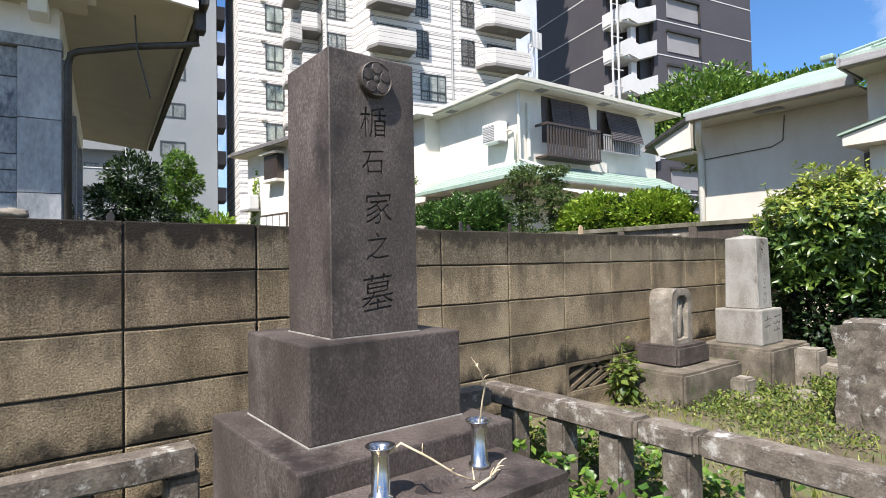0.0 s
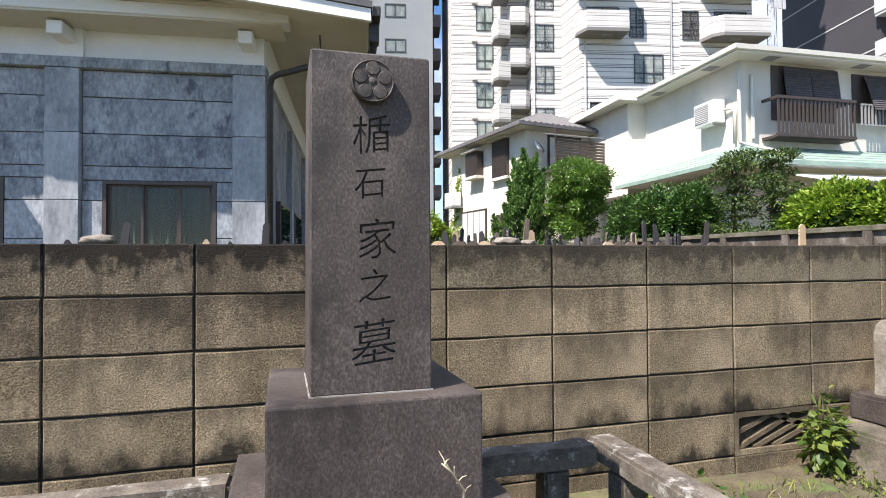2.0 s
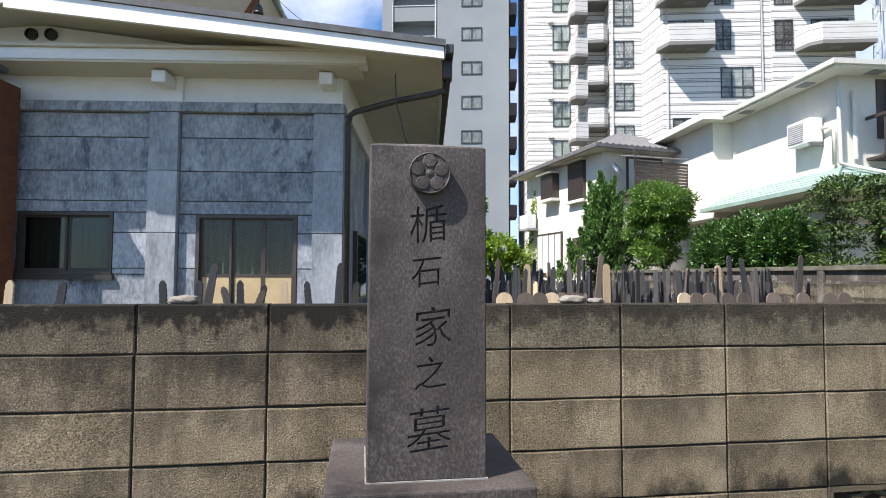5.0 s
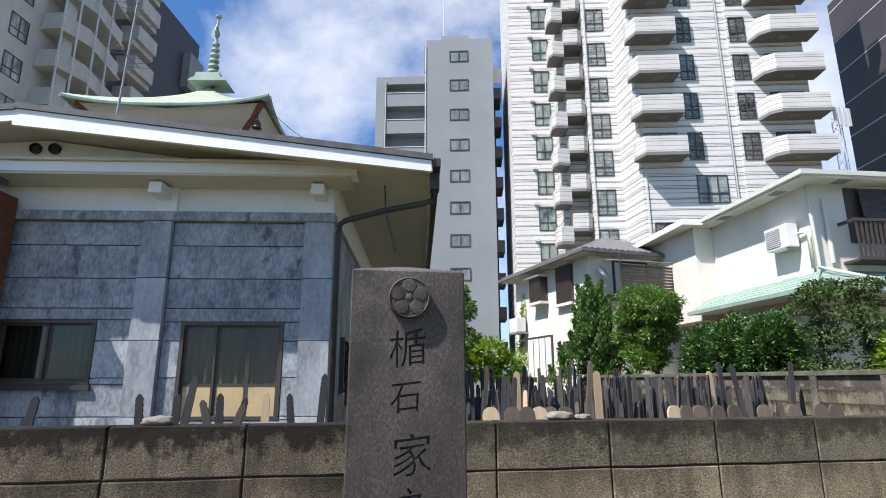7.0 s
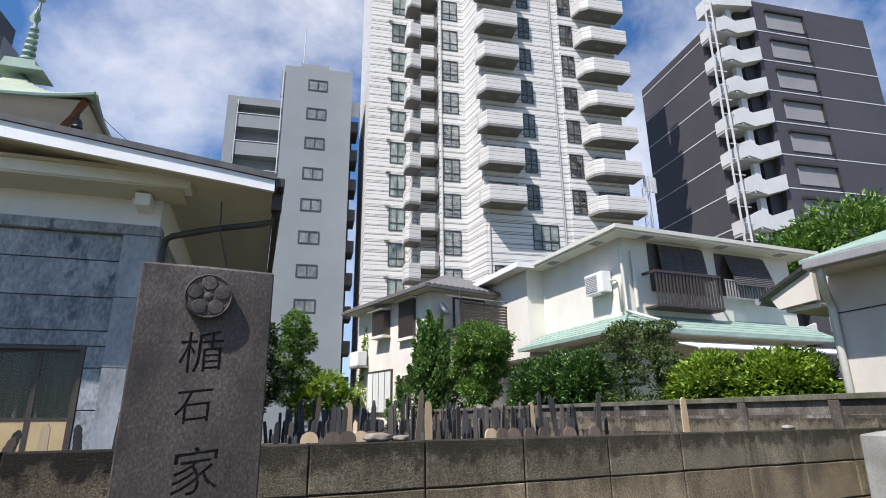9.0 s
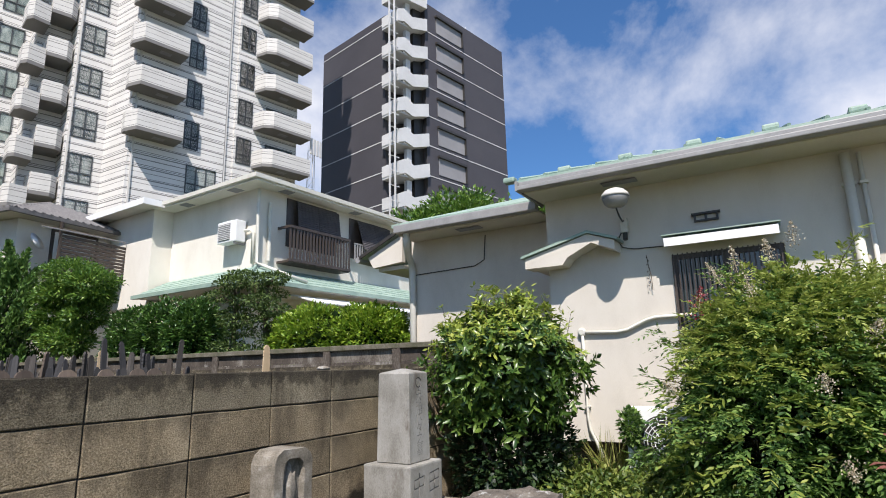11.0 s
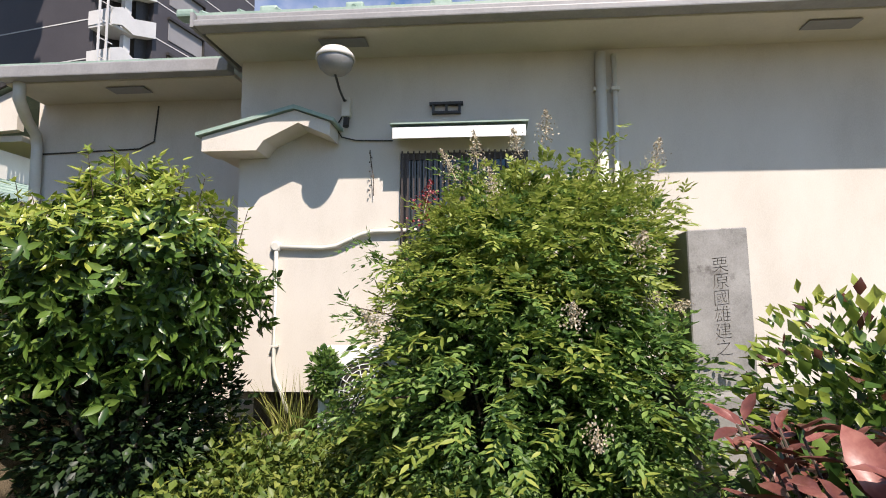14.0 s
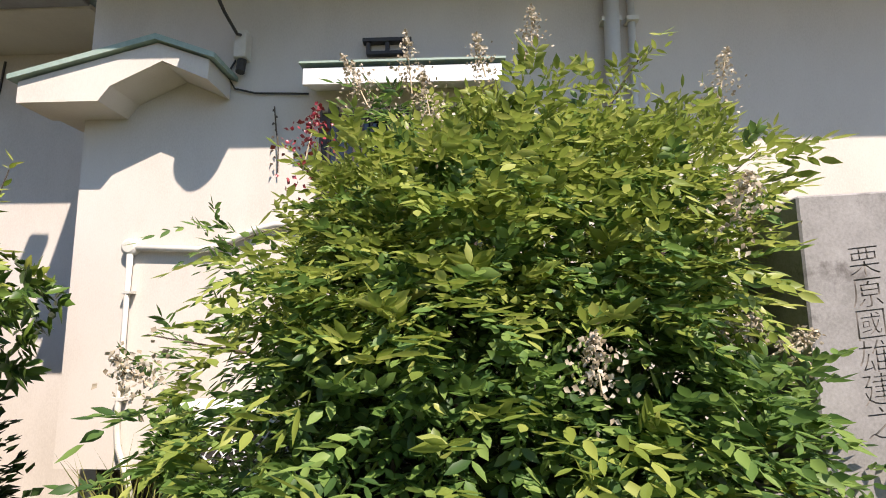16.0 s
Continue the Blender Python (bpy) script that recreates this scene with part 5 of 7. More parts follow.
    for k in range(9):
        part("grille_bar", boxes((-0.385, -0.376, 0.65, 1.15, 4.775 + 0.048 * k, 4.785 + 0.048 * k)), M_WHITE, g)
    part("bracket", boxes((-0.34, -0.002, 0.5, 0.54, 4.64, 4.698)), M_GUTTER, ac)
    part("pipe_cover", tube([(-0.1, 0.4, 5.0), (-0.08, 0.2, 5.0), (-0.07, 0.1, 4.9), (-0.07, 0.1, 4.1)], 0.04, 8), M_PIPE, ac, smooth=True)


M_BLIND = mat("slatted_blind", [(0.055, 0.05, 0.055), (0.1, 0.09, 0.095)], 0.7, 4, 50, 0.1)
white_house()


def old_house():
    h = thing("house", "older white house with grey tiled roof and slatted shutters", "house", OLD_HOUSE[0], 9.5)
    part("wall", boxes((0, 5, 0, 5.4, 0, 5.6)), M_PLASTER_W, h)
    bm = bmesh.new()
    e = 0.5
    lo = [bm.verts.new(p) for p in ((-e, -e, 5.68), (5.5, -e, 5.68), (5.5, 5.9, 5.68), (-e, 5.9, 5.68))]
    hi = [bm.verts.new(p) for p in ((2.2, 2.2, 6.85), (2.2, 3.6, 6.85))]
    for f in ((lo[0], lo[1], hi[0]), (lo[1], lo[2], hi[1], hi[0]), (lo[2], lo[3], hi[1]), (lo[3], lo[0], hi[0], hi[1]), (lo[3], lo[2], lo[1], lo[0])):
        bm.faces.new(f)
    part("roof", bm, M_TILE, h)
    for k in range(28):
        y = -0.45 + 0.23 * k
        top = 1.0 if 2.2 < y < 3.6 else max(0.0, min((y + e) / 2.7, (5.9 - y) / 2.3))
        part("cover_tile", tube([(-e, y, 5.72), (-e + 2.7 * top, y, 5.72 + 1.17 * top)], 0.05, 6), M_TILE, h)
    for k in range(24):
        x = -0.4 + 0.23 * k
        top = max(0.0, min((x + e) / 2.7, (5.5 - x) / 3.3))
        part("cover_tile", tube([(x, -e, 5.72), (x, -e + 2.7 * top, 5.72 + 1.17 * top)], 0.05, 6), M_TILE, h)
    part("gutter", boxes((-e - 0.1, -e, -e, 5.9, 5.6, 5.7), (-e - 0.1, 5.5, -e - 0.1, -e, 5.6, 5.7)), M_TILE, h)
    part("soffit", boxes((-e, 5.5, -e, 5.9, 5.6, 5.66)), M_SOFFIT, h)
    for y0, y1, z0, z1, d in ((2.75, 3.65, 4.45, 5.35, 0.3), (0.95, 1.95, 4.2, 5.5, 0.12)):
        w = part("shutter", boxes((-d, -0.002, y0, y1, z0, z1)), M_BROWN, h, "dark slatted window shutter")
        s = mesh_of("slat", boxes((-d - 0.02, -d - 0.002, y0 + 0.04, y1 - 0.04, 0, 0.05)), M_BROWN)
        for k in range(int((z1 - z0 - 0.1) / 0.08)):
            place("slat", s, w, (0, 0, z0 + 0.06 + 0.08 * k))
        part("hood", boxes((-d - 0.15, -0.002, y0 - 0.1, y1 + 0.1, z1 + 0.02, z1 + 0.08)), M_PLASTER_W, h)
        part("sill", boxes((-d - 0.06, -0.002, y0 - 0.05, y1 + 0.05, z0 - 0.1, z0 - 0.003)), M_PLASTER_W, h)
    w = part("glass_door", boxes((-0.06, -0.002, 2.5, 4.4, 1.6, 3.2)), M_BROWN, h, "tall sliding glass doors")
    for k in range(4):
        part("pane", boxes((-0.075, -0.062, 2.56 + 0.46 * k, 2.96 + 0.46 * k, 1.7, 3.12)), M_CURTAIN_W, w, "frosted pane with white curtain")
    part("small_window", boxes((-0.04, -0.002, 1.2, 1.8, 1.8, 2.9)), M_BROWN, h)
    part("air_conditioner", boxes((-0.5, -0.1, 4.4, 5.1, 3.45, 4.0), bevel=0.03), M_WHITE, h)
    part("ac_shelf", boxes((-0.52, -0.002, 4.4, 5.1, 3.38, 3.446)), M_GUTTER, h)
    part("garden_wall", boxes((-0.5, 0, 4.9, 5.1, 0, 2.5)), M_PLASTER_W, h)
    b = part("balcony", boxes((0.5, 2.6, -1.0, -0.96, 4.2, 4.26), (0.5, 0.56, -1.0, -0.94, 4.26, 5.5), (2.54, 2.6, -1.0, -0.94, 4.26, 5.5), (0.5, 2.6, -0.96, -0.002, 4.14, 4.2)), M_BROWN, h, "dark louvred balcony")
    s = mesh_of("louvre", boxes((0.57, 2.53, -0.99, -0.95, 0, 0.075)), M_BROWN)
    for k in range(9):
        place("louvre", s, b, (0, 0, 4.28 + 0.1 * k))
    part("balcony_door", boxes((0.9, 2.3, -0.04, -0.002, 4.2, 5.5)), M_BROWN, h)
    part("pane", boxes((0.98, 2.22, -0.052, -0.042, 4.3, 5.42)), M_CURTAIN_W, h)
    part("clothes_pole", tube([(0.0, -1.02, 5.25), (2.8, -1.02, 5.3)], 0.02, 6), M_GUTTER, h)
    d = part("satellite_dish", lathe([(0.24, 0.0), (0.18, -0.05), (0.08, -0.085), (0.01, -0.09), (0.01, -0.1), (0.19, -0.065), (0.25, -0.01)], 20), M_WHITE, h, smooth=True)
    d.matrix_basis = pose(0.35, -0.35, 5.0, 60, 0, 30)


old_house()


def dark_wall():
    w = thing("wall_east", "low black-stained concrete wall with posts and mossy cap", "wall", (7.7, 2.93, 0), kind="structure")
    L = 14.2
    part("panel", boxes((0.02, 0.1, 0, L, 0, 1.5)), M_DARKWALL, w)
    part("upper_panel", boxes((0.03, 0.09, 0, L, 1.502, 1.66)), M_DARKWALL, w)
    part("cap", worn(boxes(*[(-0.02, 0.14, 1.2 * k + 0.004, 1.2 * k + 1.196, 1.662, 1.73) for k in range(11)], bevel=0.008), 0.004, 5), M_DARKCAP, w, "moss-stained concrete coping")
    m = mesh_of("post", boxes((-0.02, 0.019, -0.06, 0.06, 0, 1.66), bevel=0.006), M_DARKWALL)
    for k in range(12):
        place("post", m, w, (0, 0.05 + 1.2 * k, 0))
    blk = mesh_of("block", boxes((0.004, 0.0195, 0.0, 0.39, 0, 0.19), bevel=0.003), M_BLOCKTOP)
    for k in range(12):
        for c in range(3):
            for r in range(3):
                place("block", blk, w, (0, 0.12 + 1.2 * k + 0.395 * c if c < 3 else 0, 0.88 + 0.195 * r)) if 0.12 + 0.395 * c + 0.39 < 1.31 else None


M_DARKCAP = mat("mossy_coping", [(0.05, 0.055, 0.025), (0.11, 0.1, 0.07), (0.19, 0.17, 0.14)], 0.95, 4, 60, 0.7, dist=0.01)
dark_wall()


def right_house():
    h = thing("house", "single-storey cream rendered house with green sheet roof and deep eaves", "house", (0, 0, 0))
    wy0, wy1, wz0, wz1 = -0.28, 0.74, 1.55, 2.5
    bm = lattice([-7.0, wy0, wy1, 2.08], [0.6, wz0, wz1, 3.34], [(1, 1)], 7.82, 7.98)
    for v in bm.verts:
        v.co.x, v.co.y = v.co.y, v.co.x
    bmesh.ops.recalc_face_normals(bm, faces=bm.faces)
    part("wall", bm, M_PLASTER, h)
    part("return_wall", boxes((7.982, 8.5, 1.92, 2.08, 0.6, 3.34)), M_PLASTER, h)
    part("recessed_wall", boxes((8.5, 8.66, 2.0, 4.46, 0.1, 3.34)), M_PLASTER, h)
    part("end_wall", boxes((8.662, 13, 4.3, 4.46, 0.1, 3.34)), M_PLASTER, h)
    part("back_wall", boxes((13, 13.2, -7, 4.46, 0.1, 3.34)), M_PLASTER, h)
    # plinth coloured dark for the shade of the foundation recess
    part("plinth", boxes((8.05, 8.15, -7, 2.0, 0.0, 0.598)), M_DARKWALL, h)
    part("door", boxes((8.44, 8.498, 2.12, 2.3, 0.5, 2.5)), M_BROWN, h, "narrow brown door edge in the recess")
    # roof: main slope and lower slope over the recess
    sx = 7.3
    part("soffit", slab([(sx, -7.5, 3.32), (sx, 2.13, 3.32), (8.6, 2.13, 3.36), (8.6, -7.5, 3.36)], 0.03), M_SOFFIT, h, "cream boarded soffit")
    part("recess_soffit", slab([(7.93, 2.2, 3.26), (7.93, 4.3, 3.26), (9, 4.5, 3.3), (9, 2.2, 3.3)], 0.03), M_SOFFIT, h)
    for dz, c in ((0.0, M_GUTTER), (0.055, M_GUTTER)):
        part("gutter", boxes((sx - 0.13 + dz * 0.8, sx - 0.003, -7.5, 2.16, 3.3 + dz, 3.35 + dz), bevel=0.01), c, h, "grey eaves gutter")
    part("gutter_return", boxes((sx - 0.12, 8.0, 2.163, 2.19, 3.3, 3.41)), M_GUTTER, h)
    part("recess_gutter", boxes((7.8, 7.928, 2.2, 4.3, 3.24, 3.35), bevel=0.012), M_GUTTER, h, "grey eaves gutter")
    part("roof_slope", slab([(sx - 0.05, -7.6, 3.44), (sx - 0.05, 2.2, 3.44), (11, 2.2, 4.72), (11, -7.6, 4.72)], 0.05), M_ROOF_GREEN, h, "green sheet roof slope")
    part("back_slope", slab([(11, -7.6, 4.72), (11, 2.2, 4.72), (14, 2.2, 3.5), (14, -7.6, 3.5)], 0.05), M_ROOF_GREEN, h)
    part("recess_roof", slab([(7.82, 2.205, 3.37), (7.82, 4.34, 3.37), (11, 3.8, 4.45), (11, 2.205, 4.45)], 0.05), M_ROOF_GREEN, h)
    rib = mesh_of("roof_rib", tube([(7.3, 0, 3.47), (11, 0, 4.75)], 0.018, 6), M_ROOF_GREEN)
    for k in range(34):
        place("roof_rib", rib, h, (0, -7.4 + 0.29 * k, 0))
    g = mesh_of("snow_guard", boxes((7.36, 7.48, -0.07, 0.07, 3.48, 3.545), bevel=0.02), M_ROOF_GREEN)
    for k in range(15):
        place("snow_guard", g, h, (0, -6.9 + 0.66 * k, 0))
    for y0, x0 in ((0.95, 7.42), (-2.6, 7.42)):
        part("soffit_vent", boxes((x0, x0 + 0.14, y0, y0 + 0.36, 3.279, 3.286)), M_MIDGREY, h)
    part("soffit_vent", boxes((8.05, 8.2, 3.1, 3.45, 3.218, 3.226)), M_MIDGREY, h)
    # small lean-to gable at the far corner
    part("gable_roof", slab([(8.22, 4.47, 3.42), (9.3, 4.47, 3.42), (9.3, 5.2, 3.1), (8.22, 5.2, 3.1)], 0.05), M_ROOF_GREEN, h)
    part("gable_edge", prism([(4.47, 3.37), (5.22, 3.04), (5.22, 3.09), (4.47, 3.425)], "x", 8.19, 8.218), M_TRIM_D, h)
    part("gable_face", prism([(4.47, 3.34), (5.1, 3.06), (5.0, 2.89), (4.47, 2.93)], "x", 8.26, 8.34), M_PLASTER, h)
    part("gable_soffit", boxes((8.342, 9.3, 4.48, 4.95, 2.84, 2.898)), M_SOFFIT, h)
    part("gable_gutter", tube([(8.2, 5.25, 3.04), (9.3, 5.25, 3.02)], 0.05, 8), M_GUTTER, h)
    part("corner_downpipe", tube([(7.92, 4.16, 3.26), (7.95, 4.18, 3.1), (8.2, 4.32, 3.0), (8.42, 4.41, 2.92), (8.44, 4.41, 2.8), (8.44, 4.41, 0.1)], 0.05, 8), M_PIPE, h, smooth=True)
    # kinked canopy over the corner
    c = part("corner_canopy", prism([(2.27, 2.48), (2.27, 2.595), (1.53, 2.79), (1.25, 2.69), (1.25, 2.58), (1.5, 2.69), (1.77, 2.56), (1.83, 2.48)], "x", 7.56, 7.818), M_PLASTER, h, "cream kinked wall canopy")
    part("canopy_cap", prism([(2.31, 2.598), (2.31, 2.625), (1.53, 2.828), (1.21, 2.713), (1.21, 2.685), (1.53, 2.797)], "x", 7.53, 7.83), M_ROOF_GREEN, c, "green metal canopy edge")
    part("canopy_back", boxes((7.819, 8.498, 2.081, 2.27, 2.5, 2.58)), M_SOFFIT, c)
    # window under its canopy
    w = part("window", boxes((7.84, 7.9, wy0, wy1, wz0, wz0 + 0.05), (7.84, 7.9, wy0, wy1, wz1 - 0.05, wz1), (7.84, 7.9, wy0, wy0 + 0.05, wz0 + 0.05, wz1 - 0.05), (7.84, 7.9, wy1 - 0.05, wy1, wz0 + 0.05, wz1 - 0.05), (7.84, 7.9, 0.2, 0.26, wz0 + 0.05, wz1 - 0.05)), M_BROWN, h, "dark window behind a grille")
    part("pane", boxes((7.86, 7.87, wy0 + 0.05, wy1 - 0.05, wz0 + 0.05, wz1 - 0.05)), M_GLASS, w)
    bar = mesh_of("grille_bar", boxes((7.76, 7.772, -0.006, 0.006, wz0, wz1)), M_BROWN)
    for k in range(22):
        place("grille_bar", bar, w, (0, wy0 + 0.03 + 0.046 * k, 0))
    part("window_canopy", prism([(7.819, 2.66), (7.819, 2.62), (7.6, 2.553), (7.585, 2.553), (7.585, 2.64)], "y", -0.25, 0.765), M_WHITE, h, "white window canopy")
    part("canopy_trim", boxes((7.57, 7.822, -0.27, 0.785, 2.661, 2.672)), M_ROOF_GREEN, h)
    v = part("wall_vent", boxes((7.77, 7.819, 0.23, 0.5, 2.88, 2.9), (7.78, 7.819, 0.25, 0.48, 2.81, 2.828), (7.78, 7.819, 0.25, 0.27, 2.828, 2.88), (7.78, 7.819, 0.46, 0.48, 2.828, 2.88), (7.78, 7.819, 0.355, 0.375, 2.828, 2.88)), M_TRIM_D, h, "small dark wall vent")
    for y, r, top in ((-0.85, 0.042, 3.25), (-0.96, 0.02, 3.25)):
        part("downpipe", tube([(7.82 - r - 0.015, y, top), (7.82 - r - 0.015, y, 0.05)], r, 12), M_PIPE, h, "cream downpipe", smooth=True)
        for z in (1.4, 2.95):
            part("pipe_clip", boxes((7.75, 7.819, y - r - 0.012, y + r + 0.012, z, z + 0.025)), M_PIPE, h)
    part("conduit", tube([(7.79, 1.72, 1.745), (7.79, 1.36, 1.735), (7.79, 1.25, 1.75), (7.79, 1.05, 1.84), (7.79, 0.95, 1.865), (7.79, 0.6, 1.87)], 0.018, 8), M_PIPE, h, "cream conduit", smooth=True)
    part("conduit_box", lathe([(0.045, 0), (0.045, 0.04), (0.03, 0.05)], 16), M_PIPE, h).matrix_basis = pose(7.818, 1.74, 1.75, 0, -90)
    part("drop_pipe", tube([(7.785, 1.735, 1.71), (7.785, 1.735, 0.85), (7.785, 1.72, 0.72), (7.77, 1.66, 0.6), (7.75, 1.6, 0.45)], 0.017, 8), M_PIPE, h, smooth=True)
    for z in (1.5, 0.95):
        part("pipe_clip", boxes((7.77, 7.819, 1.705, 1.765, z, z + 0.015)), M_PIPE, h)
    part("cable", tube([(7.805, 1.21, 2.83), (7.805, 1.27, 2.72), (7.805, 1.22, 2.64), (7.805, 1.1, 2.61), (7.805, 0.8, 2.6)], 0.006, 5), M_TRIM_D, h, "black cable")
    part("wall_cable", tube([(8.49, 4.4, 2.75), (8.49, 3.4, 2.78), (8.49, 3.25, 2.85), (8.49, 3.22, 3.2)], 0.008, 5), M_TRIM_D, h)
    lamp = thing("wall_lamp", "round white mushroom-shaped outdoor lamp with switch box on the wall", "lamp", (7.32, 1.145, 2.965))
    part("shade", lathe([(0.03, 0.0), (0.08, 0.012), (0.115, 0.045), (0.132, 0.09), (0.136, 0.108)], 28), M_GUTTER, lamp, "grey lower bowl", smooth=True)
    part("dome", lathe([(0.137, 0.109), (0.145, 0.113), (0.138, 0.14), (0.1, 0.182), (0.05, 0.203), (0.005, 0.206)], 28), M_CONC, lamp, "off-white dome", smooth=True)
    part("stem", tube([(0, 0, 0.0), (0.2, 0.02, -0.04), (0.38, 0.03, -0.06), (0.45, 0.03, -0.03)], 0.009, 8), M_TRIM_D, lamp)
    part("switch_box", boxes((0.42, 0.499, -0.005, 0.07, -0.17, -0.01), bevel=0.01), M_PIPE, lamp, "cream switch box")
    part("sensor", tube([(0.46, 0.03, -0.172), (0.44, 0.03, -0.25)], 0.025, 10), M_TRIM_D, lamp)
    ac = thing("air_conditioner", "cream air conditioner outdoor unit with round grille by the wall", "air conditioner", (7.4, 0.5, 0.36))
    part("body", boxes((0.0, 0.28, 0.0, 0.76, 0.0, 0.62), bevel=0.02), M_WHITE, ac)
    f = part("fan_recess", lathe([(0.25, 0), (0.25, 0.006)], 32), M_TRIM_D, ac)
    f.matrix_basis = pose(-0.002, 0.4, 0.31, 0, -90)
    for k in range(7):
        ring = part("grille_ring", tube([(-0.012, 0.4 + (0.035 + 0.033 * k) * math.cos(a), 0.31 + (0.035 + 0.033 * k) * math.sin(a)) for a in [i * math.tau / 32 for i in range(33)]], 0.004, 5), M_WHITE, ac)
    for k in range(16):
        a = k * math.tau / 16
        part("grille_spoke", tube([(-0.014, 0.4 + 0.03 * math.cos(a), 0.31 + 0.03 * math.sin(a)), (-0.014, 0.4 + 0.245 * math.cos(a + 0.5), 0.31 + 0.245 * math.sin(a + 0.5))], 0.004, 5), M_WHITE, ac)
    part("foot", boxes((0.02, 0.26, 0.08, 0.14, -0.3, -0.002)), M_STONE_OLD, ac)
    part("foot", boxes((0.02, 0.26, 0.6, 0.66, -0.3, -0.002)), M_STONE_OLD, ac)


right_house()


def hanging_vine():
    t = thing("dead_vine", "dead brown vine strand hanging on the house wall", "vine", (7.78, 0.98, 0))
    part("strand", tube([(0, 0.0, 2.52), (0.01, -0.01, 2.4), (0, -0.03, 2.3), (0.01, -0.03, 2.15)], 0.004, 5), M_BARK, t)
    for k in range(9):
        z = 2.5 - 0.038 * k
        part("bud", tube([(0, -0.012 * (k % 2), z), (-0.012, 0.014 * (-1) ** k - 0.01, z - 0.012)], 0.007, 5, 0.002), M_BARK, t)


hanging_vine()


def lightning_cable():
    pts = [(-1.7 + 1.9 * f, 14.0, 8.6 - 1.1 * f - 0.25 * math.sin(math.pi * f)) for f in [i / 10 for i in range(11)]]
    tagged(finish("roof_cable", tube(pts, 0.008, 5), M_TRIM_D), "thin black cable hanging from the roof corner", "cable")


lightning_cable()


# ---- plants ----
RNG = np.random.default_rng(11)


def unit(v):
    return v / np.maximum(np.linalg.norm(v, axis=-1, keepdims=True), 1e-9)


def leaf_arrays(pos, along, up, length, width, fold=0.25, droop=0.15):
    """Six-point leaves: base, two shoulders, tip and a raised midrib, all at once."""
    along = unit(along)
    side = unit(np.cross(along, up))
    nrm = unit(np.cross(side, along))
    L, W = length[:, None], width[:, None]
    base = pos
    mid = pos + along * L * 0.45 - nrm * W * fold
    sl = pos + along * L * 0.42 + side * W * 0.5
    sr = pos + along * L * 0.42 - side * W * 0.5
    tip = pos + along * L - np.array([0, 0, 1.0]) * L * droop
    verts = np.stack([base, sl, tip, sr, mid], 1).reshape(-1, 3)
    n = len(pos)
    o = 5 * np.arange(n)[:, None]
    faces = np.concatenate([o + np.array([[0, 4, 1]]), o + np.array([[1, 4, 2]]), o + np.array([[4, 3, 2]]), o + np.array([[0, 3, 4]])], 0)
    return verts, faces


def long_leaf_arrays(pos, along, up, length, width, fold=0.15, droop=0.15):
    """Lance-shaped leaves with a curved outline, a raised midrib and a bent tip."""
    along = unit(along)
    side = unit(np.cross(along, up))
    nrm = unit(np.cross(side, along))
    L, W = length[:, None], width[:, None]
    down = np.array([0, 0, 1.0]) * L * droop
    def at(f, w, lift=0.0):
        return pos + along * L * f + side * W * w + nrm * W * lift - down * f * f
    rows = [at(0, 0), at(0.26, 0.4), at(0.58, 0.42), at(1, 0), at(0.58, -0.42), at(0.26, -0.4), at(0.26, 0, -fold), at(0.6, 0, -fold)]
    verts = np.stack(rows, 1).reshape(-1, 3)
    o = 8 * np.arange(len(pos))[:, None]
    tris = ((0, 6, 1), (1, 6, 7), (1, 7, 2), (2, 7, 3), (0, 5, 6), (5, 4, 7), (5, 7, 6), (4, 3, 7))
    return verts, np.concatenate([o + np.array([t]) for t in tris], 0)


def leaf_mesh(name, chunks, material):
    vs, fs, base = [], [], 0
    for v, f in chunks:
        vs.append(v)
        fs.append(f + base)
        base += len(v)
    v, f = np.concatenate(vs), np.concatenate(fs)
    me = bpy.data.meshes.new(name)
    me.vertices.add(len(v))
    me.vertices.foreach_set("co", v.astype(np.float32).ravel())
    me.loops.add(3 * len(f))
    me.loops.foreach_set("vertex_index", f.astype(np.int32).ravel())
    me.polygons.add(len(f))
    me.polygons.foreach_set("loop_start", np.arange(0, 3 * len(f), 3, dtype=np.int32))
    me.update(calc_edges=True)
    me.materials.append(material)
    return me


def leaf_part(name, chunks, material, parent, label=""):
    ob = new(name, leaf_mesh(name, chunks, material))
    ob.parent = parent
    return tagged(ob, label, kind="stuff")


def shell_points(n, centre, radii, lumps=0.22, inner=0.55, low=-1.0, freq=1.9):
    """Points in the outer part of a lumpy ellipsoid, and the way out from its middle."""
    d = unit(RNG.normal(size=(n * 2, 3)))
    d = d[d[:, 2] > low][:n]
    k = np.array([1 + lumps * (noise.noise(Vector(q * freq) + Vector(centre)) + 0.5 * noise.noise(Vector(q * freq * 2.3) - Vector(centre))) for q in d])
    r = (inner + (1 - inner) * RNG.random(len(d)) ** 0.6) * k
    return np.array(centre) + d * np.array(radii) * r[:, None], d


def crown(n, centre, radii, length, width, lumps=0.22, inner=0.55, low=-1.0, lift=0.35, wild=0.8, fold=0.25, droop=0.15, freq=1.9):
    p, d = shell_points(n, centre, radii, lumps, inner, low, freq)
    along = d + wild * RNG.normal(size=d.shape) * 0.6 + np.array([0, 0, lift])
    up = d * 0.6 + np.array([0, 0, 1.0]) + 0.35 * RNG.normal(size=d.shape)
    s = RNG.uniform(0.7, 1.25, len(p))
    return leaf_arrays(p, along, up, length * s, width * s, fold, droop)


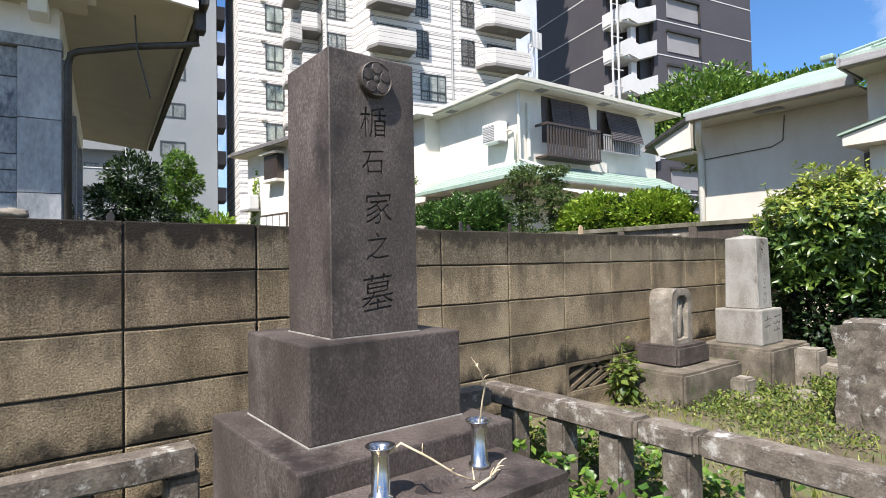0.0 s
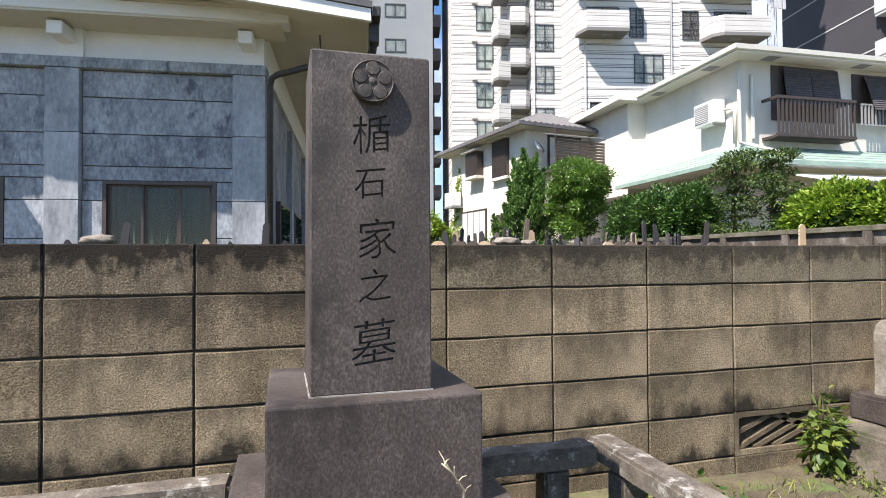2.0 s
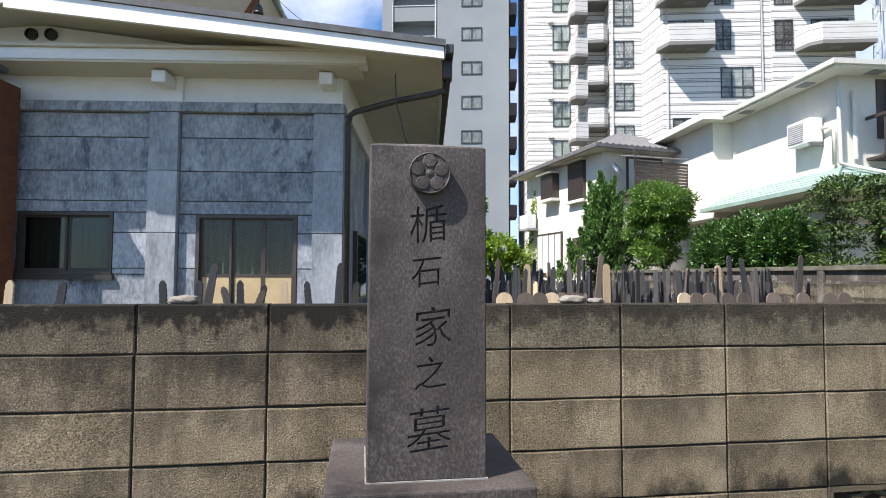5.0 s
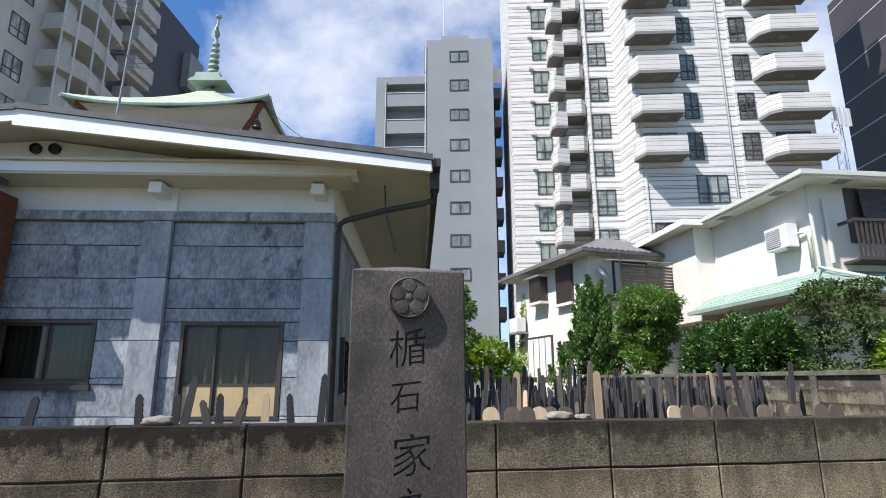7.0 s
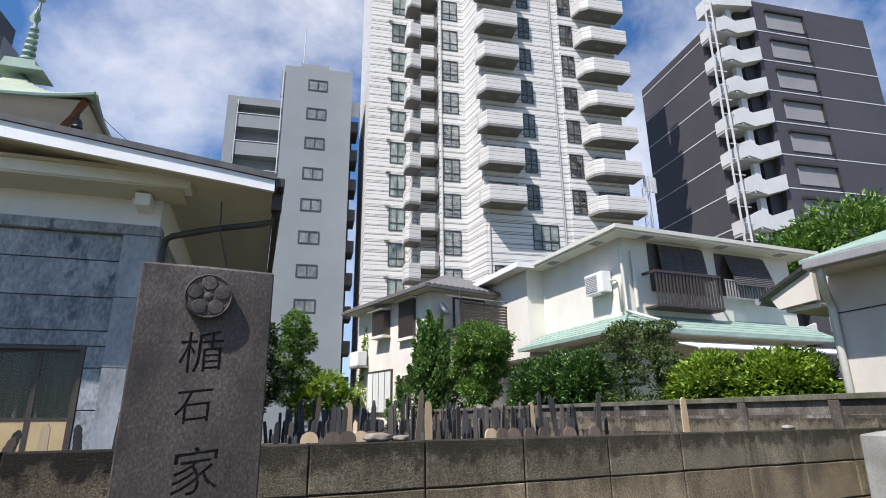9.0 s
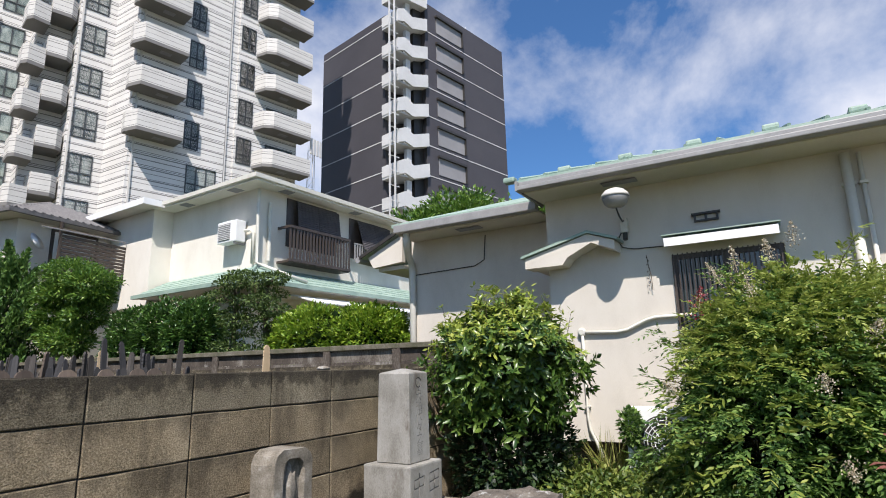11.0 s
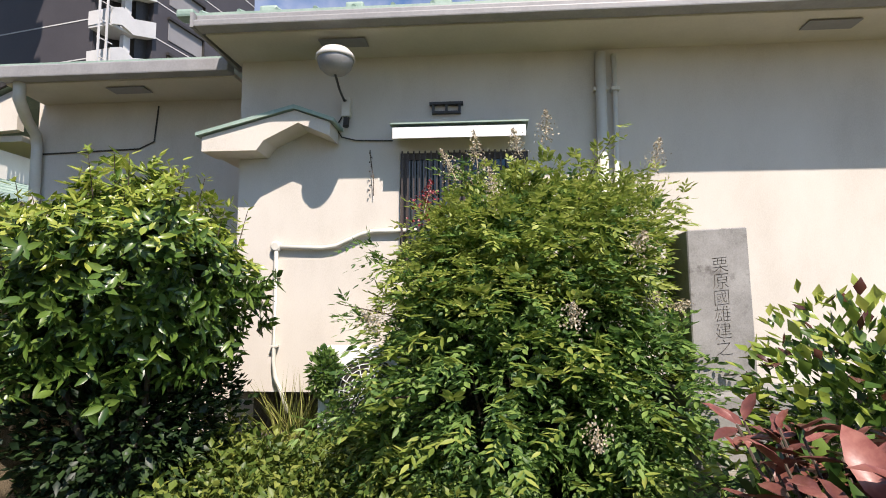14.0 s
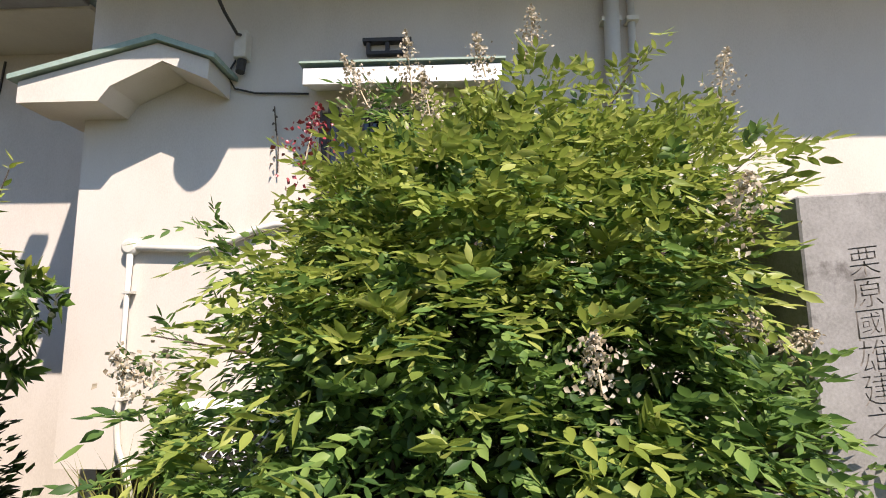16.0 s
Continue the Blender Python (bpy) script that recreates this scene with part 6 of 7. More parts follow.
def sprays(n, centre, radii, length, leaflets, leaf_len, leaf_w, lumps=0.2, inner=0.5, low=-0.9, lift=0.3, droop=0.5, freq=1.9):
    """Feather-like compound leaves: a bent rib with leaflets in pairs."""
    p, d = shell_points(n, centre, radii, lumps, inner, low, freq)
    return sprays_at(p, d, length, leaflets, leaf_len, leaf_w, lift, droop)


def sprays_at(p, d, length, leaflets, leaf_len, leaf_w, lift=0.3, droop=0.5):
    along = unit(d + 0.6 * RNG.normal(size=d.shape) + np.array([0, 0, lift]))
    side = unit(np.cross(along, np.array([0, 0, 1.0]) + 0.2 * RNG.normal(size=d.shape)))
    up = np.cross(side, along)
    L = length * RNG.uniform(0.7, 1.3, len(p))[:, None]
    pos, way, ups = [], [], []
    for k in range(leaflets):
        f = 0.25 + 0.75 * (k // 2) / max(1, (leaflets - 1) // 2)
        s = (1 if k % 2 else -1)
        q = p + along * L * f - np.array([0, 0, 1.0]) * L * droop * f * f
        last = k == leaflets - 1
        w = along * (1.0 if last else 0.75) + side * (0 if last else s * 0.8) - np.array([0, 0, 0.25]) * f
        pos.append(q)
        way.append(w + 0.15 * RNG.normal(size=w.shape))
        ups.append(up + 0.25 * RNG.normal(size=up.shape))
    pos, way, ups = np.concatenate(pos), np.concatenate(way), np.concatenate(ups)
    s = RNG.uniform(0.7, 1.2, len(pos))
    return long_leaf_arrays(pos, way, ups + 0.25 * RNG.normal(size=ups.shape), leaf_len * s, leaf_w * s, 0.15, 0.12)


def limbs(parent, root, tips, r, bend=0.12, name="limb"):
    for tip in tips:
        a, b = Vector(root), Vector(tip)
        pts = [a.lerp(b, k / 6) + bend * noise.noise_vector(a.lerp(b, k / 6) * 1.7 + Vector(tip)) * math.sin(math.pi * k / 6) for k in range(7)]
        part(name, tube(pts, r, 8, r * 0.3), M_BARK, parent, smooth=True)


L_NANDINA = leaf_mat("nandina_leaf", (0.045, 0.115, 0.03), (0.12, 0.24, 0.055), (0.23, 0.37, 0.095), 0.5, 0.45)
L_NANDINA_Y = leaf_mat("nandina_young_leaf", (0.14, 0.22, 0.04), (0.23, 0.32, 0.06), (0.35, 0.43, 0.11), 0.45, 0.42)
L_GLOSSY = leaf_mat("glossy_leaf", (0.024, 0.065, 0.013), (0.062, 0.135, 0.022), (0.13, 0.22, 0.04), 0.34, 0.25)
L_GLOSSY_Y = leaf_mat("glossy_young_leaf", (0.13, 0.22, 0.03), (0.23, 0.32, 0.05), (0.36, 0.43, 0.09), 0.3, 0.35)
L_HEDGE = leaf_mat("hedge_leaf", (0.02, 0.06, 0.012), (0.05, 0.13, 0.025), (0.1, 0.2, 0.04), 0.3, 0.25)
L_HEDGE_Y = leaf_mat("bright_hedge_leaf", (0.08, 0.18, 0.015), (0.16, 0.29, 0.025), (0.28, 0.4, 0.05), 0.35, 0.3)
L_CONIFER = leaf_mat("conifer_needle", (0.035, 0.1, 0.02), (0.075, 0.18, 0.03), (0.14, 0.26, 0.05), 0.6, 0.2)
# Near-black green that puts shade into the colour of inner and hanging leaves
L_DARK_SHADE = leaf_mat("dark_and_shaded_leaf", (0.008, 0.024, 0.008), (0.02, 0.052, 0.014), (0.045, 0.09, 0.024), 0.5, 0.25)
L_PRUNED = leaf_mat("pruned_leaf", (0.022, 0.05, 0.012), (0.055, 0.105, 0.022), (0.11, 0.18, 0.04), 0.75, 0.2)
L_TREE = leaf_mat("tree_leaf", (0.04, 0.11, 0.02), (0.09, 0.2, 0.03), (0.18, 0.31, 0.05), 0.4, 0.3)
L_WEED = leaf_mat("weed_leaf", (0.05, 0.105, 0.018), (0.12, 0.185, 0.032), (0.22, 0.28, 0.06), 0.5, 0.35)
L_RED = leaf_mat("red_leaf", (0.06, 0.022, 0.016), (0.12, 0.04, 0.03), (0.2, 0.08, 0.05), 0.25, 0.25)
L_FLOWER = leaf_mat("cream_flower", (0.32, 0.26, 0.17), (0.46, 0.4, 0.29), (0.6, 0.55, 0.45), 0.7, 0.3)
L_BERRY = leaf_mat("red_berry", (0.16, 0.015, 0.02), (0.26, 0.03, 0.04), (0.36, 0.07, 0.08), 0.3, 0.1)
L_GRASS = leaf_mat("grass_blade", (0.09, 0.14, 0.02), (0.2, 0.24, 0.05), (0.36, 0.34, 0.12), 0.6, 0.3)


def panicle(parent, base, tip, n=150, spread=0.05, material=None, name="flower_panicle", size=0.012):
    a, b = np.array(base), np.array(tip)
    f = RNG.random(n)
    p = a + (b - a) * f[:, None] + RNG.normal(size=(n, 3)) * spread * (1.05 - f)[:, None]
    s = RNG.uniform(0.7, 1.3, n)
    leaf_part(name, [leaf_arrays(p, RNG.normal(size=(n, 3)), RNG.normal(size=(n, 3)), size * s, size * 0.8 * s)], material or L_FLOWER, parent)
    part("flower_stem", tube([tuple(a), tuple(b)], 0.003, 5, 0.001), M_DRY, parent)


def nandina():
    t = thing("nandina_bush", "large feathery green nandina bush with cream flower panicles before the house", "bush", (6.8, -0.2, 0))
    leaf_part("foliage", [sprays(3000, (0.05, 0.13, 0.7), (0.85, 0.8, 0.9), 0.14, 9, 0.052, 0.026, 0.42, 0.6, -0.85, -0.1, 0.4, 2.6),
                          sprays(2000, (0.1, 0.02, 1.32), (0.64, 0.68, 0.64), 0.13, 9, 0.046, 0.022, 0.42, 0.62, -0.5, 0.1, 0.35, 2.6),
                          sprays(900, (-0.25, -0.52, 0.7), (0.48, 0.34, 0.55), 0.14, 9, 0.052, 0.026, 0.4, 0.55, -0.9, -0.1, 0.4, 2.6)], L_NANDINA, t, "dark green compound leaves")
    # dark leaves fill the middle and carry its shade in their colour
    leaf_part("inner_foliage", [crown(2600, (0.15, 0.05, 0.78), (0.48, 0.58, 0.7), 0.075, 0.036, 0.2, 0.2)], L_DARK_SHADE, t, "inner leaves with shade painted into their dark green")
    leaf_part("young_foliage", [sprays(1700, (0.1, 0.0, 1.38), (0.68, 0.74, 0.68), 0.14, 9, 0.047, 0.021, 0.42, 0.8, -0.1, 0.1, 0.35, 2.6),
                                sprays(420, (0.15, -0.4, 1.45), (0.4, 0.36, 0.58), 0.19, 9, 0.055, 0.017, 0.3, 0.7, -0.2, 0.6, 0.25),
                                sprays(420, (-0.05, 0.1, 0.68), (0.9, 0.84, 0.9), 0.16, 9, 0.066, 0.024, 0.25, 0.92, -0.5, 0.15, 0.55)], L_NANDINA_Y, t, "yellow-green young leaves")
    # long arching shoots that leave the outline ragged
    for root, tip in (((0.1, 0.6, 1.1), (-0.2, 1.1, 1.3)), ((0, 0.5, 1.3), (-0.1, 0.95, 1.62)), ((0.1, -0.5, 1.5), (0.1, -0.92, 1.95)), ((0.1, -0.45, 1.55), (0.1, -1.0, 1.72)), ((0.1, -0.3, 1.9), (0.1, -0.55, 2.35)),
                      ((0.1, 0.25, 1.9), (0.05, 0.45, 2.15)), ((-0.3, 0.6, 0.8), (-0.6, 1.1, 0.75)), ((0.1, -0.6, 1.6), (0.15, -0.82, 2.05))):
        a, b = np.array(root), np.array(tip)
        f = RNG.random(26) ** 0.7
        p = a + (b - a) * f[:, None] + RNG.normal(size=(26, 3)) * 0.04
        leaf_part("shoot", [sprays_at(p, np.tile(unit(b - a), (26, 1)), 0.14, 7, 0.055, 0.017, 0.1, 0.4)], L_NANDINA_Y if tip[1] < 0 else L_NANDINA, t)
        part("stem", tube([root, tuple((a + b) / 2 + np.array([0, 0, 0.04])), tip], 0.007, 6, 0.002), M_BARK, t)
    for k in range(9):
        a = k * 0.7
        part("stem", tube([(0.12 * math.cos(a), 0.15 * math.sin(a), 0.02), (0.25 * math.cos(a), 0.35 * math.sin(a), 0.7), (0.4 * math.cos(a), 0.5 * math.sin(a), 1.4)], 0.014, 6, 0.006), M_BARK, t)
    for b, d in (((-0.25, 0.42, 2.0), (0.05, 0.12, 0.25)), ((-0.1, 0.3, 2.1), (0.0, 0.03, 0.3)), ((0.0, 0.05, 2.2), (0.0, 0.05, 0.22)), ((0.05, -0.12, 2.3), (0.0, 0.0, 0.26)), ((-0.4, 0.2, 1.82), (0.0, 0.05, 0.28)),
                 ((-0.4, -0.55, 1.28), (-0.02, -0.1, 0.1)), ((-0.35, -0.68, 1.25), (0.0, -0.16, 0.08)), ((-0.75, -0.15, 1.2), (0.0, 0.02, 0.14)), ((-0.9, 0.35, 0.35), (-0.02, 0.12, 0.03)), ((-0.9, -0.55, 0.3), (-0.02, -0.1, 0.05)),
                 ((-0.75, 0.75, 1.2), (0, 0.12, 0.08)), ((-0.7, -0.45, 1.55), (0, -0.05, 0.12)), ((-0.95, -0.2, 0.8), (0, 0, -0.14)), ((0.0, -0.75, 2.1), (0, -0.05, 0.25))):
        panicle(t, b, tuple(np.array(b) + np.array(d) * 0.75), 190, 0.04, size=0.014)
    panicle(t, (-0.3, 0.6, 1.78), (-0.3, 0.56, 1.98), 150, 0.05, L_BERRY, "berry_cluster", 0.016)


nandina()


def glossy_shrub():
    t = thing("evergreen_shrub", "rounded glossy evergreen shrub with yellow-green new leaves by the wall", "shrub", (6.45, 2.08, 0))
    whorl_p, whorl_d = shell_points(1400, (-0.02, -0.02, 1.36), (0.61, 0.65, 0.6), 0.5, 0.6, -0.75, 2.8)
    def whorls(p, d, k, length, width, lift):
        pos, way, up = [], [], []
        d = unit(d + 0.35 * RNG.normal(size=d.shape) + np.array([0, 0, lift]))
        s1 = unit(np.cross(d, np.array([0.3, 0.2, 0.9])))
        s2 = np.cross(d, s1)
        ph = RNG.random(len(p)) * 6.28
        for i in range(k):
            a = (ph + i * 6.283 / k)[:, None]
            pos.append(p)
            way.append(d * 0.45 + s1 * np.cos(a) + s2 * np.sin(a))
            up.append(d)
        pos, way, up = np.concatenate(pos), np.concatenate(way), np.concatenate(up)
        way = way + 0.3 * RNG.normal(size=way.shape)
        s = RNG.uniform(0.6, 1.25, len(pos))
        return long_leaf_arrays(pos + 0.012 * RNG.normal(size=pos.shape), way, up, length * s, width * s, 0.18, 0.1)
    leaf_part("foliage", [whorls(whorl_p, whorl_d, 6, 0.082, 0.035, 0.2), crown(3000, (0, 0, 1.34), (0.5, 0.53, 0.5), 0.08, 0.03, 0.35, 0.2, freq=2.8)], L_GLOSSY, t, "glossy dark green leaves")
    p, d = shell_points(700, (-0.02, 0, 1.4), (0.6, 0.64, 0.62), 0.55, 0.85, 0.15, 2.8)
    leaf_part("young_foliage", [whorls(p, d, 5, 0.075, 0.031, 0.7)], L_GLOSSY_Y, t, "yellow-green new leaves")
    sp = []
    for k in range(26):
        a, r = RNG.uniform(0, 6.28), RNG.uniform(0.1, 0.55)
        root = np.array([r * math.cos(a), r * math.sin(a), 1.9 - 0.8 * r * r])
        tip = root + np.array([0.1 * math.cos(a), 0.1 * math.sin(a), RNG.uniform(0.08, 0.24)])
        part("shoot", tube([tuple(root - np.array([0, 0, 0.25])), tuple(tip)], 0.005, 5, 0.002), M_BARK, t)
        g = np.linspace(0.1, 1, 4)[:, None]
        sp.append(whorls(root + (tip - root) * g, np.tile(unit(tip - root), (4, 1)), 4, 0.065, 0.022, 0.9))
    leaf_part("shoot_leaves", sp, L_GLOSSY_Y, t, "yellow-green shoot leaves")
    limbs(t, (0, 0, 0.02), [(0.3, 0.3, 1.3), (-0.3, 0.2, 1.35), (0.1, -0.35, 1.3), (-0.2, -0.3, 1.2), (0.2, 0.0, 1.6)], 0.03)
    # vine leaves are coloured dark for the shade below the crown
    leaf_part("vine", [crown(2600, (0.48, -0.12, 0.6), (0.3, 0.36, 0.68), 0.065, 0.036, 0.3, 0.3), crown(4600, (0.05, 0.04, 0.62), (0.5, 0.52, 0.64), 0.07, 0.04, 0.3, 0.25)], L_DARK_SHADE, t, "hanging vine leaves, coloured dark for the shade under the crown")


glossy_shrub()


def photinia():
    t = thing("photinia_shrub", "red-leaved photinia shrub with glossy bronze new leaves", "shrub", (4.2, -0.7, 0))
    bm = bmesh.new()
    pts = [(0, 0, 0), (0.03, 0.018, 0), (0.065, 0.021, -0.003), (0.095, 0.012, -0.008), (0.115, 0, -0.015), (0.095, -0.012, -0.008), (0.065, -0.021, -0.003), (0.03, -0.018, 0)]
    ring = [bm.verts.new((x, y, z + 0.006 * (1 if y else 0))) for x, y, z in pts]
    mid = [bm.verts.new((x, 0, -0.004 - 0.1 * x * x)) for x in (0.03, 0.065, 0.095)]
    for a in ((0, 1, 8), (1, 2, 9, 8), (2, 3, 10, 9), (3, 4, 10), (4, 5, 10), (5, 6, 9, 10), (6, 7, 8, 9), (7, 0, 8)):
        bm.faces.new([(ring + mid)[i] for i in a])
    bm.normal_update()
    me = bpy.data.meshes.new("red_leaf")
    bm.to_mesh(me)
    bm.free()
    me.materials.append(M_REDLEAF)
    for p in me.polygons:
        p.use_smooth = True
    rnd = random.Random(3)
    for k in range(92):
        a, r = rnd.uniform(0, math.tau), rnd.random() ** 0.6
        x, y = 0.36 * r * math.cos(a), 0.34 * r * math.sin(a)
        z = (1.17 if k else 1.28) - 0.35 * r * r + rnd.uniform(-0.12, 0.03)
        if k > 43:
            x, y, z = rnd.uniform(0.25, 0.7), rnd.uniform(-0.3, 0.24), rnd.uniform(0.86, 1.08)
        part("shoot", tube([(x * 0.7, y * 0.7, z - 0.25), (x, y, z)], 0.005, 5, 0.003), M_BARK, t)
        for i in range(6):
            b = i * 60 + rnd.uniform(-20, 20) + 37 * k
            s = rnd.uniform(0.9, 1.4) if k < 44 else rnd.uniform(0.55, 0.85)
            lf = new("leaf", me)
            lf.parent = t
            lf.matrix_basis = pose(x, y, z - 0.012 * i, rnd.uniform(-25, 25), rnd.uniform(-50, 5), b) @ Matrix.Scale(s, 4)
    leaf_part("inner_foliage", [crown(1100, (0, 0, 0.62), (0.33, 0.33, 0.42), 0.1, 0.036, 0.2, 0.3), crown(1000, (0.48, -0.05, 0.6), (0.34, 0.32, 0.4), 0.09, 0.036, 0.3, 0.4)], L_GLOSSY, t, "older dark green leaves")
    limbs(t, (0, 0, 0.02), [(0.15, 0.18, 0.75), (-0.18, 0.1, 0.8), (0.1, -0.2, 0.75)], 0.02)


M_REDLEAF = mat("red_leaf_surface", [(0.09, 0.03, 0.022), (0.15, 0.05, 0.038), (0.22, 0.095, 0.07)], 0.32, 14, 60, 0.1, vary=0.45)
photinia()


def side_shrub():
    t = thing("evergreen_shrub", "green shrub with reddish shoot tips in front of the stele", "shrub", (5.4, -1.27, 0))
    leaf_part("foliage", [crown(3600, (0, 0, 0.74), (0.44, 0.48, 0.52), 0.07, 0.036, 0.4, 0.35, -1, 0.0, freq=2.8)], L_GLOSSY, t)
    leaf_part("young_foliage", [crown(560, (0, 0, 0.78), (0.43, 0.47, 0.54), 0.07, 0.034, 0.45, 0.9, -0.2, 0.2, freq=2.8)], L_GLOSSY_Y, t)
    leaf_part("red_tips", [crown(60, (0, 0, 0.8), (0.4, 0.44, 0.5), 0.07, 0.034, 0.3, 0.9, 0.1, 0.2)], L_RED, t)
    limbs(t, (0, 0, 0.02), [(0.2, 0.2, 0.9), (-0.2, -0.1, 0.95), (0.05, -0.3, 0.9)], 0.02)


side_shrub()


def hedge(name, label, x0, x1, y0, y1, z0, z1, leaf, n, size, flowers=0):
    t = thing(name, label, "hedge", ((x0 + x1) / 2, (y0 + y1) / 2, 0))
    hx, hy = (x1 - x0) / 2, (y1 - y0) / 2
    lobes = max(2, int(hy / 0.45))
    ch = []
    for k in range(lobes):
        cy = -hy + hy * 2 * (k + 0.5) / lobes
        ch.append(crown(n // lobes, (0, cy, (z0 + z1) / 2 + 0.06 * math.sin(k * 2.3)), (hx, hy / lobes * 1.35, (z1 - z0) / 2), size, size * 0.5, 0.3, 0.6, freq=2.6))
    leaf_part("foliage", ch, leaf, t)
    # dark core: the hedge's inner shade is put into the leaf colour
    leaf_part("inner_foliage", [crown(n // 4, (0, 0, (z0 + z1) / 2 - 0.1), (hx * 0.75, hy * 0.95, (z1 - z0) * 0.45), size * 1.8, size * 1.2, 0.1, 0.1)], L_DARK_SHADE, t)
    if flowers:
        p, d = shell_points(flowers, (0, 0, (z0 + z1) / 2), (hx * 1.03, hy, (z1 - z0) / 2 * 1.02), 0.1, 0.97)
        leaf_part("blossom", [leaf_arrays(p, d + RNG.normal(size=d.shape), d, np.full(len(p), 0.03), np.full(len(p), 0.03))], L_FLOWER, t)
    limbs(t, (0, 0, 0.02), [(0, hy * f, (z0 + z1) / 2) for f in (-0.7, -0.35, 0.0, 0.35, 0.7)], 0.03)


hedge("camellia_hedge", "clipped dark green broadleaf hedge with pale blossoms", 8.05, 9.2, 9.2, 12.1, 1.3, 2.85, L_HEDGE, 26000, 0.085, 170)
hedge("clipped_hedge", "bright yellow-green clipped hedge behind the dark wall", 8.05, 9.1, 4.75, 7.15, 1.2, 2.42, L_HEDGE_Y, 24000, 0.08)


def cloud_pruned():
    t = thing("pruned_tree", "cloud-pruned dark evergreen tree with bare trunks behind the wall", "tree", (8.6, 8.1, 0))
    for y in (-0.45, 0.4):
        part("trunk", tube([(0, y, 0), (0.05, y * 1.1, 1.2), (0, y, 2.2), (0.03, y * 0.9, 3.0)], 0.075, 10, 0.035), M_BARK, t, smooth=True)
    rnd = random.Random(9)
    ch = []
    for k in range(17):
        z = 1.7 + 1.5 * (k % 9) / 8 + rnd.uniform(-0.06, 0.06)
        y = (-0.45 if k % 2 else 0.4) + rnd.uniform(-0.38, 0.38)
        x = rnd.uniform(-0.45, 0.2)
        ch.append(crown(400, (x, y, z), (0.3, 0.34, 0.1), 0.07, 0.034, 0.35, 0.4, -1, 0.3))
        part("limb", tube([(0, -0.45 if k % 2 else 0.4, z - 0.15), (x, y, z - 0.03)], 0.025, 6, 0.012), M_BARK, t)
    ch.append(crown(800, (0, 0, 3.05), (0.4, 0.75, 0.14), 0.07, 0.034, 0.4, 0.4, -1, 0.3))
    leaf_part("crown", ch, L_PRUNED, t)


cloud_pruned()


def juniper():
    t = thing("juniper_tree", "flame-shaped green juniper with twisting upright tufts", "tree", (7.9, 16.0, 0))
    ch = []
    for k in range(34):
        f = k / 33
        a = k * 2.4
        r = 1.15 * (1 - f) ** 0.75 * (0.75 + 0.35 * math.sin(k * 1.7))
        base = np.array([r * math.cos(a), r * math.sin(a), 1.2 + 2.75 * f])
        tip = base + np.array([0.22 * math.cos(a), 0.22 * math.sin(a), 0.7])
        g = RNG.random(460)
        p = base + (tip - base) * g[:, None] + RNG.normal(size=(460, 3)) * 0.13 * (1.05 - g)[:, None]
        w = np.tile(unit(tip - base), (460, 1)) + 0.35 * RNG.normal(size=(460, 3))
        s = RNG.uniform(0.7, 1.3, 460)
        ch.append(leaf_arrays(p, w, RNG.normal(size=(460, 3)), 0.13 * s, 0.05 * s))
    leaf_part("crown", ch, L_CONIFER, t)
    # dark core leaves paint the shade inside the juniper
    leaf_part("inner_crown", [crown(3500, (0, 0, 2.15), (0.6, 0.6, 1.35), 0.12, 0.06, 0.2, 0.2)], L_DARK_SHADE, t)
    part("trunk", tube([(0, 0, 0), (0.03, 0.02, 1.5), (0, 0, 3.6)], 0.09, 8, 0.03), M_BARK, t)


juniper()


def garden_tree(name, label, at, tiers, trunk_h, leaf, size, n, lean=(0, 0)):
    t = thing(name, label, "tree", at)
    ch = []
    for c, r in tiers:
        ch.append(crown(n, c, r, size, size * 0.42, 0.35, 0.4, freq=2.2))
    leaf_part("crown", ch, leaf, t)
    part("trunk", tube([(0, 0, 0), (lean[0] * 0.3, lean[1] * 0.3 + 0.05, trunk_h * 0.4), (lean[0], lean[1], trunk_h)], 0.09, 10, 0.05), M_BARK, t, smooth=True)
    limbs(t, (lean[0] * 0.7, lean[1] * 0.7, trunk_h * 0.75), [c for c, r in tiers], 0.035)


garden_tree("maple_tree", "rounded layered green garden tree with dark bent trunk", (8.25, 13.3, 0.25), [((-0.1, 0.25, 3.45), (0.6, 0.7, 0.32)), ((0, -0.45, 3.2), (0.6, 0.55, 0.28)), ((-0.1, 0.75, 2.95), (0.55, 0.5, 0.3)), ((0, 0.3, 3.0), (0.7, 0.7, 0.3)), ((-0.15, 0.75, 2.5), (0.5, 0.45, 0.28)), ((-0.1, 0.5, 2.1), (0.45, 0.5, 0.3)), ((0, -0.35, 2.45), (0.5, 0.45, 0.3)), ((-0.1, 0.0, 1.9), (0.5, 0.55, 0.3)), ((0, -0.6, 2.85), (0.45, 0.35, 0.2))], 2.9, L_TREE, 0.09, 2600, (0.1, -0.1))
garden_tree("slender_tree", "slender young broadleaf tree with bright green tufts", (4.8, 22.0, 0), [((0, 0, 5.0), (0.55, 0.55, 0.5)), ((0.15, 0, 4.4), (0.7, 0.7, 0.5)), ((-0.2, 0.1, 3.8), (0.65, 0.6, 0.5)), ((0.3, 0, 3.2), (0.75, 0.7, 0.4)), ((-0.1, 0, 2.5), (0.75, 0.7, 0.5))], 4.6, L_TREE, 0.17, 1100)
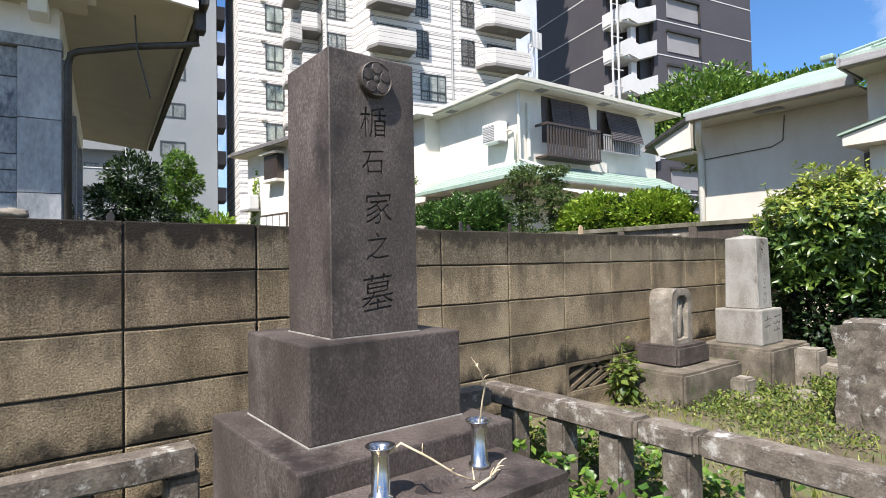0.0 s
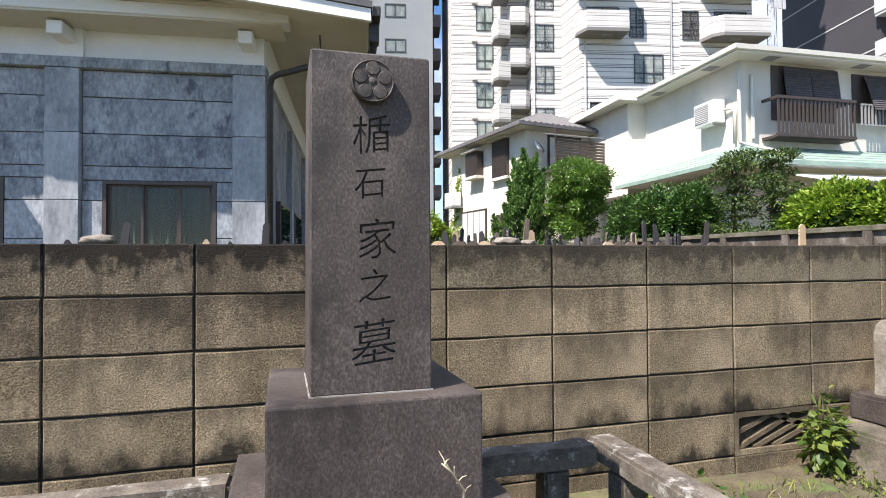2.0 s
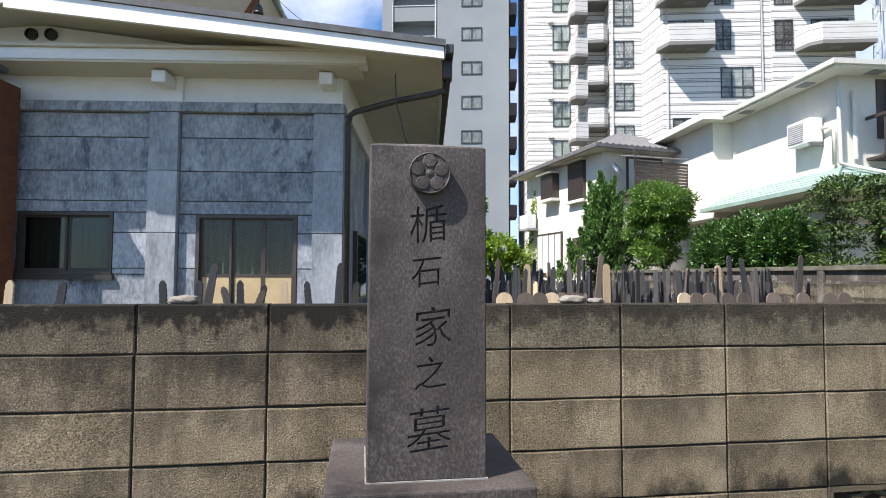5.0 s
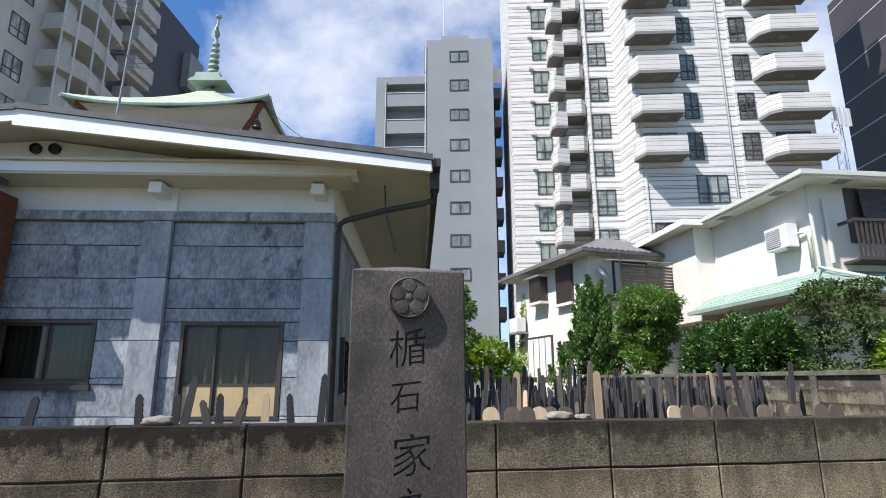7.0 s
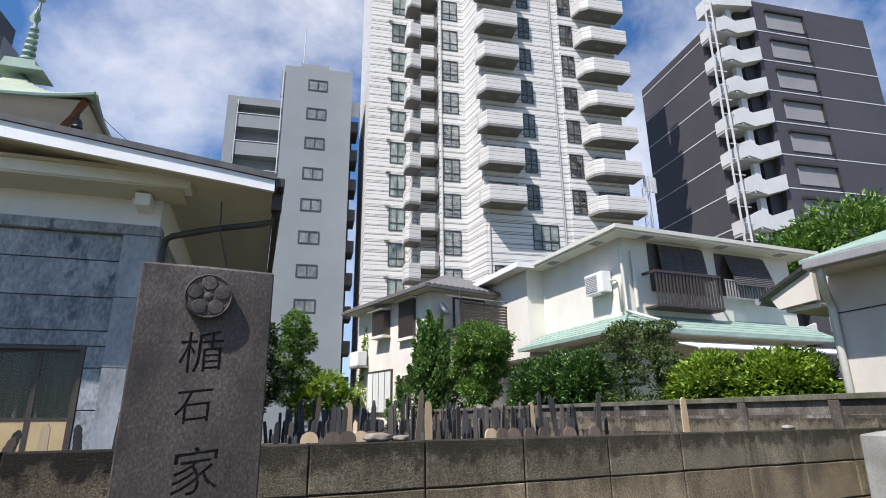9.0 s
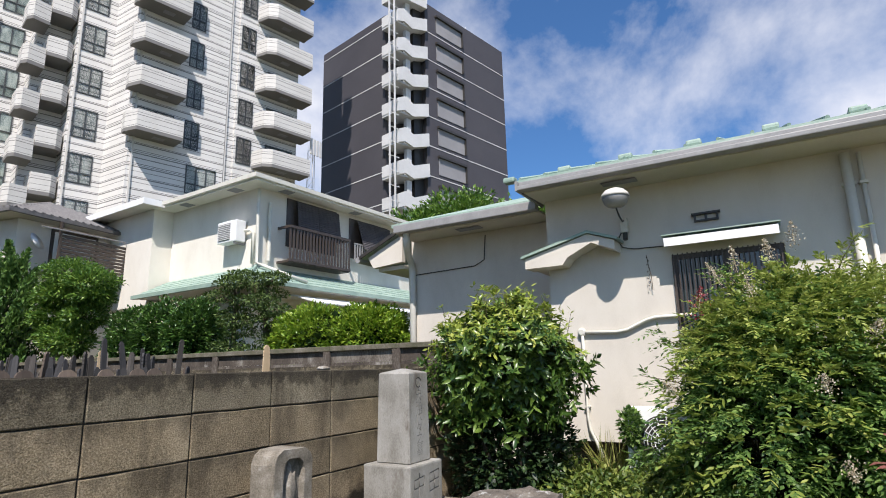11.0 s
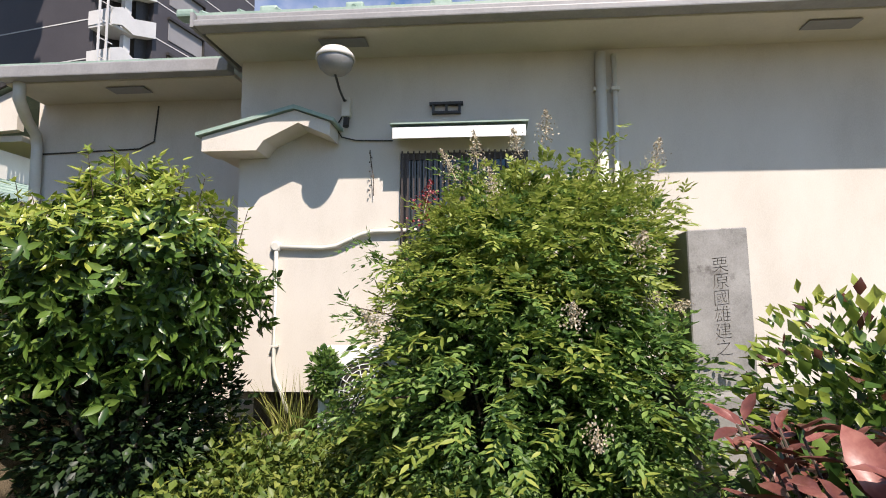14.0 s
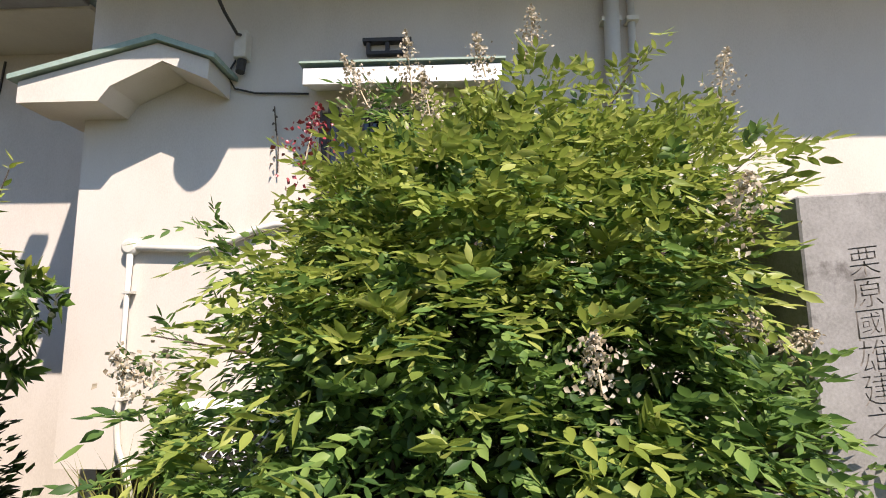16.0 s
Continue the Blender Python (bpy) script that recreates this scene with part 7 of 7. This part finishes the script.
# dark_tree: leaf colour darkened for the shade beside the annex
garden_tree("dark_tree", "dark green tree in the shade beside the annex", (3.1, 20.5, 0), [((0, 0, 4.2), (0.9, 0.9, 0.8)), ((-0.5, 0, 3.3), (0.9, 0.9, 0.8)), ((0.4, 0, 2.8), (0.8, 0.8, 0.8)), ((-0.2, 0, 2.0), (0.9, 0.9, 0.7))], 3.6, L_DARK_SHADE, 0.17, 2200)
garden_tree("yucca_shrub", "spiky yellow-green shrub at the far end of the graveyard", (6.0, 21.3, 0), [((0, 0, 2.6), (0.6, 0.6, 0.5)), ((-0.7, 0, 2.1), (0.55, 0.5, 0.5)), ((0.6, 0, 2.0), (0.5, 0.5, 0.5))], 2.2, L_HEDGE_Y, 0.3, 500)
garden_tree("camphor_tree", "full green tree crown behind the houses", (24.2, 12.2, 0), [((0, 0, 8.0), (2.0, 2.2, 1.5)), ((1.5, -1.6, 7.6), (2.0, 2.0, 1.5)), ((-0.8, 1.6, 7.4), (1.8, 1.8, 1.2)), ((3, -3.4, 7.9), (2, 2, 1.4)), ((2, 0, 6.4), (2, 2, 1.2))], 7.0, L_TREE, 0.26, 5200)


def wall_ivy():
    t = thing("ivy", "ivy climbing the corner of the old house", "ivy", (7.55, 22.0, 0), kind="stuff")
    leaf_part("leaves", [crown(900, (0.1, 0, 2.4), (0.35, 0.5, 1.2), 0.14, 0.1, 0.4, 0.5), crown(350, (0.1, -0.3, 4.3), (0.18, 0.3, 0.9), 0.14, 0.1, 0.4, 0.5)], L_HEDGE_Y, t)


wall_ivy()


def weeds():
    """Low leafy weeds, ground cover and grass, thick by the house and thin round the graves."""
    def patch(n, x0, x1, y0, y1, hmin, hmax, leaf, dense=1.0, keep=None):
        x, y = RNG.uniform(x0, x1, n), RNG.uniform(y0, y1, n)
        k = np.array([noise.noise((a * 1.1, b * 1.1, 5.0)) for a, b in zip(x, y)])
        m = k > (-0.15 if dense > 0.5 else 0.08)
        if keep is not None:
            m &= keep(x, y)
        x, y, k = x[m], y[m], k[m]
        h = RNG.uniform(hmin, hmax, len(x)) * (0.7 + k)
        return np.stack([x, y, GROUND + np.maximum(h, 0.02) * RNG.random(len(x)) ** 0.5], 1)
    def leaves(p, size, w=0.55, lift=0.5):
        d = unit(RNG.normal(size=p.shape) + np.array([0, 0, lift]))
        s = RNG.uniform(0.6, 1.3, len(p))
        return leaf_arrays(p, d, np.array([0, 0, 1.0]) + 0.3 * RNG.normal(size=p.shape), size * s, size * w * s)
    near = lambda x, y: ~((np.abs(x - 5.3) < 0.5) & (np.abs(y - 2.4) < 0.45)) & (y < 2.75)
    t = tagged(new("weeds", leaf_mesh("weeds", [leaves(patch(22000, 5.6, 7.7, -0.9, 2.5, 0.15, 0.5, 1, 1, near), 0.055), leaves(patch(12000, 4.6, 6.2, -0.4, 2.6, 0.05, 0.22, 1, 1, near), 0.045), leaves(patch(8000, 6.6, 7.7, 0.3, 1.7, 0.3, 0.62, 1, 1, near), 0.07), leaves(patch(2600, 7.25, 7.78, 1.2, 2.2, 0.4, 0.75, 1, 1, near), 0.06)], L_WEED)), "bright green leafy weeds below the house wall", "weeds", kind="stuff")
    g2 = tagged(new("ground_cover", leaf_mesh("ground_cover", [leaves(patch(9000, 2.25, 5.0, 0.7, 2.7, 0.02, 0.1, 1, 0.4), 0.03), leaves(patch(2500, 3.2, 5.2, 1.3, 2.6, 0.03, 0.14, 1, 1), 0.035), leaves(patch(2500, 0.9, 3.2, -0.6, 1.0, 0.02, 0.08, 1, 0.3), 0.03)], L_WEED)), "thin yellow-green weeds on the graveyard soil", "weeds", kind="stuff")
    iv = tagged(new("plot_weeds", leaf_mesh("plot_weeds", [leaves(patch(1500, 1.32, 1.98, 1.2, 2.3, 0.06, 0.25, 1, 1), 0.055, 0.8), leaves(patch(700, 2.18, 2.6, 1.0, 2.4, 0.05, 0.25, 1, 1), 0.05, 0.8), leaves(patch(500, -1.0, 0.4, 1.7, 2.3, 0.05, 0.2, 1, 1), 0.05, 0.8)], L_TREE)), "broad-leaved green weeds inside the stone rail", "weeds", kind="stuff")
    # grass blades
    def blades(n, x0, x1, y0, y1, h):
        p = np.stack([RNG.uniform(x0, x1, n), RNG.uniform(y0, y1, n), np.full(n, GROUND)], 1)
        d = unit(0.35 * RNG.normal(size=(n, 3)) + np.array([0, 0, 1.0]))
        s = RNG.uniform(0.5, 1.3, n)
        return leaf_arrays(p, d, RNG.normal(size=(n, 3)), h * s, 0.008 * s, 0.1, 0.2)
    tagged(new("grass", leaf_mesh("grass", [blades(1800, 2.3, 5.0, 0.8, 2.6, 0.1), blades(900, 4.8, 7.2, -0.2, 2.5, 0.2), blades(160, 7.45, 7.7, 1.35, 1.6, 0.75), blades(700, 4.55, 5.0, 2.2, 2.75, 0.2)], L_GRASS)), "thin tufts of grass among the weeds", "grass", kind="stuff")
    f = thing("weed_plant", "tall leafy weed growing against the block wall", "weed", (3.62, 2.62, 0))
    leaf_part("foliage", [crown(190, (0.03, 0, 0.28), (0.13, 0.09, 0.26), 0.065, 0.05, 0.5, 0.3, -1, -0.4), crown(30, (-0.08, -0.04, 0.42), (0.1, 0.07, 0.12), 0.1, 0.014, 0.3, 0.3)], L_WEED, f)
    part("stem", tube([(0, 0, 0.03), (0.01, 0, 0.55)], 0.006, 5, 0.003), M_BARK, f)
    c = thing("creeper", "leafy creeper hanging over the air conditioner", "creeper", (7.36, 1.2, 0))
    leaf_part("leaves", [crown(420, (0, 0, 0.8), (0.04, 0.1, 0.16), 0.055, 0.035, 0.3, 0.3), crown(250, (-0.02, -0.1, 0.45), (0.06, 0.12, 0.2), 0.055, 0.035, 0.3, 0.3)], L_NANDINA, c)
    v = thing("wall_creeper", "small creeper on the block wall beside the pale gravestone", "creeper", (5.78, 2.72, 0))
    leaf_part("leaves", [crown(260, (0, 0, 1.0), (0.1, 0.06, 0.35), 0.05, 0.03, 0.3, 0.3), crown(160, (0.05, 0, 0.55), (0.12, 0.06, 0.3), 0.05, 0.03, 0.3, 0.3)], L_HEDGE_Y, v)


weeds()


# ---- memorial tablets and small graves behind the wall ----
M_TAB = [mat("weathered_tablet", [(0.024, 0.021, 0.019), (0.05, 0.044, 0.04), (0.095, 0.085, 0.077)], 0.9, 6, 60, 0.5, streak=0.85, vary=0.35),
         mat("black_tablet", [(0.018, 0.018, 0.02), (0.045, 0.043, 0.045)], 0.8, 6, 60, 0.4, streak=0.85, vary=0.3),
         mat("fresh_tablet", [(0.4, 0.28, 0.16), (0.52, 0.4, 0.26)], 0.75, 6, 60, 0.3, streak=0.85, vary=0.15),
         mat("brown_tablet", [(0.07, 0.052, 0.04), (0.14, 0.105, 0.08)], 0.85, 6, 60, 0.4, streak=0.85, vary=0.3)]
M_INK = mat("ink", [(0.02, 0.02, 0.02), (0.03, 0.03, 0.03)], 0.8, 10, 50, 0.0)


def tablet_outline(w, h):
    """A plank with a pointed head and four notches."""
    r, l = [], []
    zs = [(h, 0.12), (h - 0.03, 0.42), (h - 0.05, 0.46), (h - 0.06, 0.4), (h - 0.09, 0.5), (h - 0.1, 0.43), (h - 0.13, 0.5), (h - 0.14, 0.44), (h - 0.18, 0.5), (0.0, 0.5)]
    right = [(w * k, z) for z, k in zs]
    return right + [(-x, z) for x, z in reversed(right)]


def tablets():
    rnd = random.Random(21)
    shapes = {}
    for hi, h in enumerate((1.25, 1.42, 1.58, 1.74)):
        for mi in range(4):
            shapes[hi, mi] = mesh_of("wooden_tablet", prism(tablet_outline(0.062, h), "y", 0, 0.022), M_TAB[mi])
    words = {0: "grey weathered wooden memorial tablet standing in a row", 1: "black weathered wooden memorial tablet standing in a row", 2: "fresh pale wooden memorial tablet standing in a row", 3: "brown wooden memorial tablet standing in a row"}
    def one(x, y, hi, mi, lean=0.0, tip=0.0, turn=0.0):
        ob = tagged(new("wooden_tablet", shapes[hi, mi]), words[mi], "memorial tablet", "wooden memorial tablets")
        ob.matrix_basis = pose(x, y, GROUND, tip, lean, turn)
        return ob
    for row, (y, x0, x1, n) in enumerate(((6.3, 2.2, 6.3, 54), (7.2, 2.0, 6.8, 66), (8.4, 2.3, 7.1, 66), (9.8, 2.4, 7.3, 58), (11.6, 2.6, 7.3, 50), (13.8, 3.0, 7.4, 40))):
        for k in range(n):
            x = x0 + (x1 - x0) * (k + rnd.uniform(-0.35, 0.35)) / n
            if noise.noise((x * 1.6, y * 0.7, 2.0)) < -0.28:
                continue
            mi = rnd.choices((0, 1, 2, 3), (6, 7, 0.2, 1.0))[0]
            one(x, y + rnd.uniform(-0.12, 0.12), rnd.choices((0, 1, 2, 3), (4, 4, 2.5, 0.8))[0], mi, rnd.gauss(0, 3.5), rnd.uniform(-9, 5), rnd.uniform(-50, 50))
    for x, y, hi, mi, lean in ((-0.85, 5.0, 1, 1, -4), (-0.78, 5.1, 2, 1, 8), (-0.7, 4.9, 1, 1, 3), (-0.62, 5.0, 1, 3, 20), (-0.5, 5.2, 1, 1, 14), (-0.45, 5.1, 0, 1, 5), (-0.28, 5.0, 1, 1, -2), (-0.1, 5.1, 1, 0, -16), (0.05, 4.9, 1, 2, 0), (0.35, 5.2, 1, 1, -6), (0.42, 5.1, 2, 1, 3), (0.5, 5.0, 1, 0, 6), (-2.0, 4.7, 1, 2, 3), (-1.85, 4.9, 1, 1, 8), (-1.95, 5.0, 1, 1, -14), (-2.3, 4.8, 1, 1, -3), (0.95, 6.0, 2, 0, 0), (0.85, 6.1, 1, 0, 4)):
        one(x, y, hi, mi, lean)
    # low round-headed tablets leaning behind the wall, and flat stones on its top
    arc = [(0.05 * math.cos(a), 0.05 * math.sin(a)) for a in [i * math.pi / 8 for i in range(9)]]
    small = mesh_of("small_tablet", prism([(-0.05, 0.0), (0.05, 0.0)] + [(x, 0.30 + z) for x, z in arc], "y", 0, 0.015), M_TAB[2])
    small2 = mesh_of("small_tablet", prism([(-0.05, 0.0), (0.05, 0.0)] + [(x, 0.30 + z) for x, z in arc], "y", 0, 0.015), M_TAB[3])
    ink = mesh_of("writing", boxes((-0.012, 0.014, -0.002, -0.0005, 0.2, 0.215), (-0.004, 0.004, -0.002, -0.0005, 0.13, 0.2), (-0.025, 0.02, -0.002, -0.0005, 0.24, 0.252), (-0.02, -0.01, -0.002, -0.0005, 0.12, 0.19), (0.012, 0.02, -0.002, -0.0005, 0.14, 0.2)), M_INK)
    shelf = tagged(finish("stone_ledge", fine_box(1.2, 6.0, 3.3, 3.5, 0.05, 1.12, 0.01, 0.003, 4, 3), M_STONE_OLD), "low stone ledge behind the block wall", "ledge")
    for x, m in ((1.565, small), (1.67, small2), (1.79, small2), (1.87, small), (1.94, small2), (2.02, small2), (2.74, small), (2.85, small2), (2.92, small2), (3.06, small2), (3.17, small2), (3.4, small2), (3.62, small2), (3.8, small2), (3.92, small2)):
        ob = tagged(new("small_tablet", m), "pale round-headed wooden name tablet with ink writing" if m is small else "brown round-headed wooden name tablet with ink writing", "memorial tablet", "small round-headed tablets")
        ob.matrix_basis = pose(x, 3.38, 1.1, -8, rnd.uniform(-4, 4), rnd.uniform(-8, 8))
        place("writing", ink, ob, (0, 0, 0))
    for x, s in ((-0.13, 0.075), (1.78, 0.075), (1.9, 0.05), (4.9, 0.06), (-1.5, 0.07)):
        bm = bmesh.new()
        bmesh.ops.create_icosphere(bm, subdivisions=3, radius=1)
        for v in bm.verts:
            v.co = Vector((v.co.x * s, v.co.y * s * 0.6, v.co.z * s * 0.32)) * (1 + 0.3 * noise.noise(v.co * 1.9 + Vector((x * 3, 0, 0))))
        tagged(finish("flat_stone", bm, M_STONE_OLD, smooth=True, m=pose(x, 2.86, 1.405 + s * 0.25)), "flat grey stone resting on the wall top", "stone", "stones on the wall")
    yel = mesh_of("tall_tablet", prism(tablet_outline(0.1, 1.72), "y", 0, 0.015), M_TAB[2])
    for x, y in ((3.92, 7.1), (6.45, 5.2), (2.95, 7.6), (5.7, 7.3)):
        ob = tagged(new("wooden_tablet", yel), "tall fresh yellow wooden memorial tablet", "memorial tablet", "wooden memorial tablets")
        ob.matrix_basis = pose(x, y, GROUND - 0.08, 0, rnd.uniform(-2, 2), 0)
    # small polished graves among the tablets
    for k, (x, y, w, h) in enumerate(((1.9, 6.2, 0.4, 1.0), (2.6, 6.9, 0.35, 1.1), (2.2, 8.2, 0.45, 1.2), (3.3, 7.2, 0.4, 1.05), (4.5, 7.3, 0.35, 1.1), (3.8, 8.6, 0.4, 1.25), (5.2, 8.7, 0.4, 1.2), (2.9, 10.4, 0.5, 1.3), (4.6, 10.4, 0.45, 1.3), (-2.7, 5.6, 0.4, 1.15), (-1.2, 5.7, 0.4, 1.2), (6.2, 10.0, 0.4, 1.2), (3.2, 5.2, 0.35, 1.12), (2.45, 5.3, 0.4, 1.15))):
        g = thing("small_grave", "small polished black gravestone among the wooden tablets" if k % 3 else "small pale gravestone among the wooden tablets", "gravestone", (x, y, 0), rnd.uniform(-6, 6), "small graves")
        m = M_BLACKGR if k % 3 else M_STONE_L
        part("pillar", boxes((-w / 2, w / 2, -0.14, 0.14, 0.42, h), bevel=0.015), m, g)
        part("base", boxes((-w * 0.75, w * 0.75, -0.28, 0.28, 0.02, 0.42), bevel=0.015), m, g)


tablets()


# ---- stone facing of the annex ----
def facing():
    for t, panels in TEMPLE_PANELS:
        for x0, x1, z0, z1 in panels:
            part("stone_panel", boxes((x0 + 0.006, x1 - 0.006, 0.0, 0.058, z0 + 0.007, z1 - 0.007), bevel=0.005), M_TEMPLE, t)


facing()


# ---- block wall between the two graveyards, its blocks last ----
def block_wall():
    x0, pitch, rows = 0.262, 0.583, [1.405, 1.18, 0.9285, 0.677, 0.4255, 0.174, -0.05]
    w = thing("wall_north", "stained grey-brown concrete block wall with dark joints", "wall", (0, 2.8, 0), kind="structure")
    vx0, vx1 = x0 + 5 * pitch, x0 + 6 * pitch
    bm = boxes((-6.4, vx0, 0.012, 0.108, 0, 1.395), (vx1, 7.7, 0.012, 0.108, 0, 1.395), (vx0, vx1, 0.012, 0.108, 0, rows[5]), (vx0, vx1, 0.012, 0.108, rows[4], 1.395))
    part("mortar", bm, M_MORTAR, w)
    gap = 0.0045
    meshes = {}
    for r in range(6):
        h = rows[r] - rows[r + 1]
        for k in range(4):
            bm = bmesh.new()
            add_box(bm, gap, pitch - gap, 0, 0.12, gap, h - (gap if r else 0), bevel=0.0)
            edges = [e for e in bm.edges if all(v.co.y < 0.01 for v in e.verts)]
            bmesh.ops.subdivide_edges(bm, edges=edges, cuts=3)
            for v in bm.verts:
                if v.co.y < 0.01:
                    v.co += 0.0022 * noise.noise_vector(v.co * 9 + Vector((k * 7.7, r * 3.1, 0)))
                    v.co.z += 0.0015 * math.sin(v.co.x * 31 + k)
            front = [e for e in bm.edges if all(v.co.y < 0.006 for v in e.verts)]
            bmesh.ops.bevel(bm, geom=front, offset=0.005, segments=1, affect="EDGES")
            me = bpy.data.meshes.new("block")
            bm.to_mesh(me)
            bm.free()
            me.materials.append(M_BLOCKTOP if r == 0 else M_BLOCKLOW if r in (3, 4) else M_BLOCK)
            meshes[r, k] = me
    mossy, dirty = [], []
    for k in range(4):
        me = meshes[1, k].copy()
        me.materials.clear()
        me.materials.append(M_BLOCKDIRT)
        dirty.append(me)
        me = meshes[0, k].copy()
        me.materials.clear()
        me.materials.append(M_BLOCKMOSS)
        mossy.append(me)
    rnd = random.Random(5)
    for c in range(-11, 13):
        for r in range(6):
            if c == 5 and r == 4:
                continue
            if x0 + (c + 1) * pitch > 7.75:
                continue
            b = new("block", meshes[r, rnd.randrange(4)])
            b.parent = w
            if r == 1 and c < 1:
                b.data = dirty[rnd.randrange(4)]
            if r == 0 and c < 1:
                b.data = mossy[rnd.randrange(4)]
            b.location = (x0 + c * pitch + rnd.uniform(-0.0015, 0.0015), rnd.uniform(-0.003, 0.002), rows[r + 1] + rnd.uniform(-0.0015, 0.0015))
    # openwork block near the ground
    v = part("vent_frame", boxes((vx0, vx1, 0.0, 0.12, rows[5], rows[5] + 0.03), (vx0, vx1, 0.0, 0.12, rows[4] - 0.03, rows[4]), (vx0, vx0 + 0.03, 0.0, 0.12, rows[5] + 0.03, rows[4] - 0.03), (vx1 - 0.03, vx1, 0.0, 0.12, rows[5] + 0.03, rows[4] - 0.03)), M_BLOCK, w, "frame of the openwork vent block")
    mid, cz, hz = (vx0 + vx1) / 2, (rows[4] + rows[5]) / 2, 0.0955
    for a, b in (((vx0 + 0.02, cz), (mid, cz + hz)), ((vx0 + 0.02, cz - hz), (mid + 0.12, cz + 0.07)), ((vx0 + 0.15, cz - hz), (vx1 - 0.02, cz + hz * 0.6)), ((mid, cz - hz), (vx1 - 0.02, cz)), ((mid - 0.02, cz + hz), (vx1 - 0.02, cz + 0.0))):
        (ax, az), (bx, bz) = a, b
        n = Vector((-(bz - az), bx - ax)).normalized() * 0.014
        part("vent_bar", prism([(ax + n.x, az + n.y), (ax - n.x, az - n.y), (bx - n.x, bz - n.y), (bx + n.x, bz + n.y)], "y", 0.012, 0.1), M_BLOCK, v)


block_wall()
